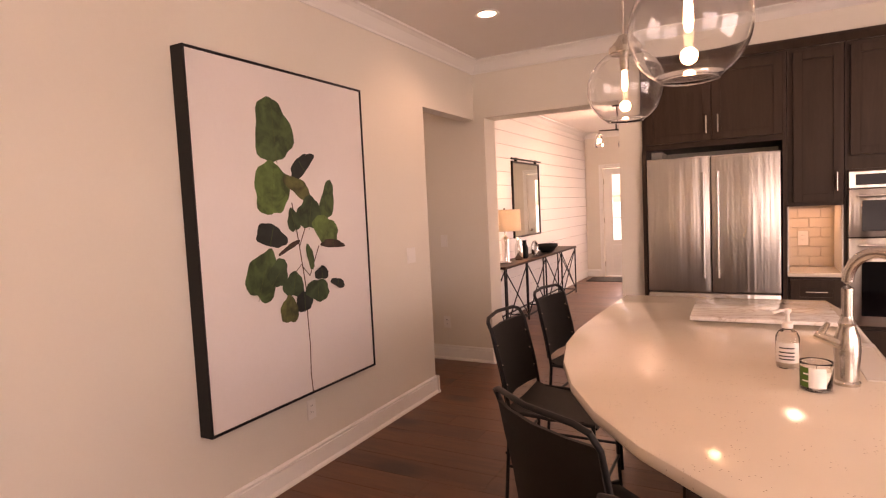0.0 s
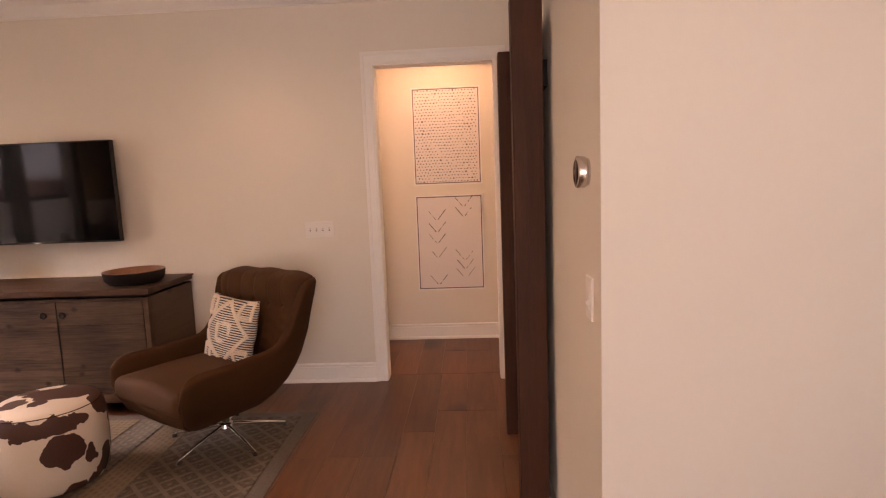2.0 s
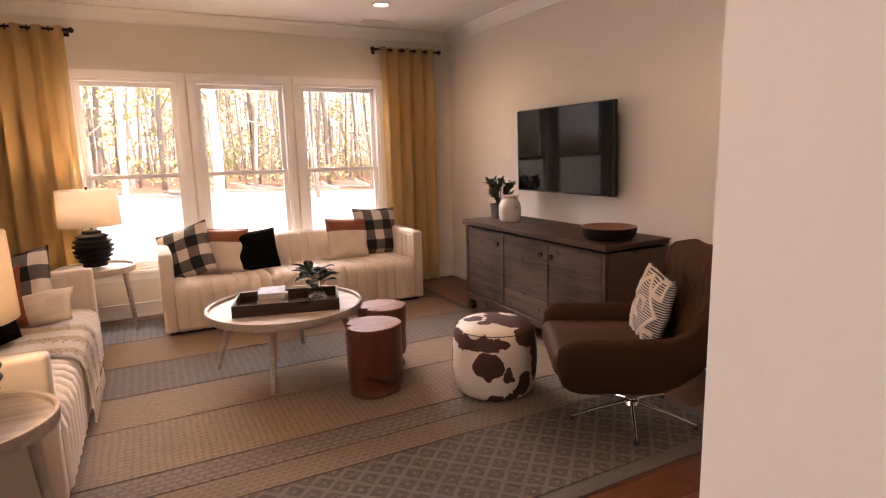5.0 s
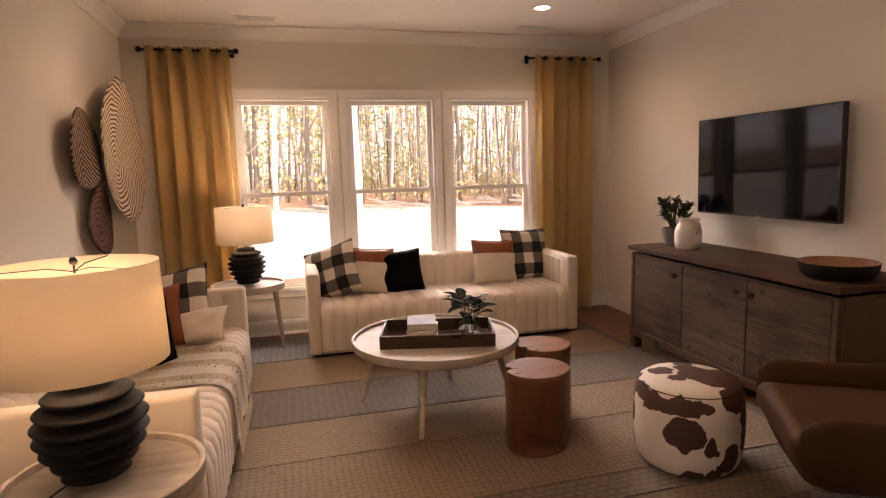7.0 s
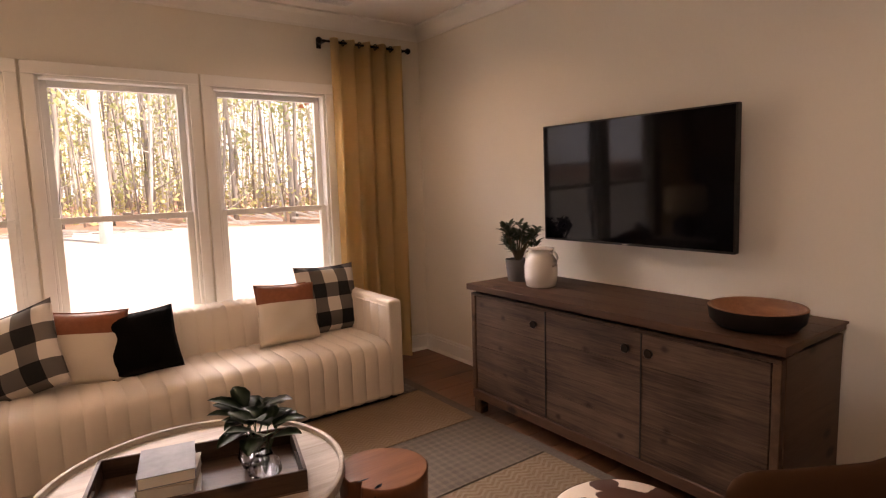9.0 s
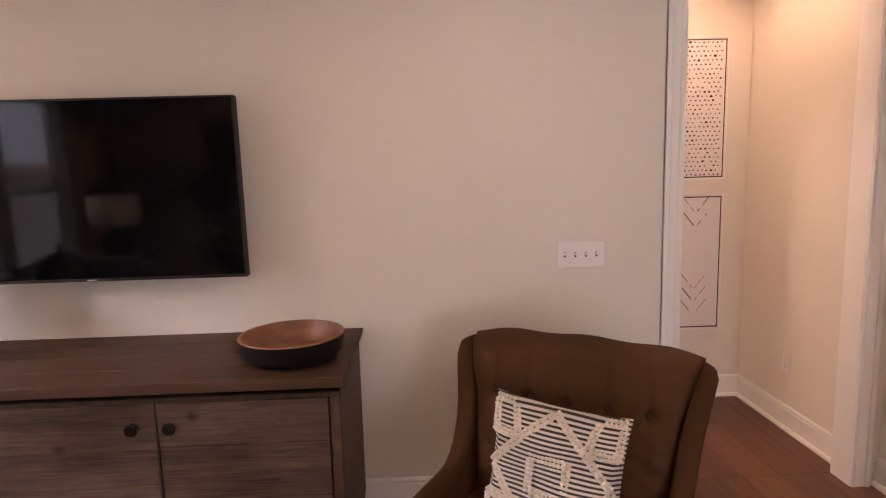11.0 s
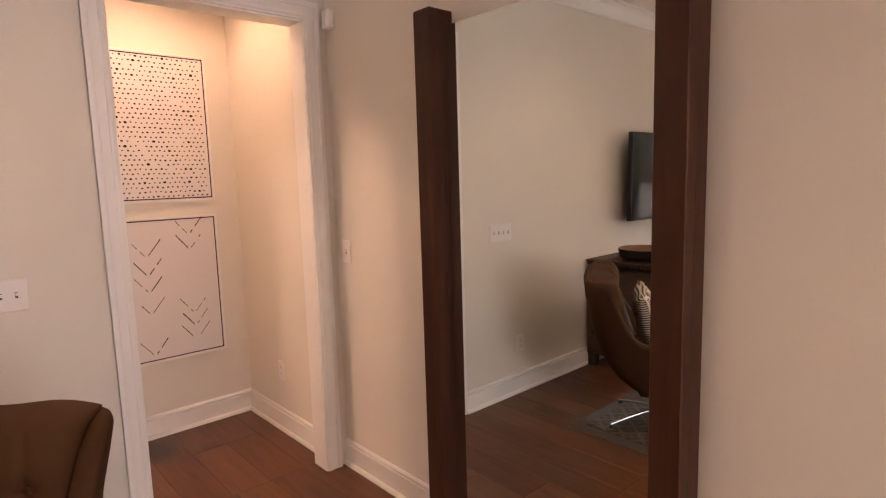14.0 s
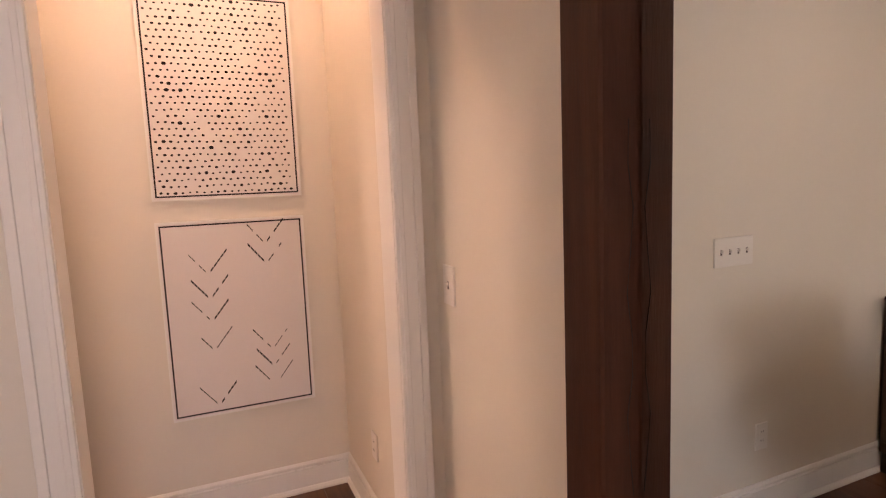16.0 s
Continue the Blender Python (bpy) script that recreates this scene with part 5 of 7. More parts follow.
plate("light_switch", "white rocker switch plate beside the passage", pose(XP, 3.805, 1.14) @ QW, 0.115, 0.114, [("rocker", -0.023, 0), ("rocker", 0.023, 0)])
plate("light_switch", "white rocker switch inside the dim passage", pose(-2.75, YN, 1.165), 0.07, 0.114, [("rocker", 0, 0)])
plate("wall_outlet", "white double outlet low in the dim passage", pose(-2.757, YN, 0.37), 0.07, 0.114, [("outlet", 0, 0)], "outlet")
plate("wall_outlet", "white double outlet low under the large painting", pose(XP, 2.62, 0.36) @ QW, 0.07, 0.114, [("outlet", 0, 0)], "outlet")
th = thing("thermostat", "round brushed metal thermostat with a dark dial on the wall", "thermostat", pose(-2.53, YM, 1.462) @ pose(0, 0, 0, 90, 0, 0))
bm = bmesh.new()
lathe(bm, [(0.036, 0), (0.036, 0.006), (0.041, 0.009), (0.042, 0.028), (0.040, 0.031), (0.033, 0.032)], 40)
part("ring", bm, M["nickel"], th, smooth=True)
bm = bmesh.new()
lathe(bm, [(0.033, 0.032), (0.030, 0.034), (0.001, 0.0345)], 32)
part("dial", bm, M["screen"], th, smooth=True)
mo = thing("motion_sensor", "small white rounded sensor in the wall corner above the casing", "sensor", pose(-4.985, YM, 2.275))
part("housing", boxes((-0.028, 0.028, -0.045, 0, -0.045, 0.045), bevel=0.012, seg=3), M["plastic"], mo, smooth=True)
part("lens", boxes((-0.018, 0.018, -0.048, -0.04, -0.035, 0.012), bevel=0.003), M["trim"], mo)

# ---- mirror ----
mi = thing("floor_mirror", "tall wall mirror between two dark brown timber posts", "mirror", pose(0, 0, 0))
for x0, x1 in ((-4.205, -4.113), (-3.262, -3.170)):
    bm = boxes((x0, x1, 0.905, 1.020, 0, 2.115), bevel=0.004)
    p_ = part("post", bm, M["post"], mi)
    for zc, ln in ((1.25, 0.55), (0.75, 0.3)):
        ck = bmesh.new()
        pts = [(x1 + 0.0006, 0.955 + 0.006 * math.sin(i * 1.9 + zc), zc + ln * (i / 9 - 0.5)) for i in range(10)]
        tube(ck, pts, 0.0007, 5)
        part("crack", ck, M["slot"], p_)
g_ = part("glass", boxes((-4.107, -3.268, 0.971, 0.976, 0.135, 2.055)), M["mirror"], mi)
part("backing", boxes((-4.110, -3.265, 0.9765, 1.018, 0.137, 2.053)), M["slot"], mi)
part("wall_cleat", boxes((-4.10, -3.274, 1.018, YM, 1.80, 1.90)), M["slot"], mi)

# ---- painting of a leafy stem ----
pa = thing("large_painting", "large framed painting of a green leafy stem on white", "painting", pose(0, 0, 0))
AY0, AY1, AZ0, AZ1, AF = 1.874, 3.166, 0.480, 2.250, -2.304
part("canvas", boxes((XP + 0.004, AF - 0.006, AY0 + 0.012, AY1 - 0.012, AZ0 + 0.012, AZ1 - 0.012)), M["canvas"], pa)
for nm, b in (("frame_side", (XP + 0.002, AF, AY0, AY0 + 0.010, AZ0, AZ1)), ("frame_side", (XP + 0.002, AF, AY1 - 0.010, AY1, AZ0, AZ1)), ("frame_rail", (XP + 0.002, AF, AY0 + 0.010, AY1 - 0.010, AZ1 - 0.010, AZ1)), ("frame_rail", (XP + 0.002, AF, AY0 + 0.010, AY1 - 0.010, AZ0, AZ0 + 0.010))):
    part(nm, boxes(b), M["black"], pa)
GREENS = [(0.045, 0.085, 0.028), (0.075, 0.135, 0.035), (0.095, 0.10, 0.032), (0.012, 0.017, 0.014), (0.03, 0.06, 0.024), (0.05, 0.028, 0.018)]


def leafpaint(i):
    k = Nodes("painted_leaf_%s" % "abcdef"[i])
    c = GREENS[i]
    n = k.noise(9, 3, distort=1.0)
    n2 = k.noise(60, 2)
    return k.out(k.ramp(k.math("ADD", n, k.math("MULTIPLY", k.math("SUBTRACT", n2, 0.5), 0.15)), [(0.35, scaled(c, 0.45)), (0.52, c), (0.7, scaled(c, 1.5))]), 0.7)


LP = [leafpaint(i) for i in range(6)]
VEIN = plain("painted_vein", (0.085, 0.115, 0.045), 0.7, big=0.3)
# centre y, z, half width, half height, lean, colour
LEAVES = [(2.388, 1.918, 0.124, 0.163, 3, 0), (2.583, 1.748, 0.105, 0.046, 38, 3), (2.355, 1.623, 0.115, 0.137, -8, 1), (2.545, 1.632, 0.105, 0.046, -28, 2),
          (2.781, 1.552, 0.055, 0.120, -20, 0), (2.629, 1.485, 0.095, 0.090, -12, 4), (2.758, 1.385, 0.108, 0.078, -32, 1), (2.810, 1.305, 0.098, 0.025, -6, 5),
          (2.327, 1.380, 0.102, 0.058, -18, 3), (2.253, 1.180, 0.098, 0.128, -20, 0), (2.359, 1.183, 0.060, 0.078, -42, 4), (2.467, 1.105, 0.075, 0.066, -15, 4)]
LEAVES += [(2.423, 0.977, 0.062, 0.072, 14, 2), (2.541, 1.004, 0.062, 0.055, 0, 3), (2.657, 1.051, 0.092, 0.062, -10, 4), (2.697, 1.144, 0.055, 0.037, 0, 3),
           (2.836, 1.069, 0.062, 0.026, -20, 3), (2.453, 1.313, 0.085, 0.014, 22, 5), (2.608, 1.246, 0.024, 0.075, 14, 0), (2.492, 1.452, 0.042, 0.062, 12, 4)]
VEINS = []
for i, (y, z, a, b, lean, c) in enumerate(LEAVES):
    a, b = a * 1.08, b * 1.06
    VEINS.append([(y + q * b * math.sin(radians(lean)) * -1, z + q * b * math.cos(radians(lean))) for q in (-0.95, -0.3, 0.3, 0.8)])
    rr = random.Random(i + 40)
    ph = rr.uniform(0, 6.28)
    bm = bmesh.new()
    ring = []
    for j in range(34):
        t = 2 * math.pi * j / 34
        k = 1 + 0.085 * math.sin(3 * t + ph) + 0.05 * math.sin(5 * t + 2 * ph) + 0.03 * math.sin(9 * t + ph) - 0.12 * max(0, math.cos(t - math.pi)) ** 6
        u, v = a * k * math.sin(t) * (1 - 0.12 * math.cos(t)), b * k * math.cos(t)
        cl, sl = math.cos(radians(lean)), math.sin(radians(lean))
        ring.append((y + u * cl - v * sl, z + u * sl + v * cl))
    x = AF - 0.0058 + 0.0002 * (i + 1)
    vs = [bm.verts.new((x, p, q)) for p, q in ring]
    f = bm.faces.new(vs)
    bm.normal_update()
    if f.normal.x < 0:
        f.normal_flip()
    part("painted_leaf", bm, LP[c], pa)
bm = bmesh.new()
for pts in ([(2.492, 1.55), (2.529, 1.315), (2.543, 1.215), (2.564, 1.06), (2.560, 0.91), (2.566, 0.754), (2.558, 0.60), (2.566, AZ0 + 0.01)], [(2.543, 1.20), (2.600, 1.14), (2.689, 1.303)], [(2.543, 1.215), (2.455, 1.149)], [(2.53, 1.31), (2.60, 1.44)]):
    for (y0, z0), (y1, z1) in zip(pts, pts[1:]):
        w = 0.004
        bm.faces.new([bm.verts.new((AF - 0.0058, p, q)) for p, q in ((y0 - w, z0), (y1 - w, z1), (y1 + w, z1), (y0 + w, z0))])
part("painted_stem", bm, plain("painted_stem", (0.10, 0.06, 0.04), 0.7), pa)
for pts in VEINS:
    bm = bmesh.new()
    for (y0, z0), (y1, z1) in zip(pts, pts[1:]):
        bm.faces.new([bm.verts.new((AF - 0.0058 + 0.0045, p, q)) for p, q in ((y0 - 0.0016, z0), (y1 - 0.0010, z1), (y1 + 0.0010, z1), (y0 + 0.0016, z0))])
    part("painted_vein", bm, VEIN, pa)

# ---- two pictures in the hall ----


def hall_picture(z0, z1, label, kind):
    t = thing("wall_picture", label, "picture", pose(-6.15, 0.543, (z0 + z1) / 2) @ QW, "pictures in the hall")
    w, h = 0.305, (z1 - z0) / 2
    part("canvas", boxes((-w + 0.008, w - 0.008, -0.020, -0.001, -h + 0.008, h - 0.008)), M["canvas"], t)
    for b in ((-w, -w + 0.008, -0.024, 0, -h, h), (w - 0.008, w, -0.024, 0, -h, h), (-w + 0.008, w - 0.008, -0.024, 0, h - 0.008, h), (-w + 0.008, w - 0.008, -0.024, 0, -h, -h + 0.008)):
        part("frame_bar", boxes(b), M["trim"], t)
    bm = bmesh.new()
    e = 0.014
    for b in ((-w + e, -w + e + 0.0065, -h + e, h - e), (w - e - 0.0065, w - e, -h + e, h - e), (-w + e + 0.0065, w - e - 0.0065, h - e - 0.0065, h - e), (-w + e + 0.0065, w - e - 0.0065, -h + e, -h + e + 0.0065)):
        box(bm, b[0], b[1], -0.0206, -0.020, b[2], b[3])
    part("ink_border", bm, M["ink"], t)
    rr = random.Random(int(z0 * 10))
    bm = bmesh.new()
    if kind == "dots":
        for r in range(31):
            for c in range(20 - r % 2):
                if rr.random() < 0.04:
                    continue
                x = -w + 0.036 + c * 0.0278 + (0.0139 if r % 2 else 0) + rr.uniform(-0.002, 0.002)
                z = -h + 0.032 + r * (2 * h - 0.064) / 30 + rr.uniform(-0.0025, 0.0025)
                s = rr.uniform(0.0038, 0.0056) * (1.45 if rr.random() < 0.1 else 1)
                vs = [bm.verts.new((x + s * math.cos(a * math.pi / 3) * rr.uniform(1.0, 1.5), -0.0205, z + s * math.sin(a * math.pi / 3))) for a in range(6)]
                bm.faces.new(vs)
        part("ink_dots", bm, M["ink"], t, kind="stuff")
    else:
        cols = [(-0.115, [0.21, 0.10, 0.0, -0.13, -0.38]), (0.13, [0.325, 0.235, -0.16, -0.24, -0.33])]
        for cx_, zs in cols:
            for z in zs:
                for s in (-1, 1):
                    n, L = 5, rr.uniform(0.082, 0.108)
                    thick = rr.uniform(0.0028, 0.0058)
                    for q in range(n):
                        if rr.random() < 0.10:
                            continue
                        a0, a1 = q / n + 0.03, (q + 1) / n
                        p0 = (cx_ + s * (0.008 + L * 0.72 * a0), z + L * 0.9 * a0)
                        p1 = (cx_ + s * (0.008 + L * 0.72 * a1), z + L * 0.9 * a1)
                        bm.faces.new([bm.verts.new((px, -0.0205, pz)) for px, pz in ((p0[0], p0[1] - thick), (p1[0], p1[1] - thick), (p1[0], p1[1] + thick), (p0[0], p0[1] + thick))])
        part("ink_strokes", bm, M["ink"], t, kind="stuff")
    return t


hall_picture(1.415, 2.270, "white framed canvas covered with rows of small black dots", "dots")
hall_picture(0.460, 1.325, "white framed canvas with broken black chevron strokes", "strokes")

# ---- curtains ----


def curtain(x0, x1, label, seed):
    t = thing("curtain", label, "curtain", pose(0, 0, 0), "curtains at the living room windows")
    rr = random.Random(seed)
    ph, n = rr.uniform(0, 6), 90
    bm = bmesh.new()
    rows = []
    for z in (0.02, 0.5, 1.0, 1.5, 2.0, 2.4, 2.60):
        k = 1 + 0.25 * (2.6 - z) / 2.6 * math.sin(ph + z)
        row = []
        for i in range(n + 1):
            s = i / n
            x = x0 + (x1 - x0) * s + 0.012 * math.sin(s * 26 + ph) * (1 - z / 2.6)
            a = s * 2 * math.pi * 4.5
            y = -4.468 + 0.045 * k * math.sin(a) + 0.010 * math.sin(a * 2.3 + ph + z * 1.3)
            row.append((x, y, z))
        rows.append(row)
    ring_surface(bm, rows, closed=False)
    bmesh.ops.solidify(bm, geom=bm.faces[:], thickness=0.003)
    part("cloth", bm, CURT, t, smooth="all")
    return t


def curtain_mat():
    k = Nodes("mustard_curtain")
    n = k.noise(500, 2, (1, 1, 0.2))
    col = k.mix(n, (0.70, 0.53, 0.27), (0.84, 0.67, 0.39))
    k.bump(n, 0.25, 0.001)
    tr = k.t.nodes.new("ShaderNodeBsdfTranslucent")
    k.t.links.new(col, tr.inputs["Color"])
    k.out(col, 0.9)
    mx = k.t.nodes.new("ShaderNodeMixShader")
    mx.inputs[0].default_value = 0.42
    k.t.links.new(k.b.outputs[0], mx.inputs[1])
    k.t.links.new(tr.outputs[0], mx.inputs[2])
    k.t.links.new(mx.outputs[0], k.t.nodes["Material Output"].inputs["Surface"])
    return k.mat


CURT = curtain_mat()
for x0, x1, r0, r1, lab in ((-1.33, -0.66, -1.40, -0.60, "mustard yellow grommet curtain hanging beside the lamp"), (-4.80, -4.17, -4.885, -4.07, "mustard yellow grommet curtain hanging in the room corner")):
    curtain(x0, x1, lab, int(abs(x0) * 10))
    rd = thing("curtain_rod", "short dark bronze curtain rod with round finials and brackets", "curtain rod", pose(0, 0, 0), "rods over the windows")
    bm = bmesh.new()
    tube(bm, [(r0 + 0.02, -4.468, 2.575), (r1 - 0.02, -4.468, 2.575)], 0.0095, 12)
    part("pole", bm, M["rod"], rd, smooth=True)
    for e in (r0 + 0.015, r1 - 0.015):
        bm = bmesh.new()
        bmesh.ops.create_uvsphere(bm, u_segments=16, v_segments=10, radius=0.024, matrix=Matrix.Translation((e, -4.468, 2.575)))
        part("finial", bm, M["rod"], rd, smooth="all")
    for e in (r0 + 0.06, r1 - 0.06):
        part("bracket", boxes((e - 0.008, e + 0.008, YW, -4.47, 2.565, 2.585), (e - 0.02, e + 0.02, YW, YW + 0.006, 2.54, 2.61), bevel=0.002), M["rod"], rd)
    for i in range(9):
        x = x0 + (x1 - x0) * (i + 0.05 + 0.0) / 9 + (x1 - x0) / 27
        bm = bmesh.new()
        tube(bm, [(x + 0.002 * math.cos(q), -4.468 + 0.022 * math.cos(q * math.pi / 8), 2.575 + 0.022 * math.sin(q * math.pi / 8)) for q in range(16)], 0.0045, 6, closed=True)
        part("grommet_ring", bm, M["rod"], rd, smooth="all")


# ---- table lamps ----
LAMPC = (1.0, 0.76, 0.48)
def shade_mat():
    k = Nodes("lit_linen_shade")
    n = k.noise(400, 2)
    col = k.mix(n, (0.74, 0.66, 0.54), (0.84, 0.76, 0.64))
    k.out(col, 0.9)
    tr = k.t.nodes.new("ShaderNodeBsdfTranslucent")
    k.t.links.new(col, tr.inputs["Color"])
    mx = k.t.nodes.new("ShaderNodeMixShader")
    mx.inputs[0].default_value = 0.55
    k.t.links.new(k.b.outputs[0], mx.inputs[1])
    k.t.links.new(tr.outputs[0], mx.inputs[2])
    k.t.links.new(mx.outputs[0], k.t.nodes["Material Output"].inputs["Surface"])
    return k.mat


SHADE = shade_mat()


def drum_shade(t, r, z0, z1, r2=None):
    r2 = r2 or r * 0.97
    bm = bmesh.new()
    lathe(bm, [(r, z0), (r2, z1), (r2 - 0.0015, z1), (r - 0.0015, z0), (r, z0)], 64, cap0=False, cap1=False)
    sh = part("shade", bm, SHADE, t, smooth="all")
    bm = bmesh.new()
    for i in range(3):
        a = 2.1 * i + 0.4
        tube(bm, [(0, 0, z1 - 0.02), (math.cos(a) * r2 * 0.3, math.sin(a) * r2 * 0.3, z1 - 0.005), (math.cos(a) * (r2 - 0.001), math.sin(a) * (r2 - 0.001), z1 - 0.004)], 0.0018, 6)
    part("spider", bm, M["rod"], t)
    bm = bmesh.new()
    lathe(bm, [(0.003, z1 - 0.025), (0.003, z1 - 0.002), (0.010, z1 + 0.004), (0.012, z1 + 0.012), (0.006, z1 + 0.022)], 16)
    part("finial", bm, M["rod"], t, smooth=True)
    return sh


def table_lamp(m, label):
    t = thing("table_lamp", label, "lamp", m, "lit lamps on the side tables")
    bm = bmesh.new()
    prof = [(0.085, 0.0), (0.095, 0.006), (0.09, 0.02)]
    for i in range(6):
        z = 0.03 + i * 0.041
        rm = (0.118, 0.143, 0.156, 0.158, 0.148, 0.125)[i]
        prof += [(rm - 0.028, z), (rm - 0.006, z + 0.013), (rm, z + 0.020), (rm - 0.008, z + 0.026), (rm - 0.030, z + 0.036)]
    prof += [(0.07, 0.278), (0.075, 0.29), (0.070, 0.30), (0.03, 0.305)]
    lathe(bm, prof, 56)
    part("base", bm, M["ceramic_black"], t, smooth="all")
    bm = bmesh.new()
    lathe(bm, [(0.012, 0.30), (0.012, 0.40), (0.02, 0.40), (0.02, 0.44)], 16)
    part("stem", bm, M["nickel"], t, smooth=True)
    bm = bmesh.new()
    bmesh.ops.create_uvsphere(bm, u_segments=14, v_segments=10, radius=0.03, matrix=Matrix.Translation((0, 0, 0.475)))
    part("bulb", bm, M["bulb"], t, smooth="all")
    drum_shade(t, 0.232, 0.345, 0.645)
    return t


table_lamp(pose(-1.378, -4.115, 0.602), "lit table lamp, ribbed matt black base, cream drum shade")
table_lamp(pose(-1.175, -0.945, 0.60), "lit table lamp, ribbed black base, beside the sofa arm")
lamp("table_lamp_light", "POINT", LAMP_W, LAMPC, pose(-1.378, -4.115, 1.12), radius=0.035)
lamp("table_lamp_light", "POINT", LAMP_W, LAMPC, pose(-1.175, -0.945, 1.12), radius=0.035)
bm = bmesh.new()
tube(bm, [(-1.12, -0.86, 0.61), (-1.02, -0.72, 0.58), (-1.06, -0.70, 0.3), (-0.95, -0.75, 0.02), (-0.6, -0.8, 0.01)], 0.003, 6)
cb = thing("lamp_cord", "thin black lamp cord hanging behind the side table", "cord", pose(0, 0, 0))
part("cord", bm, M["black"], cb)


# ---- woven wall discs ----
def weave(name, c1, c2, freq, wav, ox=0.0, oz=0.0, cut=0.25):
    k = Nodes(name)
    x, _, z = k.xyz()
    x, z = k.math("ADD", x, ox), k.math("ADD", z, oz)
    d = k.math("SQRT", k.math("ADD", k.math("MULTIPLY", x, x), k.math("MULTIPLY", z, z)))
    n = k.noise(5, 2)
    if wav:
        f = k.math("SINE", k.math("ADD", k.math("MULTIPLY", k.math("ADD", z, k.math("MULTIPLY", n, 0.10)), freq), k.math("MULTIPLY", k.math("ABSOLUTE", x), freq * 0.9)))
    else:
        f = k.math("SINE", k.math("ADD", k.math("MULTIPLY", d, freq), k.math("MULTIPLY", n, 14.0)))
    f = k.math("GREATER_THAN", f, cut if wav else -0.25)
    g = k.noise(160, 2)
    k.bump(k.math("ADD", f, g), 0.7, 0.004)
    return k.out(k.mix(k.math("MULTIPLY", g, 0.2), k.mix(f, c1, c2), scaled(c1, 0.7)), 0.85)


def disc(y, z, r, dep, sq, mat, label, seed, off=0.03):
    t = thing("woven_wall_basket", label, "basket", pose(XL - off, y, z) @ Matrix.Rotation(radians(-90), 4, "Z"), "baskets on the side wall")
    rr = random.Random(seed)
    ph = rr.uniform(0, 6)
    bm = bmesh.new()
    rings = []
    for q, dd in ((0.02, -dep * 0.6), (0.3, -dep * 0.65), (0.6, -dep * 0.75), (0.85, -dep * 0.9), (0.97, -dep), (1.0, -dep + 0.006), (0.97, -dep + 0.015), (0.7, -dep * 0.4), (0.25, 0.0), (0.02, 0.0)):
        rings.append([(r * q * (1 + 0.025 * math.sin(3 * a + ph) + 0.015 * math.sin(5 * a)) * math.cos(a), dd + 0.012 * q * math.sin(2 * a + ph), r * q * sq * (1 + 0.02 * math.sin(4 * a + ph)) * math.sin(a)) for a in [2 * math.pi * i / 48 for i in range(48)]])
    ring_surface(bm, rings)
    bmesh.ops.recalc_face_normals(bm, faces=bm.faces)
    part("weave", bm, mat, t, smooth="all")
    bm = bmesh.new()
    tube(bm, rings[5], 0.007, 6, closed=True)
    part("rim", bm, mat, t, smooth="all")
    part("hook", boxes((-0.01, 0.01, 0.0, off, -0.01, 0.01)), M["slot"], t)
    return t


disc(-3.92, 1.72, 0.52, 0.10, 1.0, weave("cream_striped_weave", (0.10, 0.05, 0.028), (0.62, 0.53, 0.40), 190, False, 0.16, 0.10), "very large cream and brown striped woven wall basket", 1, 0.05)
disc(-3.24, 1.70, 0.255, 0.06, 1.0, weave("brown_weave", (0.035, 0.012, 0.007), (0.33, 0.23, 0.15), 150, True, 0.03, -0.02), "round dark brown and cream woven wall basket", 2)
disc(-3.46, 1.22, 0.225, 0.05, 1.0, weave("red_brown_weave", (0.035, 0.011, 0.006), (0.13, 0.055, 0.03), 170, False, 0.05, 0.08), "round reddish brown woven wall basket hung low", 3)

# ---- ceiling fittings ----


def downlight(x, y):
    t = thing("ceiling_downlight", "small round recessed ceiling light, lit", "ceiling light", pose(x, y, H), "recessed ceiling lights")
    bm = bmesh.new()
    lathe(bm, [(0.085, 0), (0.088, -0.004), (0.082, -0.009), (0.066, -0.008), (0.060, -0.003), (0.060, 0)], 36)
    part("trim_ring", bm, M["trim"], t, smooth=True)
    bm = bmesh.new()
    lathe(bm, [(0.060, -0.003), (0.03, -0.006), (0.001, -0.007)], 24)
    part("lens", bm, M["canglow"], t, smooth=True)


for cx, cy, cz, cw in CANS[:9]:
    downlight(cx, cy)
for x, y in ((-1.58, -4.25), (-4.08, -4.25)):
    v = thing("ceiling_vent", "white slotted ceiling air vent", "vent", pose(x, y, H), "ceiling air vents")
    part("frame", boxes((-0.17, 0.17, -0.065, -0.05, -0.008, 0), (-0.17, 0.17, 0.05, 0.065, -0.008, 0), (-0.17, -0.15, -0.05, 0.05, -0.008, 0), (0.15, 0.17, -0.05, 0.05, -0.008, 0)), M["trim"], v)
    # dark sheet on the ceiling gives the vent's inner shade as colour
    part("backing", boxes((-0.15, 0.15, -0.05, 0.05, -0.002, 0)), M["slot"], v)
    for i in range(6):
        yy = -0.042 + i * 0.0168
        part("slat", boxes((-0.15, 0.15, yy - 0.0035, yy + 0.0035, -0.007, -0.004)), M["trim"], v)
sm = thing("smoke_detector", "round white smoke detector on the ceiling", "smoke detector", pose(-2.80, -3.32, H))
bm = bmesh.new()
lathe(bm, [(0.062, 0), (0.064, -0.018), (0.055, -0.034), (0.02, -0.038)], 32)
part("housing", bm, M["plastic"], sm, smooth=True)

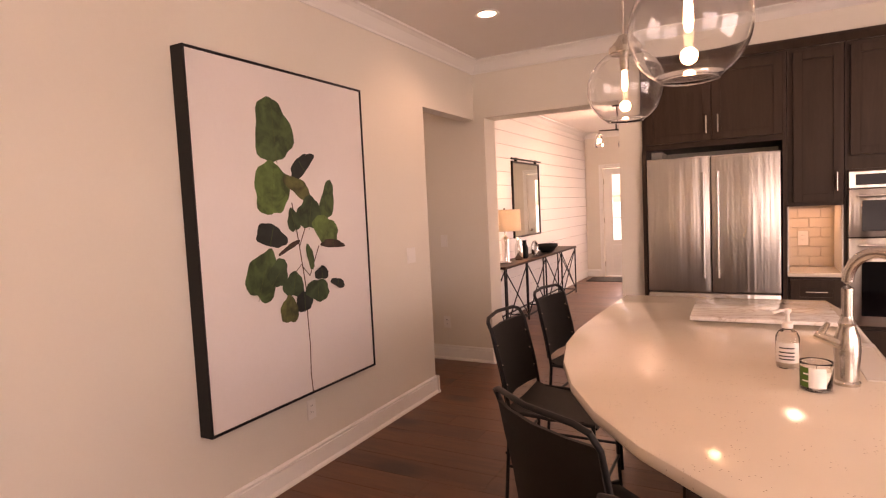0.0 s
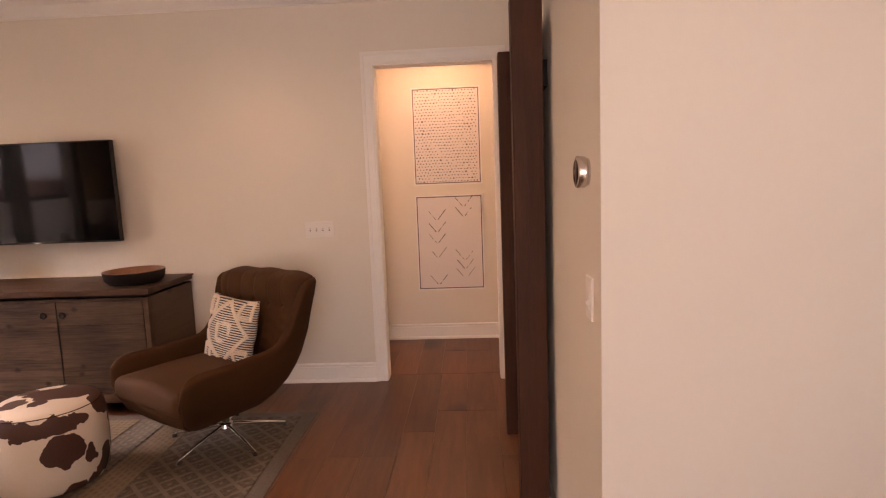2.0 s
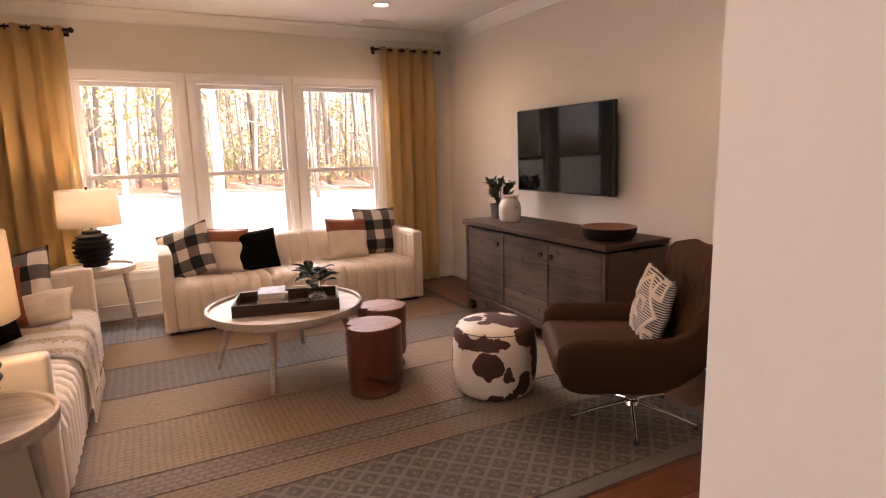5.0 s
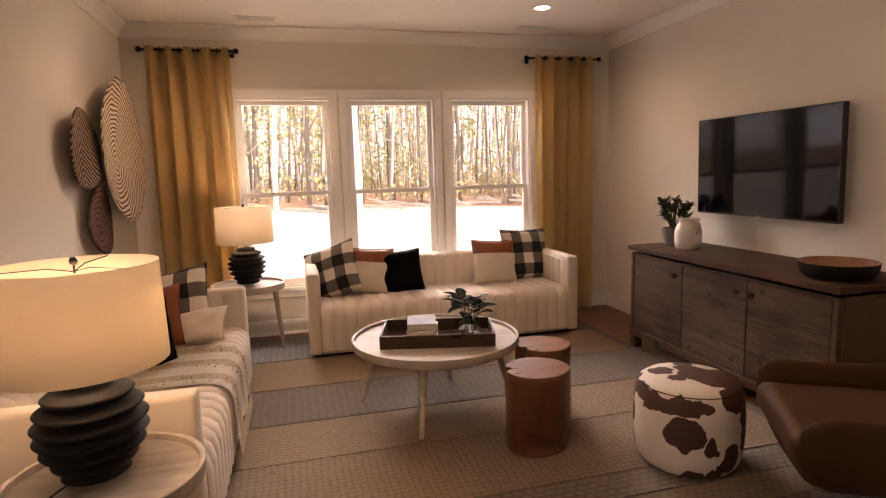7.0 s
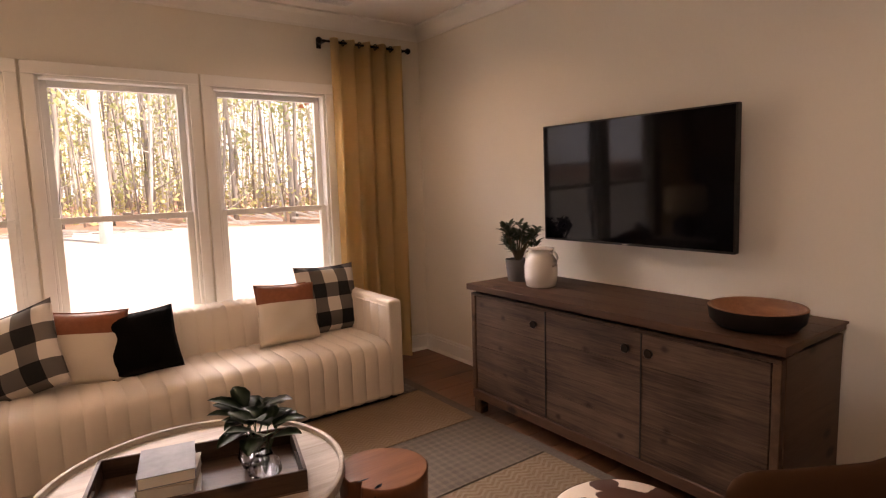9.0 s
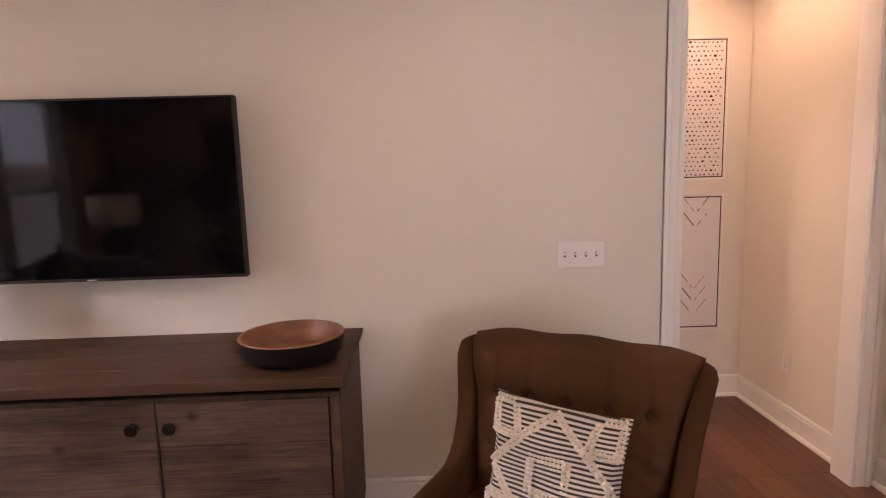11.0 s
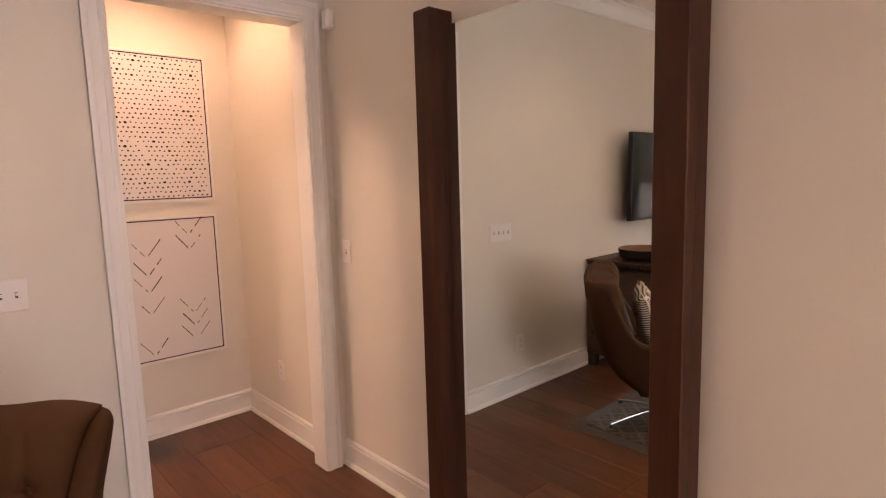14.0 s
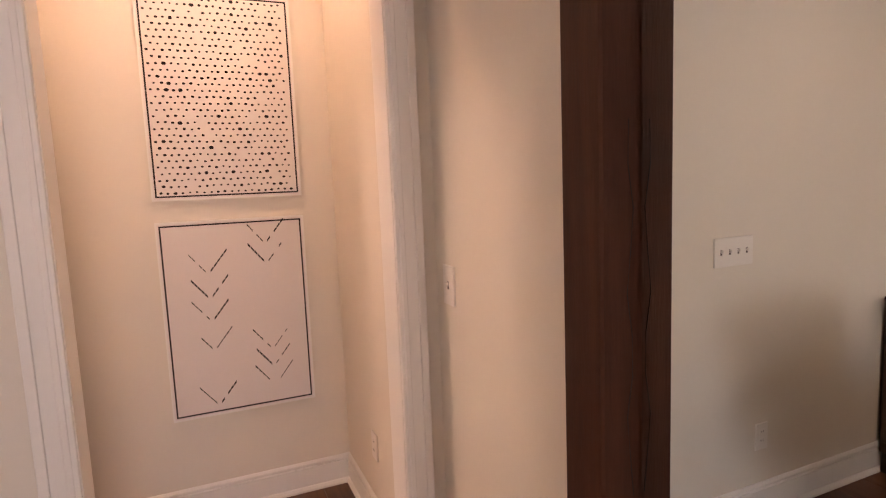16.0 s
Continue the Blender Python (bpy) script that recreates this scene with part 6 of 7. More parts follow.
# ---- kitchen ----
def quartz():
    k = Nodes("cream_quartz")
    v = k.t.nodes.new("ShaderNodeTexVoronoi")
    k.t.links.new(k.coord.outputs["Object"], v.inputs[0])
    v.inputs["Scale"].default_value = 85
    n = k.noise(2.5, 4)
    sp = k.math("MULTIPLY", k.math("LESS_THAN", v.outputs["Distance"], 0.16), k.math("GREATER_THAN", k.noise(14, 2), 0.54))
    return k.out(k.mix(k.math("MULTIPLY", sp, 0.6), k.mix(n, (0.70, 0.62, 0.51), (0.80, 0.73, 0.62)), (0.3, 0.24, 0.17)), 0.12, Coat_Weight=0.2, Coat_Roughness=0.05)


def marble():
    k = Nodes("veined_marble")
    n = k.noise(3.5, 6, (1, 1.6, 1), 0.6, None, 1.6)
    f = k.math("ABSOLUTE", k.math("SUBTRACT", n, 0.5))
    return k.out(k.ramp(f, [(0.0, (0.48, 0.40, 0.33)), (0.015, (0.68, 0.63, 0.57)), (0.1, (0.78, 0.75, 0.71))]), 0.08)


M["quartz"] = quartz()
IT = 0.92
half = [(-0.79, 3.625), (-0.805, 3.3), (-0.82, 2.95), (-0.825, 2.65), (-0.80, 2.38), (-0.735, 2.12), (-0.64, 1.88), (-0.52, 1.67), (-0.37, 1.48), (-0.18, 1.31), (0.05, 1.17), (0.25, 1.09)]
outline = half + [(0.25, 1.55), (0.25, 2.0), (0.25, 3.3), (0.20, 3.625)]
isl = thing("kitchen_island", "kitchen island with a curved cream quartz top and dark base", "kitchen island", pose(0, 0, 0))
bm = bmesh.new()


def inset(pts, d):
    c = Vector((sum(p[0] for p in pts) / len(pts), sum(p[1] for p in pts) / len(pts)))
    return [tuple(Vector(p) + (c - Vector(p)).normalized() * d) for p in pts]


rings = []
for d, z in ((0.012, IT - 0.038), (0.003, IT - 0.034), (0.0, IT - 0.026), (0.0, IT - 0.012), (0.003, IT - 0.004), (0.012, IT)):
    rings.append([(x, y, z) for x, y in inset(outline, d)])
ring_surface(bm, rings)
bmesh.ops.recalc_face_normals(bm, faces=bm.faces)
part("worktop", bm, M["quartz"], isl, smooth=True)
part("base", boxes((-0.30, 0.20, 1.75, 3.55, 0.10, IT - 0.04), bevel=0.003), M["cabinet"], isl)
part("plinth", boxes((-0.27, 0.17, 1.78, 3.52, 0, 0.10)), M["black"], isl)
for i in range(3):
    y0 = 1.79 + i * 0.59
    part("panel", boxes((-0.312, -0.30, y0, y0 + 0.53, 0.16, IT - 0.09), bevel=0.004), M["cabinet"], isl)

fc = thing("kitchen_faucet", "brushed nickel gooseneck faucet with side lever on the island", "faucet", pose(0.10, 2.13, IT, 0, 0, -28))
bm = bmesh.new()
lathe(bm, [(0.033, 0), (0.034, 0.008), (0.029, 0.014), (0.030, 0.05), (0.034, 0.10), (0.031, 0.14), (0.021, 0.17), (0.024, 0.18), (0.018, 0.19), (0.016, 0.20)], 28)
part("body", bm, M["nickel"], fc, smooth=True)
bm = bmesh.new()
pts = [(0, 0, 0.19), (0, 0, 0.28)] + [(0.075 - 0.075 * math.cos(a), 0, 0.30 + 0.085 * math.sin(a)) for a in [math.pi * i / 10 for i in range(11)]] + [(0.152, 0, 0.26)]
tube(bm, pts, 0.0155, 14)
part("spout", bm, M["nickel"], fc, smooth=True)
bm = bmesh.new()
lathe(bm, [(0.015, 0.275), (0.022, 0.25), (0.024, 0.20), (0.027, 0.17), (0.024, 0.165)], 20, (0.153, 0))
part("spray_head", bm, M["nickel"], fc, smooth=True)
bm = bmesh.new()
tube(bm, [(-0.01, -0.02, 0.12), (-0.055, -0.03, 0.135), (-0.07, -0.03, 0.14)], 0.016, 12, 0.013)
tube(bm, [(-0.06, -0.03, 0.137), (-0.035, -0.035, 0.18)], 0.011, 10, 0.007)
part("lever", bm, M["nickel"], fc, smooth=True)

cn = thing("candle_jar", "clear glass candle jar with white wax and green label", "candle", pose(0.018, 2.05, IT))
bm = bmesh.new()
lathe(bm, [(0.034, 0), (0.040, 0.004), (0.0415, 0.075), (0.0415, 0.082), (0.0385, 0.082), (0.0385, 0.075), (0.037, 0.008), (0.01, 0.006)], 32)
part("jar", bm, M["glass"], cn, smooth="all")
bm = bmesh.new()
lathe(bm, [(0.036, 0.008), (0.0375, 0.055), (0.037, 0.057), (0.002, 0.057)], 28)
part("wax", bm, plain("white_wax", (0.75, 0.72, 0.66), 0.4), cn, smooth=True)
bm = bmesh.new()
tube(bm, [(0, 0, 0.057), (0.002, 0, 0.070)], 0.0012, 6)
part("wick", bm, M["black"], cn)


def band(bm, r, a0, a1, z0, z1, n=8):
    vs = [[bm.verts.new((r * math.cos(radians(a0 + (a1 - a0) * i / n)), r * math.sin(radians(a0 + (a1 - a0) * i / n)), z)) for i in range(n + 1)] for z in (z0, z1)]
    for i in range(n):
        bm.faces.new((vs[0][i], vs[0][i + 1], vs[1][i + 1], vs[1][i]))


bm = bmesh.new()
band(bm, 0.0424, 200, 240, 0.014, 0.070)
part("label", bm, plain("leaf_green_label", (0.07, 0.16, 0.03), 0.5), cn, "leaf-green paper label", smooth=True)
bm = bmesh.new()
band(bm, 0.0428, 215, 250, 0.030, 0.034)
band(bm, 0.0428, 220, 245, 0.050, 0.054)
part("label_bars", bm, M["trim"], cn, smooth=True)
bm = bmesh.new()
band(bm, 0.0424, 240.5, 300, 0.014, 0.070)
part("label", bm, M["trim"], cn, "white paper label", smooth=True)

sp = thing("soap_dispenser", "clear pump bottle of soap with a white pump", "soap dispenser", pose(-0.04, 2.27, IT))
bm = bmesh.new()
lathe(bm, [(0.030, 0), (0.033, 0.005), (0.034, 0.10), (0.026, 0.118), (0.014, 0.124), (0.014, 0.132)], 28)
part("bottle", bm, M["glass"], sp, smooth=True)
bm = bmesh.new()
lathe(bm, [(0.028, 0.004), (0.030, 0.008), (0.030, 0.045), (0.002, 0.045)], 24)
part("soap", bm, plain("pale_soap", (0.5, 0.42, 0.33), 0.2), sp, smooth=True)
bm = bmesh.new()
band(bm, 0.0345, 200, 330, 0.02, 0.085, 12)
part("label", bm, M["plastic"], sp, smooth=True)
bm = bmesh.new()
for z in (0.03, 0.04, 0.052, 0.066):
    band(bm, 0.0349, 225, 300, z, z + 0.004)
part("label_bars", bm, M["slot"], sp, smooth=True)
bm = bmesh.new()
lathe(bm, [(0.016, 0.128), (0.016, 0.145), (0.007, 0.15), (0.006, 0.175), (0.011, 0.178), (0.012, 0.188), (0.004, 0.19)], 20)
tube(bm, [(0, 0, 0.183), (-0.02, -0.01, 0.184), (-0.04, -0.02, 0.178)], 0.005, 8)
part("pump", bm, M["plastic"], sp, smooth=True)

mb = thing("marble_board", "rectangular veined marble board lying on the island", "serving board", pose(-0.10, 3.18, IT, 0, 0, 1))
part("slab", boxes((-0.29, 0.29, -0.25, 0.25, 0.004, 0.022), bevel=0.004, seg=2), marble(), mb, smooth=True)
for sx in (-0.22, 0.22):
    for sy in (-0.2, 0.2):
        part("pad", boxes((sx - 0.012, sx + 0.012, sy - 0.012, sy + 0.012, 0, 0.004)), M["slot"], mb)
sk = thing("sink_rim", "white undermount sink rim at the island's working side", "sink", pose(0.20, 2.42, IT))
bm = bmesh.new()
ring_surface(bm, [[(a * 0.045 * s, b * 0.24 * s, z) for a, b in ((-1, -1), (1, -1), (1, 1), (-1, 1))] for s, z in ((1, 0.0), (1, 0.004), (0.8, 0.004), (0.8, 0.001))], cap0=True)
part("rim", bm, M["ceramic_white"], sk)


# stools round the island
def stool(m, label):
    t = thing("counter_stool", label, "chair", m, "stools round the island")
    SH, BH, W, D = 0.54, 0.955, 0.42, 0.40
    bm = bmesh.new()
    rings = []
    for x, z, th in ((-0.20, SH + 0.02, 0.0), (-0.15, SH - 0.002, 0), (0.0, SH - 0.018, 0), (0.15, SH - 0.008, 0), (0.205, SH - 0.03, 0)):
        rings.append([(x, y * W / 2 * 0.98, z + zz_) for y, zz_ in ((-1, 0), (-0.5, -0.008), (0, -0.012), (0.5, -0.008), (1, 0), (1, -0.008), (0.5, -0.016), (0, -0.020), (-0.5, -0.016), (-1, -0.008))])
    ring_surface(bm, rings)
    part("seat", bm, M["blackleather"], t, smooth=True)
    bm = bmesh.new()
    rings = []
    for x, z in ((-0.200, SH + 0.035), (-0.216, SH + 0.14), (-0.242, SH + 0.26), (-0.262, BH - 0.050)):
        rings.append([(x + 0.035 * y * y - 0.035 + o, y * W / 2 * 1.0, z) for y, o in ((-1, 0), (-0.6, 0), (0, 0), (0.6, 0), (1, 0), (1, -0.012), (0.6, -0.012), (0, -0.012), (-0.6, -0.012), (-1, -0.012))])
    ring_surface(bm, rings)
    bk = part("backrest", bm, M["blackleather"], t, smooth=True)
    for s in (-1, 1):
        for i in range(3):
            bm = bmesh.new()
            bmesh.ops.create_uvsphere(bm, u_segments=8, v_segments=5, radius=0.006, matrix=Matrix.Translation((-0.208 - 0.02 * i, s * W * 0.44, SH + 0.11 + i * 0.09)))
            part("rivet", bm, M["nickel"], bk)
    bm = bmesh.new()
    c = 0.05
    pts = [(-0.19, -W / 2, SH - 0.01), (-0.215, -W / 2, SH + 0.15), (-0.262, -W / 2, BH - 0.06), (-0.285, -W / 2 + 0.01, BH - 0.015), (-0.30, -W / 2 + c, BH), (-0.325, 0, BH + 0.003), (-0.30, W / 2 - c, BH), (-0.285, W / 2 - 0.01, BH - 0.015), (-0.262, W / 2, BH - 0.06), (-0.215, W / 2, SH + 0.15), (-0.19, W / 2, SH - 0.01)]
    tube(bm, pts, 0.009, 10)
    part("back_rail", bm, M["black"], t, smooth=True)
    for s in (-1, 1):
        bm = bmesh.new()
        tube(bm, [(-0.19, s * W / 2, SH - 0.005), (0.20, s * W / 2, SH - 0.02)], 0.009, 8)
        part("side_rail", bm, M["black"], t, smooth=True)
        bm = bmesh.new()
        tube(bm, [(0.19, s * W / 2, SH - 0.02), (0.215, s * (W / 2 + 0.015), 0.0)], 0.009, 8)
        part("leg", bm, M["black"], t, smooth=True)
        bm = bmesh.new()
        tube(bm, [(-0.19, s * W / 2, SH - 0.01), (-0.225, s * (W / 2 + 0.015), 0.0)], 0.009, 8)
        part("leg", bm, M["black"], t, smooth=True)
        bm = bmesh.new()
        tube(bm, [(0.203, s * (W / 2 + 0.007), 0.28), (-0.208, s * (W / 2 + 0.007), 0.28)], 0.007, 8)
        part("stretcher", bm, M["black"], t, smooth=True)
    for x, z in ((0.207, 0.22), (-0.21, 0.34)):
        bm = bmesh.new()
        tube(bm, [(x, -W / 2 - 0.008, z), (x, W / 2 + 0.008, z)], 0.008, 8)
        part("footrest", bm, M["black"], t, smooth=True)
    return t


SL = "black leather and iron counter stool pulled up to the island"
st_ = stool(pose(-0.965, 3.53, 0, 0, 0, -5), SL)
copy_thing(st_, pose(-0.93, 2.755, 0, 0, 0, 0))
copy_thing(st_, pose(-0.485, 1.81, 0, 0, 0, 56))
copy_thing(st_, pose(-0.09, 1.36, 0, 0, 0, 66))

# tall cabinets and appliances
CY = 4.985


def shaker(parent, x0, x1, z0, z1, handle=None, y=CY, name="door"):
    d = part(name, boxes((x0 + 0.002, x1 - 0.002, y - 0.004, y + 0.014, z0 + 0.002, z1 - 0.002)), M["cabinet"], parent)
    w = 0.06
    bm = boxes((x0 + 0.002, x0 + w, y - 0.014, y - 0.004, z0 + 0.002, z1 - 0.002), (x1 - w, x1 - 0.002, y - 0.014, y - 0.004, z0 + 0.002, z1 - 0.002),
               (x0 + w, x1 - w, y - 0.014, y - 0.004, z1 - w, z1 - 0.002), (x0 + w, x1 - w, y - 0.014, y - 0.004, z0 + 0.002, z0 + w), bevel=0.0015)
    part("stile_frame", bm, M["cabinet"], d)
    if handle:
        hx, hz, vert = handle
        bm = bmesh.new()
        a, b = ((hx, hz - 0.065), (hx, hz + 0.065)) if vert else ((hx - 0.065, hz), (hx + 0.065, hz))
        tube(bm, [(a[0], y - 0.042, a[1]), (b[0], y - 0.042, b[1])], 0.006, 10)
        for f in (0.15, 0.85):
            px, pz = a[0] + (b[0] - a[0]) * f, a[1] + (b[1] - a[1]) * f
            tube(bm, [(px, y - 0.013, pz), (px, y - 0.042, pz)], 0.004, 8)
        part("handle", bm, M["nickel"], d, "satin nickel bar handle", smooth=True)
    return d


def unit(label, x0, x1, z0, z1):
    u = thing("cabinet_unit", label, "cabinet", pose(0, 0, 0), "kitchen cabinet units")
    part("carcass", boxes((x0 + 0.001, x1 - 0.001, CY + 0.0145, YN + 0.598, z0, z1)), M["cabinet"], u)
    return u


CT = 2.49
u = unit("dark grey-brown cabinet over the refrigerator, two closed doors", -0.895, 0.098, 1.86, CT)
part("side_panel", boxes((-0.895, -0.865, CY - 0.012, YN + 0.598, 0, 1.859)), M["cabinet"], u)
part("side_panel", boxes((0.072, 0.098, CY - 0.012, YN + 0.598, 0, 1.859)), M["cabinet"], u)
shaker(u, -0.865, -0.39, 1.90, CT - 0.03, (-0.425, 2.02, True))
shaker(u, -0.385, 0.075, 1.90, CT - 0.03, (-0.345, 2.02, True))
u = unit("dark grey-brown wall cabinet over a lit niche, closed", 0.10, 0.440, 1.375, CT)
shaker(u, 0.135, 0.435, 1.40, CT - 0.03, (0.395, 1.54, True))
u = unit("dark grey-brown base cabinet with a drawer under the niche", 0.10, 0.440, 0.10, 0.865)
shaker(u, 0.115, 0.435, 0.66, 0.85, (0.275, 0.76, False), name="drawer")
shaker(u, 0.115, 0.435, 0.12, 0.65, (0.40, 0.58, True))
u = unit("dark grey-brown cabinet over the wall ovens, closed", 0.442, 1.24, 1.62, CT)
shaker(u, 0.47, 0.84, 1.71, CT - 0.03, (0.81, 1.80, True))
shaker(u, 0.845, 1.22, 1.71, CT - 0.03, (0.88, 1.80, True))
u = unit("dark grey-brown drawer cabinet under the wall ovens", 0.442, 1.24, 0.10, 0.52)
shaker(u, 0.47, 1.22, 0.14, 0.50, (0.84, 0.40, False), name="drawer")
u = unit("dark grey-brown tall pantry cabinet, closed", 1.242, 2.2, 0.10, CT)
shaker(u, 1.26, 1.72, 0.14, CT - 0.03, (1.68, 1.1, True))
shaker(u, 1.725, 2.18, 0.14, CT - 0.03, (1.77, 1.1, True))
pk = thing("plinth_board", "dark toe-kick board under the cabinets", "plinth", pose(0, 0, 0))
part("board", boxes((0.10, 2.2, CY + 0.07, CY + 0.085, 0, 0.10)), M["black"], pk)
ck = thing("cabinet_cornice", "dark moulding strip along the tops of the cabinets", "cornice", pose(0, 0, 0))
bm = bmesh.new()
run(bm, [(0, CT), (0.01, CT), (0.035, CT + 0.05), (0.035, CT + 0.065), (0, CT + 0.065)], (-0.895, CY + 0.01), (2.2, CY + 0.01), (0, -1))
part("strip", bm, M["cabinet"], ck)
part("soffit", boxes((-0.895, 2.2, CY + 0.02, YN + 0.598, CT + 0.001, H - 0.0015)), M["wall"], ck)
# niche
nc = thing("lit_niche", "small lit niche with cream subway tiles and quartz ledge", "niche", pose(0, 0, 0))
part("ledge", boxes((0.10, 0.44, CY - 0.006, YN + 0.40, 0.866, 0.895), bevel=0.002), M["quartz"], nc)
part("grout", boxes((0.102, 0.438, YN + 0.372, YN + 0.40, 0.895, 1.3745)), plain("cream_grout", (0.60, 0.53, 0.43), 0.9), nc)
for s, x0, x1 in ((0, 0.1015, 0.112), (1, 0.428, 0.4385)):
    part("niche_side", boxes((x0, x1, CY + 0.015, YN + 0.371, 0.896, 1.3745)), M["trim"], nc)
TILE = plain("cream_glazed_tile", (0.66, 0.58, 0.47), 0.18, big=0.08, fine=0.02, scale=4)
tb = boxes((0.0015, 0.1485, -0.008, 0, 0.0015, 0.0735), bevel=0.002)
tme = bpy.data.meshes.new("tile")
tb.to_mesh(tme)
tb.free()
tme.materials.append(TILE)
tb = boxes((0.0015, 0.073, -0.008, 0, 0.0015, 0.0735), bevel=0.002)
tmh = bpy.data.meshes.new("tile_half")
tb.to_mesh(tmh)
tb.free()
tmh.materials.append(TILE)
for r in range(6):
    for c in range(3):
        x = 0.115 + c * 0.15 - (0.075 if r % 2 else 0)
        me = tme
        if x < 0.11:
            x, me = 0.115, tmh
        if x + 0.15 > 0.44:
            me = tmh
            if x + 0.075 > 0.44:
                continue
        o = new("tile", me)
        o.parent = nc
        o.matrix_basis = Matrix.Translation((x, YN + 0.3715, 0.90 + r * 0.075))
plate("wall_outlet", "white double outlet on the niche tiles", pose(0.225, YN + 0.363, 1.12), 0.07, 0.114, [("outlet", 0, 0)], "outlet")
lamp("niche_light", "AREA", 0.32, WARM, pose(0.27, YN + 0.2, 1.365), size=0.25, size_y=0.1)

# refrigerator
fr = thing("refrigerator", "stainless steel french-door refrigerator, closed", "refrigerator", pose(0, 0, 0))
FXA, FXB, FTOP = -0.858, 0.062, 1.785
part("body", boxes((FXA + 0.004, FXB - 0.004, CY + 0.03, YN + 0.59, 0.03, FTOP - 0.01)), M["slot"], fr)
mid = (FXA + FXB) / 2
for i, (a, b) in enumerate(((FXA, mid - 0.003), (mid + 0.003, FXB))):
    d = part("fridge_door", boxes((a, b, CY - 0.03, CY + 0.028, 0.74, FTOP), bevel=0.008, seg=3), M["steel"], fr, smooth=True)
    hx = b - 0.045 if i == 0 else a + 0.045
    bm = bmesh.new()
    tube(bm, [(hx, CY - 0.085, 0.86), (hx, CY - 0.085, 1.66)], 0.012, 14)
    for z in (0.885, 1.635):
        tube(bm, [(hx, CY - 0.03, z), (hx, CY - 0.085, z)], 0.013, 12)
    part("handle", bm, M["steel"], d, smooth=True)
d = part("freezer_drawer", boxes((FXA, FXB, CY - 0.03, CY + 0.028, 0.10, 0.732), bevel=0.008, seg=3), M["steel"], fr, smooth=True)
bm = bmesh.new()
tube(bm, [(FXA + 0.06, CY - 0.085, 0.66), (FXB - 0.06, CY - 0.085, 0.66)], 0.012, 14)
part("handle", bm, M["steel"], d, smooth=True)
part("grille", boxes((FXA, FXB, CY + 0.0, CY + 0.02, 0.0, 0.095)), M["slot"], fr)

# ovens
ov = thing("wall_oven", "stainless steel microwave and oven stack with dark glass", "oven", pose(0, 0, 0))
OX0, OX1 = 0.462, 1.222
part("housing", boxes((OX0 - 0.019, OX1 + 0.017, CY + 0.012, YN + 0.59, 0.521, 1.619)), M["cabinet"], ov)
part("control_panel", boxes((OX0, OX1, CY - 0.018, CY + 0.012, 1.485, 1.60), bevel=0.003), M["steel"], ov)
part("display", boxes((OX0 + 0.04, OX1 - 0.04, CY - 0.0195, CY - 0.018, 1.505, 1.58)), M["screen"], ov)
for z0, z1, w0, w1 in ((1.15, 1.478, 1.19, 1.40), (0.53, 1.14, 0.60, 0.98)):
    d = part("oven_door", boxes((OX0, OX1, CY - 0.028, CY + 0.012, z0, z1), bevel=0.004, seg=2), M["steel"], ov, smooth=True)
    part("oven_window", boxes((OX0 + 0.075, OX1 - 0.075, CY - 0.0295, CY - 0.028, w0, w1)), M["screen"], d)
    bm = bmesh.new()
    tube(bm, [(OX0 + 0.05, CY - 0.075, z1 - 0.045), (OX1 - 0.05, CY - 0.075, z1 - 0.045)], 0.010, 12)
    for x in (OX0 + 0.08, OX1 - 0.08):
        tube(bm, [(x, CY - 0.028, z1 - 0.045), (x, CY - 0.075, z1 - 0.045)], 0.009, 10)
    part("handle", bm, M["steel"], d, smooth=True)


# glass pendants
def pendant(x, y, z, r, label, n):
    t = thing("glass_pendant", label, "pendant lamp", pose(x, y, z), "glass globe pendants over the island")
    bm = bmesh.new()
    prof = []
    for i in range(19):
        a = radians(-62 + i * (62 + 74) / 18)
        prof.append((r * math.cos(a), r * math.sin(a)))
    inner = [(p * (1 - 0.010), q * (1 - 0.010)) for p, q in reversed(prof)]
    lathe(bm, prof + inner + [prof[0]], 48, cap0=False, cap1=False)
    g = part("globe", bm, M["glass"], t, smooth="all")
    bm = bmesh.new()
    tube(bm, [(r * math.cos(radians(-62)) * math.cos(2 * math.pi * i / 36), r * math.cos(radians(-62)) * math.sin(2 * math.pi * i / 36), r * math.sin(radians(-62))) for i in range(36)], 0.003, 6, closed=True)
    part("lip", bm, M["glass"], t, smooth="all")
    zt = r * math.sin(radians(74))
    bm = bmesh.new()
    lathe(bm, [(0.055, zt - 0.005), (0.055, zt + 0.015), (0.03, zt + 0.04), (0.018, zt + 0.06)], 28)
    part("cap", bm, M["nickel"], t, smooth=True)
    bm = bmesh.new()
    lathe(bm, [(0.016, zt - 0.07), (0.018, zt - 0.03), (0.018, zt)], 20)
    part("socket", bm, M["nickel"], t, smooth=True)
    bm = bmesh.new()
    lathe(bm, [(0.003, zt - 0.145), (0.009, zt - 0.138), (0.012, zt - 0.120), (0.010, zt - 0.09), (0.009, zt - 0.071)], 18)
    b_ = part("bulb", bm, M["bulb"], t, smooth="all")
    bm = bmesh.new()
    tube(bm, [(0, 0, zt + 0.05), (0, 0, H - z - 0.02)], 0.005, 8)
    part("rod", bm, M["nickel"], t)
    bm = bmesh.new()
    lathe(bm, [(0.06, H - z - 0.025), (0.062, H - z), ], 28)
    part("canopy", bm, M["nickel"], t, smooth=True)
    lamp("pendant_light", "POINT", PEND_W, WARM, pose(x, y, z + zt - 0.20), radius=0.02)
    return t


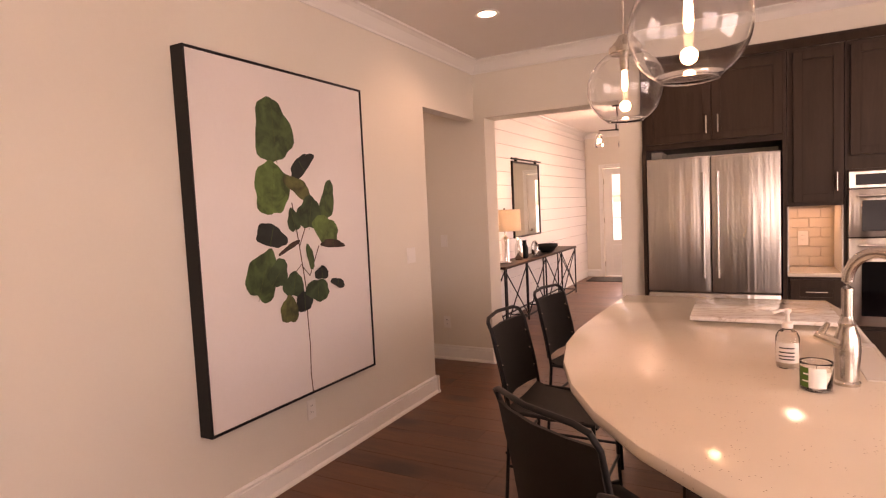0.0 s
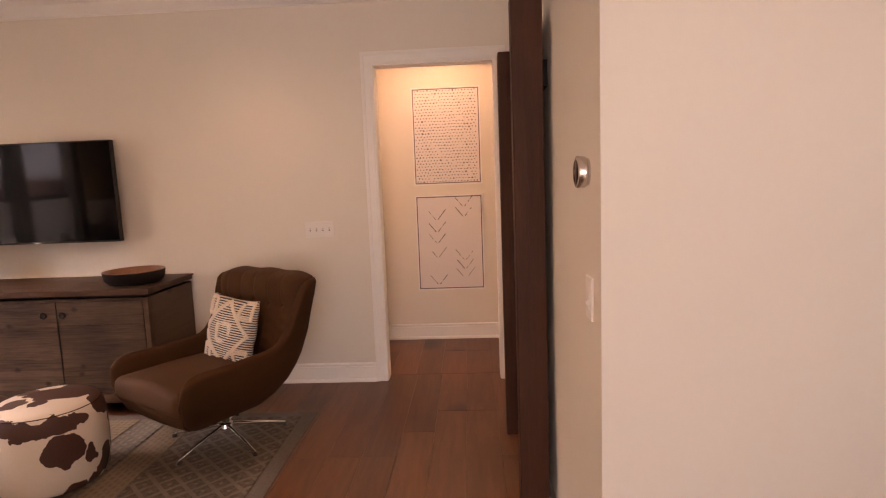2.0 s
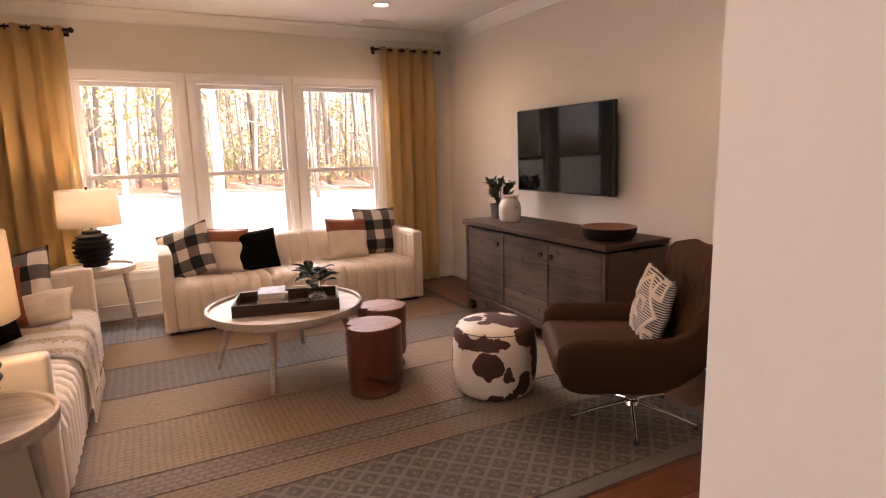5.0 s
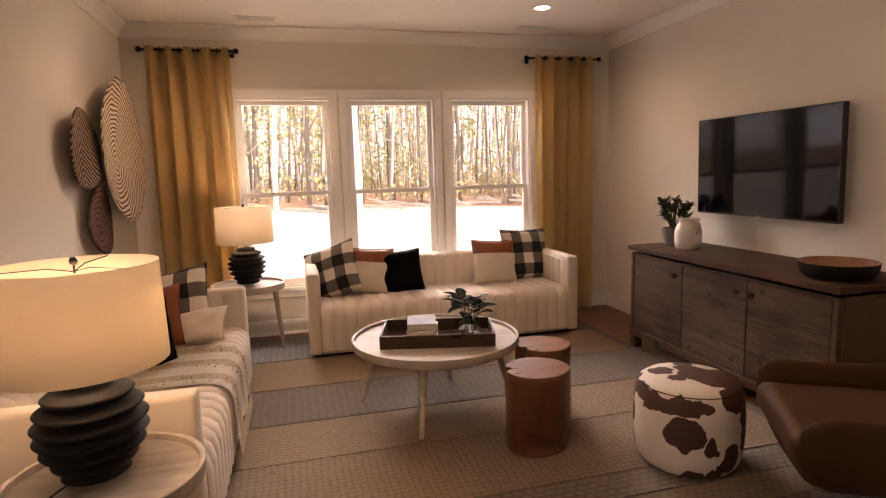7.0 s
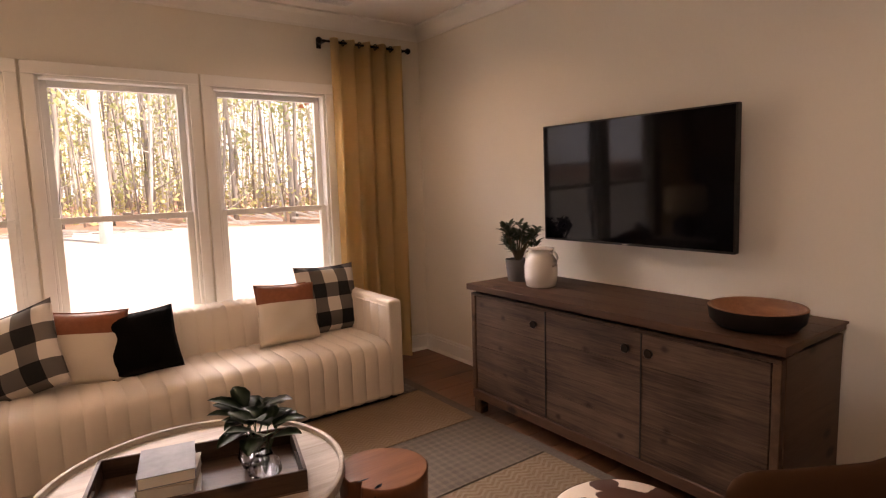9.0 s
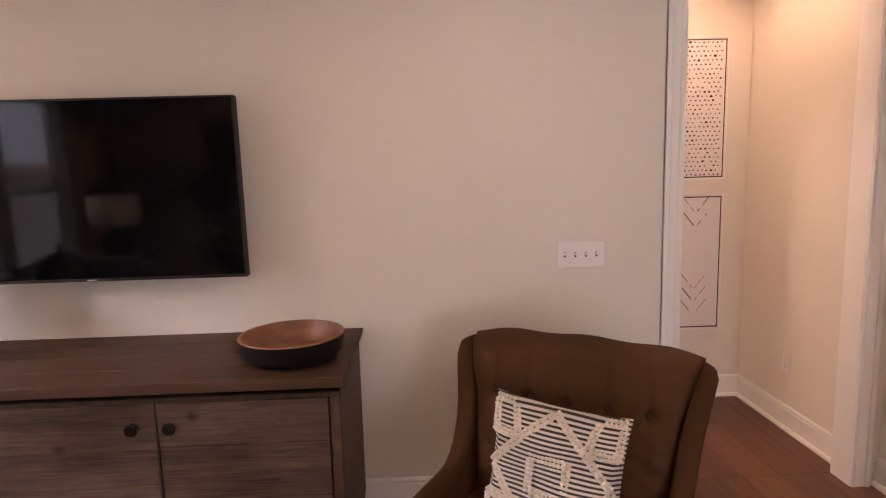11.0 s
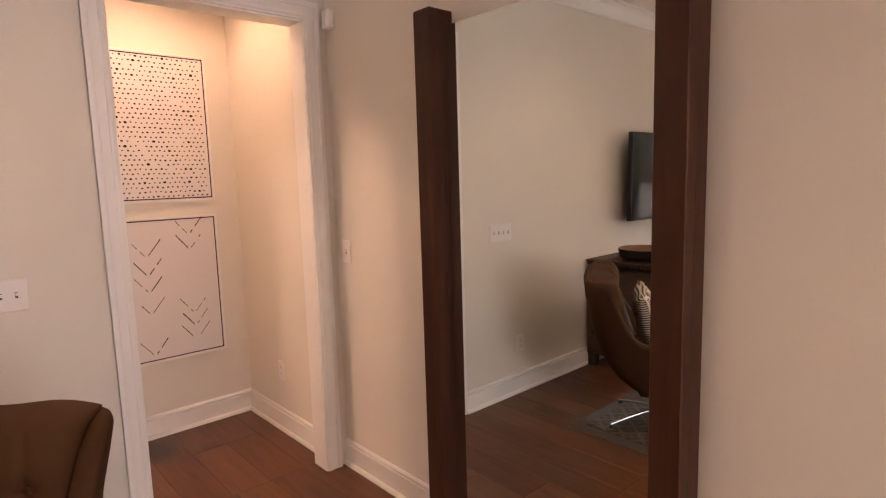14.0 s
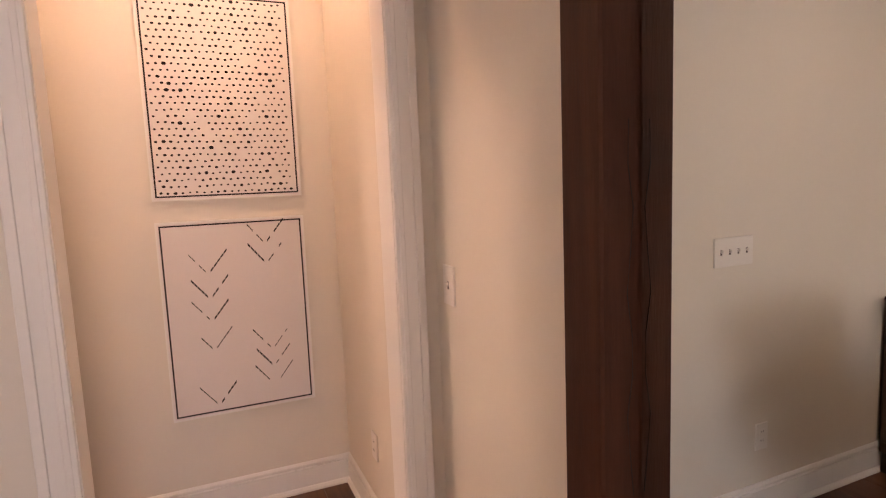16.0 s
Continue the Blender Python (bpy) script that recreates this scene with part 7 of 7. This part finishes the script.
pendant(-0.268, 1.66, 1.88, 0.138, "clear glass globe pendant lamp, lit, open at the bottom", 1)
pendant(-0.553, 2.42, 1.90, 0.138, "clear glass globe pendant lamp, lit, over the island", 2)

# ---- foyer ----
bm = None
shp = plain("white_shiplap_paint", (0.80, 0.77, 0.73), 0.5, big=0.02)
z, i = 0.145, 0
while z < H - 0.12:
    o = part("shiplap_board", boxes((FX0 + 0.0005, FX0 + 0.014, YN + 0.252, FY - 0.001, z, z + 0.172), bevel=0.0015), shp, wall_foyer)
    z += 0.178
# grey sheet behind the boards: the shade in their gaps, put in as colour
gp = part("shiplap_gap", boxes((FX0 + 0.0002, FX0 + 0.004, YN + 0.252, FY - 0.001, 0.143, H - 0.11)), plain("gap_shade_grey", (0.35, 0.33, 0.31), 0.8), wall_foyer)

cs = thing("console_table", "long iron-framed console table with X braces and dark wood top", "console table", pose(-2.79, 0, 0))
CY0, CY1, cw, ch = 6.28, 9.36, 0.17, 0.765
part("tabletop", boxes((-cw, cw - 0.01, CY0, CY1, ch - 0.03, ch), bevel=0.004), M["reclaimed"], cs)
nb = 4
for i in range(nb + 1):
    y = CY0 + 0.02 + (CY1 - CY0 - 0.04) * i / nb
    for x in (-cw + 0.02, cw - 0.03):
        part("leg", boxes((x - 0.009, x + 0.009, y - 0.009, y + 0.009, 0, ch - 0.03)), M["black"], cs)
    part("cross_bar", boxes((-cw + 0.029, cw - 0.039, y - 0.007, y + 0.007, 0.05, 0.064)), M["black"], cs)
    if i < nb:
        y2 = CY0 + 0.02 + (CY1 - CY0 - 0.04) * (i + 1) / nb
        for a, b in ((0.06, ch - 0.04), (ch - 0.04, 0.06)):
            bm = bmesh.new()
            tube(bm, [(cw - 0.03, y, a), (cw - 0.03, y2, b)], 0.008, 6)
            part("brace", bm, M["black"], cs)
        for x in (-cw + 0.02, cw - 0.03):
            part("rail", boxes((x - 0.008, x + 0.008, y + 0.009, y2 - 0.009, 0.048, 0.064)), M["black"], cs)
for s in (0, 1):
    y = (CY0 + 0.02, CY1 - 0.02)[s]
    for a, b in ((0.06, ch - 0.04), (ch - 0.04, 0.06)):
        bm = bmesh.new()
        tube(bm, [(-cw + 0.02, y, a), (cw - 0.03, y, b)], 0.007, 6)
        part("brace", bm, M["black"], cs)

fl = thing("table_lamp", "lit table lamp, tall chrome body and white drum shade", "lamp", pose(-2.80, 6.72, ch))
bm = bmesh.new()
lathe(bm, [(0.075, 0), (0.075, 0.015), (0.05, 0.022), (0.046, 0.04), (0.05, 0.30), (0.02, 0.34), (0.012, 0.35), (0.012, 0.42)], 28)
part("base", bm, M["chrome"], fl, smooth=True)
bm = bmesh.new()
bmesh.ops.create_uvsphere(bm, u_segments=12, v_segments=8, radius=0.03, matrix=Matrix.Translation((0, 0, 0.50)))
part("bulb", bm, M["bulb"], fl, smooth="all")
drum_shade(fl, 0.20, 0.40, 0.66)
lamp("foyer_lamp_light", "POINT", LAMP_W * 1.2, SOFTWARM, pose(-2.80, 6.72, ch + 0.55), radius=0.03)
for i, (y, r, h_, mt, lb) in enumerate(((7.12, 0.055, 0.30, "chrome", "tall polished silver vase on the console"), (7.34, 0.05, 0.24, "ceramic_black", "black ridged bottle vase on the console"))):
    v = thing("vase", lb, "vase", pose(-2.78, y, ch))
    bm = bmesh.new()
    lathe(bm, [(r * 0.8, 0), (r, 0.02), (r * 0.95, h_ * 0.6), (r * 0.5, h_ * 0.85), (r * 0.6, h_), (r * 0.4, h_)], 24)
    part("body", bm, M[mt], v, smooth="all")
v = thing("decorative_object", "looped silver ornament on the console", "ornament", pose(-2.77, 7.72, ch))
bm = bmesh.new()
tube(bm, [(0, 0.10 * math.cos(a), 0.105 + 0.09 * math.sin(a)) for a in [2 * math.pi * i / 20 for i in range(20)]], 0.018, 8, closed=True)
part("loop", bm, M["chrome"], v, smooth="all")
part("foot", boxes((-0.04, 0.04, -0.05, 0.05, 0, 0.012), bevel=0.002), M["chrome"], v)
v = thing("black_bowl", "large black bowl on the console", "bowl", pose(-2.77, 8.25, ch))
bm = bmesh.new()
lathe(bm, [(0.06, 0), (0.09, 0.01), (0.16, 0.09), (0.165, 0.12), (0.155, 0.118), (0.13, 0.07), (0.01, 0.03)], 36)
part("body", bm, M["ceramic_black"], v, smooth="all")
fm = thing("wall_mirror", "rectangular wall mirror hung from a dark metal bar", "mirror", pose(FX0 + 0.014, 7.98, 1.55))
part("glass", boxes((0.012, 0.016, -0.53, 0.53, -0.50, 0.50)), M["mirror"], fm)
for b in ((0.0, 0.026, -0.555, -0.53, -0.525, 0.525), (0.0, 0.026, 0.53, 0.555, -0.525, 0.525), (0.0, 0.026, -0.53, 0.53, 0.50, 0.525), (0.0, 0.026, -0.53, 0.53, -0.525, -0.50), (0.001, 0.012, -0.53, 0.53, -0.50, 0.50)):
    part("frame_bar", boxes(b), M["rod"], fm)
bm = bmesh.new()
tube(bm, [(0.03, -0.60, 0.555), (0.03, 0.60, 0.555)], 0.012, 10)
part("hanging_bar", bm, M["rod"], fm, smooth=True)
for y in (-0.4, 0.4):
    part("strap", boxes((0.0, 0.032, y - 0.02, y + 0.02, 0.52, 0.575), bevel=0.003), M["rod"], fm)

# front door
fd = thing("front_door", "white front door with a tall glass pane, closed", "door", pose(DX0, FY + 0.03, 0))
W_ = DX1 - DX0
g0, g1, q0, q1 = 0.17, W_ - 0.17, 0.72, 1.97
part("leaf", boxes((0.004, g0, 0, 0.045, 0.01, 2.09), (g1, W_ - 0.004, 0, 0.045, 0.01, 2.09), (g0, g1, 0, 0.045, q1, 2.09), (g0, g1, 0, 0.045, 0.01, q0)), M["trim"], fd)
for b in ((g0, g1, -0.008, 0, q1, q1 + 0.03), (g0, g1, -0.008, 0, q0 - 0.03, q0), (g0 - 0.03, g0, -0.008, 0, q0 - 0.03, q1 + 0.03), (g1, g1 + 0.03, -0.008, 0, q0 - 0.03, q1 + 0.03)):
    part("glass_moulding", boxes(b, bevel=0.003), M["trim"], fd)
gl = part("pane", boxes((g0, g1, 0.018, 0.024, q0, q1)), M["pane"], fd)
gl.visible_shadow = False
for z in (1.14, 1.56):
    part("muntin", boxes((g0, g1, 0.010, 0.032, z - 0.008, z + 0.008)), M["trim"], fd)
for z0, z1 in ((0.14, 0.34), (0.42, 0.62)):
    part("panel", boxes((g0 - 0.02, g1 + 0.02, -0.007, 0, z0, z1), bevel=0.005), M["trim"], fd)
for z in (0.25, 1.1, 1.85):
    part("hinge", boxes((-0.004, 0.012, -0.009, 0.0, z - 0.05, z + 0.05)), M["nickel"], fd)
bm = bmesh.new()
lathe(bm, [(0.028, 0), (0.028, 0.006), (0.012, 0.012), (0.012, 0.04), (0.027, 0.05), (0.024, 0.072), (0.002, 0.076)], 20)
bmesh.ops.transform(bm, matrix=Matrix.Translation((W_ - 0.07, 0, 0.95)) @ Euler((radians(90), 0, 0)).to_matrix().to_4x4(), verts=bm.verts)
part("door_knob", bm, M["nickel"], fd, smooth=True)
dm = thing("door_mat", "dark grey rectangular door mat inside the front door", "mat", pose(-2.2, 10.95, 0))
part("mat", boxes((-0.62, 0.42, -0.30, 0.30, 0, 0.012), bevel=0.004), plain("charcoal_mat", (0.045, 0.04, 0.036), 0.95, fine=0.2, fscale=200, bump=0.6, bscale=300, bdist=0.004), dm)

# foyer chandelier
cd = thing("chandelier", "small nickel ceiling chandelier with three lit glass shades", "chandelier", pose(-1.80, 8.6, 0))
bm = bmesh.new()
lathe(bm, [(0.07, H), (0.075, H - 0.02), (0.02, H - 0.03)], 24)
part("canopy", bm, M["rod"], cd, smooth=True)
bm = bmesh.new()
tube(bm, [(0, 0, H - 0.03), (0, 0, 2.47)], 0.010, 10)
part("stem", bm, M["rod"], cd)
for i in range(3):
    a = radians(200 + i * 120)
    c, s = math.cos(a) * 0.24, math.sin(a) * 0.24
    bm = bmesh.new()
    tube(bm, [(0, 0, 2.48), (c, s, 2.48), (c, s, 2.43)], 0.009, 8)
    part("arm", bm, M["rod"], cd)
    bm = bmesh.new()
    lathe(bm, [(0.03, 2.43), (0.045, 2.38), (0.062, 2.30), (0.060, 2.25), (0.058, 2.25), (0.060, 2.30), (0.043, 2.38), (0.028, 2.43)], 24, (c, s))
    part("glass_shade", bm, M["glass"], cd, smooth="all")
    bm = bmesh.new()
    bmesh.ops.create_uvsphere(bm, u_segments=12, v_segments=8, radius=0.032, matrix=Matrix.Translation((c, s, 2.34)))
    part("bulb", bm, M["bulb"], cd, smooth="all")
lamp("chandelier_light", "POINT", 12, SOFTWARM, pose(-1.80, 8.6, 2.2), radius=0.1)

# kitchen window behind the camera
kw = part("window_4", boxes((3.38, 3.4, -0.22, -0.15, 0, 2.32), (3.38, 3.4, 2.05, 2.12, 0, 2.32), (3.38, 3.4, -0.15, 2.05, 2.25, 2.32), (3.38, 3.4, -0.15, 2.05, 0, 0.06), (3.42, 3.47, 0.93, 0.97, 0.06, 2.25), (3.42, 3.47, -0.15, -0.11, 0.06, 2.25), (3.42, 3.47, 2.01, 2.05, 0.06, 2.25)), M["trim"], kind="structure")

# frame of the added, unseen opening round the south fill lamp
part("window_5", boxes((0.73, 0.80, -0.30, -0.28, 0.73, 2.27), (2.60, 2.67, -0.30, -0.28, 0.73, 2.27), (0.80, 2.60, -0.30, -0.28, 2.20, 2.27), (0.80, 2.60, -0.30, -0.26, 0.73, 0.80), (1.68, 1.72, -0.40, -0.36, 0.80, 2.20)), M["trim"], kind="structure")

# bedroom seen past the hall door
bd = thing("bed", "bed with pale cream cover against the bedroom wall", "bed", pose(-6.6, -2.55, 0))
part("frame", boxes((-1.0, 1.0, -0.95, 0.95, 0.05, 0.30), bevel=0.01), M["cabinet"], bd)
part("mattress", boxes((-0.98, 0.98, -0.93, 0.93, 0.30, 0.58), bevel=0.05, seg=3), M["boucle"], bd, smooth=True)
part("headboard", boxes((-1.0, 1.0, -1.03, -0.955, 0.0, 1.25), bevel=0.02), M["boucle"], bd)
for i, x in enumerate((-0.5, 0.5)):
    p_ = part("pillow", pillow_bm(0.7, 0.45, 0.18, 60 + i), M["cream"], bd, smooth="all")
    p_.matrix_basis = pose(x, -0.78, 0.57, -22, 0, 0)
lamp("bedroom_light", "POINT", 40, SOFTWARM, pose(-6.4, -1.8, 2.5), radius=0.15)
bs = thing("dark_wall_art", "dark framed panel high on the bedroom wall", "picture", pose(-6.45, -3.6, 1.95))
part("panel", boxes((-0.5, 0.5, 0.0, 0.03, -0.35, 0.35), bevel=0.004), M["black"], bs)

# ---- outside ----
GR = random.Random(5)
GZ = -0.55


def ground_mat():
    k = Nodes("pale_straw_ground")
    n, f = k.noise(0.12, 5), k.noise(3.0, 4)
    _, y, _ = k.xyz()
    leaf = k.math("LESS_THAN", k.math("ADD", y, k.math("MULTIPLY", n, 6.0)), -28.5)
    pale = k.mix(f, (0.62, 0.57, 0.47), (0.80, 0.76, 0.66))
    litter = k.mix(f, (0.28, 0.15, 0.09), (0.62, 0.42, 0.3))
    k.bump(f, 0.5, 0.05)
    return k.out(k.mix(leaf, pale, litter), 0.95)


bm = bmesh.new()
gx = [-600, -160, -80, -50, -30, -15, 0, 15, 30, 50, 80, 160, 600]
gy = [-600, -200, -110, -80, -60, -45, -35, -30, -24, -15, -9, -4.74]
gv = [[bm.verts.new((x, y, GZ if y > -28 else GZ + 0.35 + 0.5 * math.sin(x * 0.09) + 0.012 * (-28 - max(y, -110)))) for x in gx] for y in gy]
for a, b in zip(gv, gv[1:]):
    for i in range(len(gx) - 1):
        bm.faces.new((a[i], a[i + 1], b[i + 1], b[i]))
for x0, x1, y0, y1 in ((-600, 600, 11.58, 600), (-600, -8.02, -4.74, 11.58), (3.62, 600, -4.74, 11.58)):
    bm.faces.new([bm.verts.new(p) for p in ((x0, y0, GZ), (x1, y0, GZ), (x1, y1, GZ), (x0, y1, GZ))])
bmesh.ops.recalc_face_normals(bm, faces=bm.faces)
part("ground", bm, ground_mat(), kind="structure")


def bark(name, a, b):
    k = Nodes(name)
    n = k.noise(5, 4, (1, 1, 0.25))
    k.bump(n, 0.6, 0.02)
    return k.out(k.mix(n, a, b), 0.95)


BARK = [bark("pale_bark", (0.66, 0.66, 0.62), (0.90, 0.90, 0.86)), bark("grey_bark", (0.26, 0.23, 0.20), (0.56, 0.52, 0.46))]
FOL = [plain("spring_foliage", (0.72, 0.72, 0.36), 0.8, big=0.3, scale=1.2), plain("pine_foliage", (0.50, 0.56, 0.28), 0.8, big=0.3, scale=1.2), plain("russet_foliage", (0.30, 0.12, 0.06), 0.8, big=0.3)]


def trunk_pts(h, rr, lean):
    pts, x, y = [], 0.0, 0.0
    for i in range(7):
        pts.append(Vector((x, y, h * i / 6)))
        x += lean * h / 6 + rr.uniform(-0.12, 0.12)
        y += rr.uniform(-0.12, 0.12)
    return pts


def add_tree(bt, bl, base, r, h, rr, lean, leaves, limbs, low=2):
    pts = [Vector(base) + p for p in trunk_pts(h, rr, lean)]
    tube(bt, pts, r, 7, r * 0.35)
    for _ in range(limbs):
        i = rr.randrange(low, 6)
        s = pts[i] + (pts[i + 1] - pts[i]) * rr.random() if i < 6 else pts[i]
        a, L = rr.uniform(0, 6.28), rr.uniform(0.8, 2.8)
        e = s + Vector((math.cos(a) * L, math.sin(a) * L * 0.6, L * rr.uniform(0.3, 0.9)))
        tube(bt, [s, (s + e) / 2 + Vector((0, 0, -0.1)), e], r * 0.28, 5, r * 0.08)
        for _ in range(leaves):
            c = s + (e - s) * rr.uniform(0.4, 1.1) + Vector((rr.gauss(0, 0.35), rr.gauss(0, 0.35), rr.gauss(0, 0.35)))
            q = rr.uniform(0.07, 0.19)
            d1 = Vector((rr.gauss(0, 1), rr.gauss(0, 1), rr.gauss(0, 1))).normalized() * q
            d2 = d1.orthogonal().normalized() * q * 0.6
            bl.faces.new([bl.verts.new(c + v) for v in (d1, d2, -d1, -d2)])


FORMS = []
for v in range(6):
    rr = random.Random(90 + v)
    t = thing("tree", ["pale leaning bare tree at the edge of the wood", "slim tree with thin yellow-green spring leaves", "dark-barked pine with sparse needles"][v % 3], "tree", pose(0, 0, 0), "trees at the wood's edge")
    bt, bl = bmesh.new(), bmesh.new()
    add_tree(bt, bl, (0, 0, -0.4), (0.26, 0.12, 0.17, 0.16, 0.10, 0.20)[v], 14, rr, (0.22, -0.02, 0.01, -0.05, 0.03, 0.0)[v], (6, 34, 40, 14, 30, 36)[v], 15)
    part("trunk", bt, BARK[(0, 1, 1, 0, 0, 1)[v]], t, smooth="all")
    part("crown", bl, FOL[(0, 0, 1, 0, 2, 1)[v]], t, kind="stuff")
    FORMS.append(t)
spots = [(-4.6, -26.5), (-9.5, -27.5), (2.8, -27), (-0.8, -28.5), (-14.5, -28), (6.5, -29)]
for t, (x, y) in zip(FORMS, spots):
    t.matrix_basis = pose(x, y, GZ, 0, 0, 20 * x)
for i in range(26):
    x, y = GR.uniform(-32, 22), GR.uniform(-37, -29)
    copy_thing(FORMS[GR.randrange(6)], pose(x, y, GZ + 0.2, 0, 0, GR.uniform(0, 360)))
bt, b2, bl, bl2 = bmesh.new(), bmesh.new(), bmesh.new(), bmesh.new()
for i in range(900):
    x, y = GR.uniform(-46, 30), GR.uniform(-85, -33)
    dark = GR.random() < 0.5
    add_tree(b2 if dark else bt, bl2 if dark else bl, (x, y, GZ), GR.uniform(0.04, 0.15), 15, GR, GR.uniform(-0.10, 0.10), 9, 13, 0)
for i in range(2600):
    x, y = GR.uniform(-40, 28), GR.uniform(-48, -29)
    z, q = GZ + 0.5 + abs(GR.gauss(0, 0.7)), GR.uniform(0.06, 0.2)
    d1 = Vector((GR.gauss(0, 1), GR.gauss(0, 1), GR.gauss(0, 0.6))).normalized() * q
    d2 = d1.orthogonal().normalized() * q * 0.6
    bl.faces.new([bl.verts.new(Vector((x, y, z)) + v) for v in (d1, d2, -d1, -d2)])
woods = thing("woods", "sunlit wood of thin pale and dark trunks behind the lawn", "trees", pose(0, 0, 0))
part("pale_trunks", bt, BARK[0], woods, kind="stuff", smooth="all")
part("dark_trunks", b2, BARK[1], woods, kind="stuff", smooth="all")
part("spring_leaves", bl, FOL[0], woods, kind="stuff")
part("pine_needles", bl2, FOL[1], woods, kind="stuff")
bd = bmesh.new()
for i in range(90):
    x, y, L, a = GR.uniform(-30, 20), GR.uniform(-31, -27), GR.uniform(0.6, 2.5), GR.uniform(-0.5, 0.5)
    tube(bd, [(x, y, GZ + 0.35), (x + L * math.cos(a), y + L * math.sin(a) * 0.6, GZ + GR.uniform(0.4, 0.8))], GR.uniform(0.02, 0.07), 5)
br = thing("fallen_branches", "fallen branches and brush along the wood's edge", "branches", pose(0, 0, 0))
part("branches", bd, BARK[1], br, kind="stuff")

bm = bmesh.new()
bm.faces.new([bm.verts.new(v) for v in ((-260, -150, -1), (-260, -150, 90), (260, -150, 90), (260, -150, -1))])
part("backdrop", bm, glow("hazy_bright_sky", (0.80, 0.90, 1.0), 1.9), kind="structure")

# ---- floor boards ----
_rnd = random.Random(7)
_len = [0.9, 1.2, 1.5, 1.8, 2.1]
_mesh = {}


def board_mesh(l, w, mat, t=0.013):
    key = (round(l, 3), round(w, 3), mat.name)
    if key not in _mesh:
        bm = boxes((0.0006, l - 0.0006, 0.0006, w - 0.0006, -t, 0), bevel=0.0012)
        me = bpy.data.meshes.new("board")
        bm.to_mesh(me)
        bm.free()
        me.materials.append(mat)
        _mesh[key] = me
    return _mesh[key]


def lay(x0, x1, y0, y1, w=0.187):
    n = round((y1 - y0) / w)
    w = (y1 - y0) / n
    for r in range(n):
        x = x0
        while x < x1 - 0.02:
            l = _rnd.choice(_len)
            if x == x0:
                l = _rnd.choice([0.4, 0.7, 1.0, 1.3])
            if x1 - x - l < 0.3:
                l = x1 - x
            ob = new("board", board_mesh(l, w, M["plank"]))
            ob.parent = floor
            ob.matrix_basis = Matrix.Translation((x, y0 + r * w, 0))
            x += l


lay(-5.17, XL, YW, 1.05)
lay(-6.15, -5.17, -0.3, 1.05)
lay(XL, 3.4, -0.3, 1.05)
lay(XP, 3.4, 1.05, 5.03)
lay(-4.4, XP, 4.09, 5.03)
lay(FX0, FX1, 5.65, FY)
lay(FX0, -0.9, 5.03, 5.65)
lay(-7.78, -5.17, -3.6, -0.24)
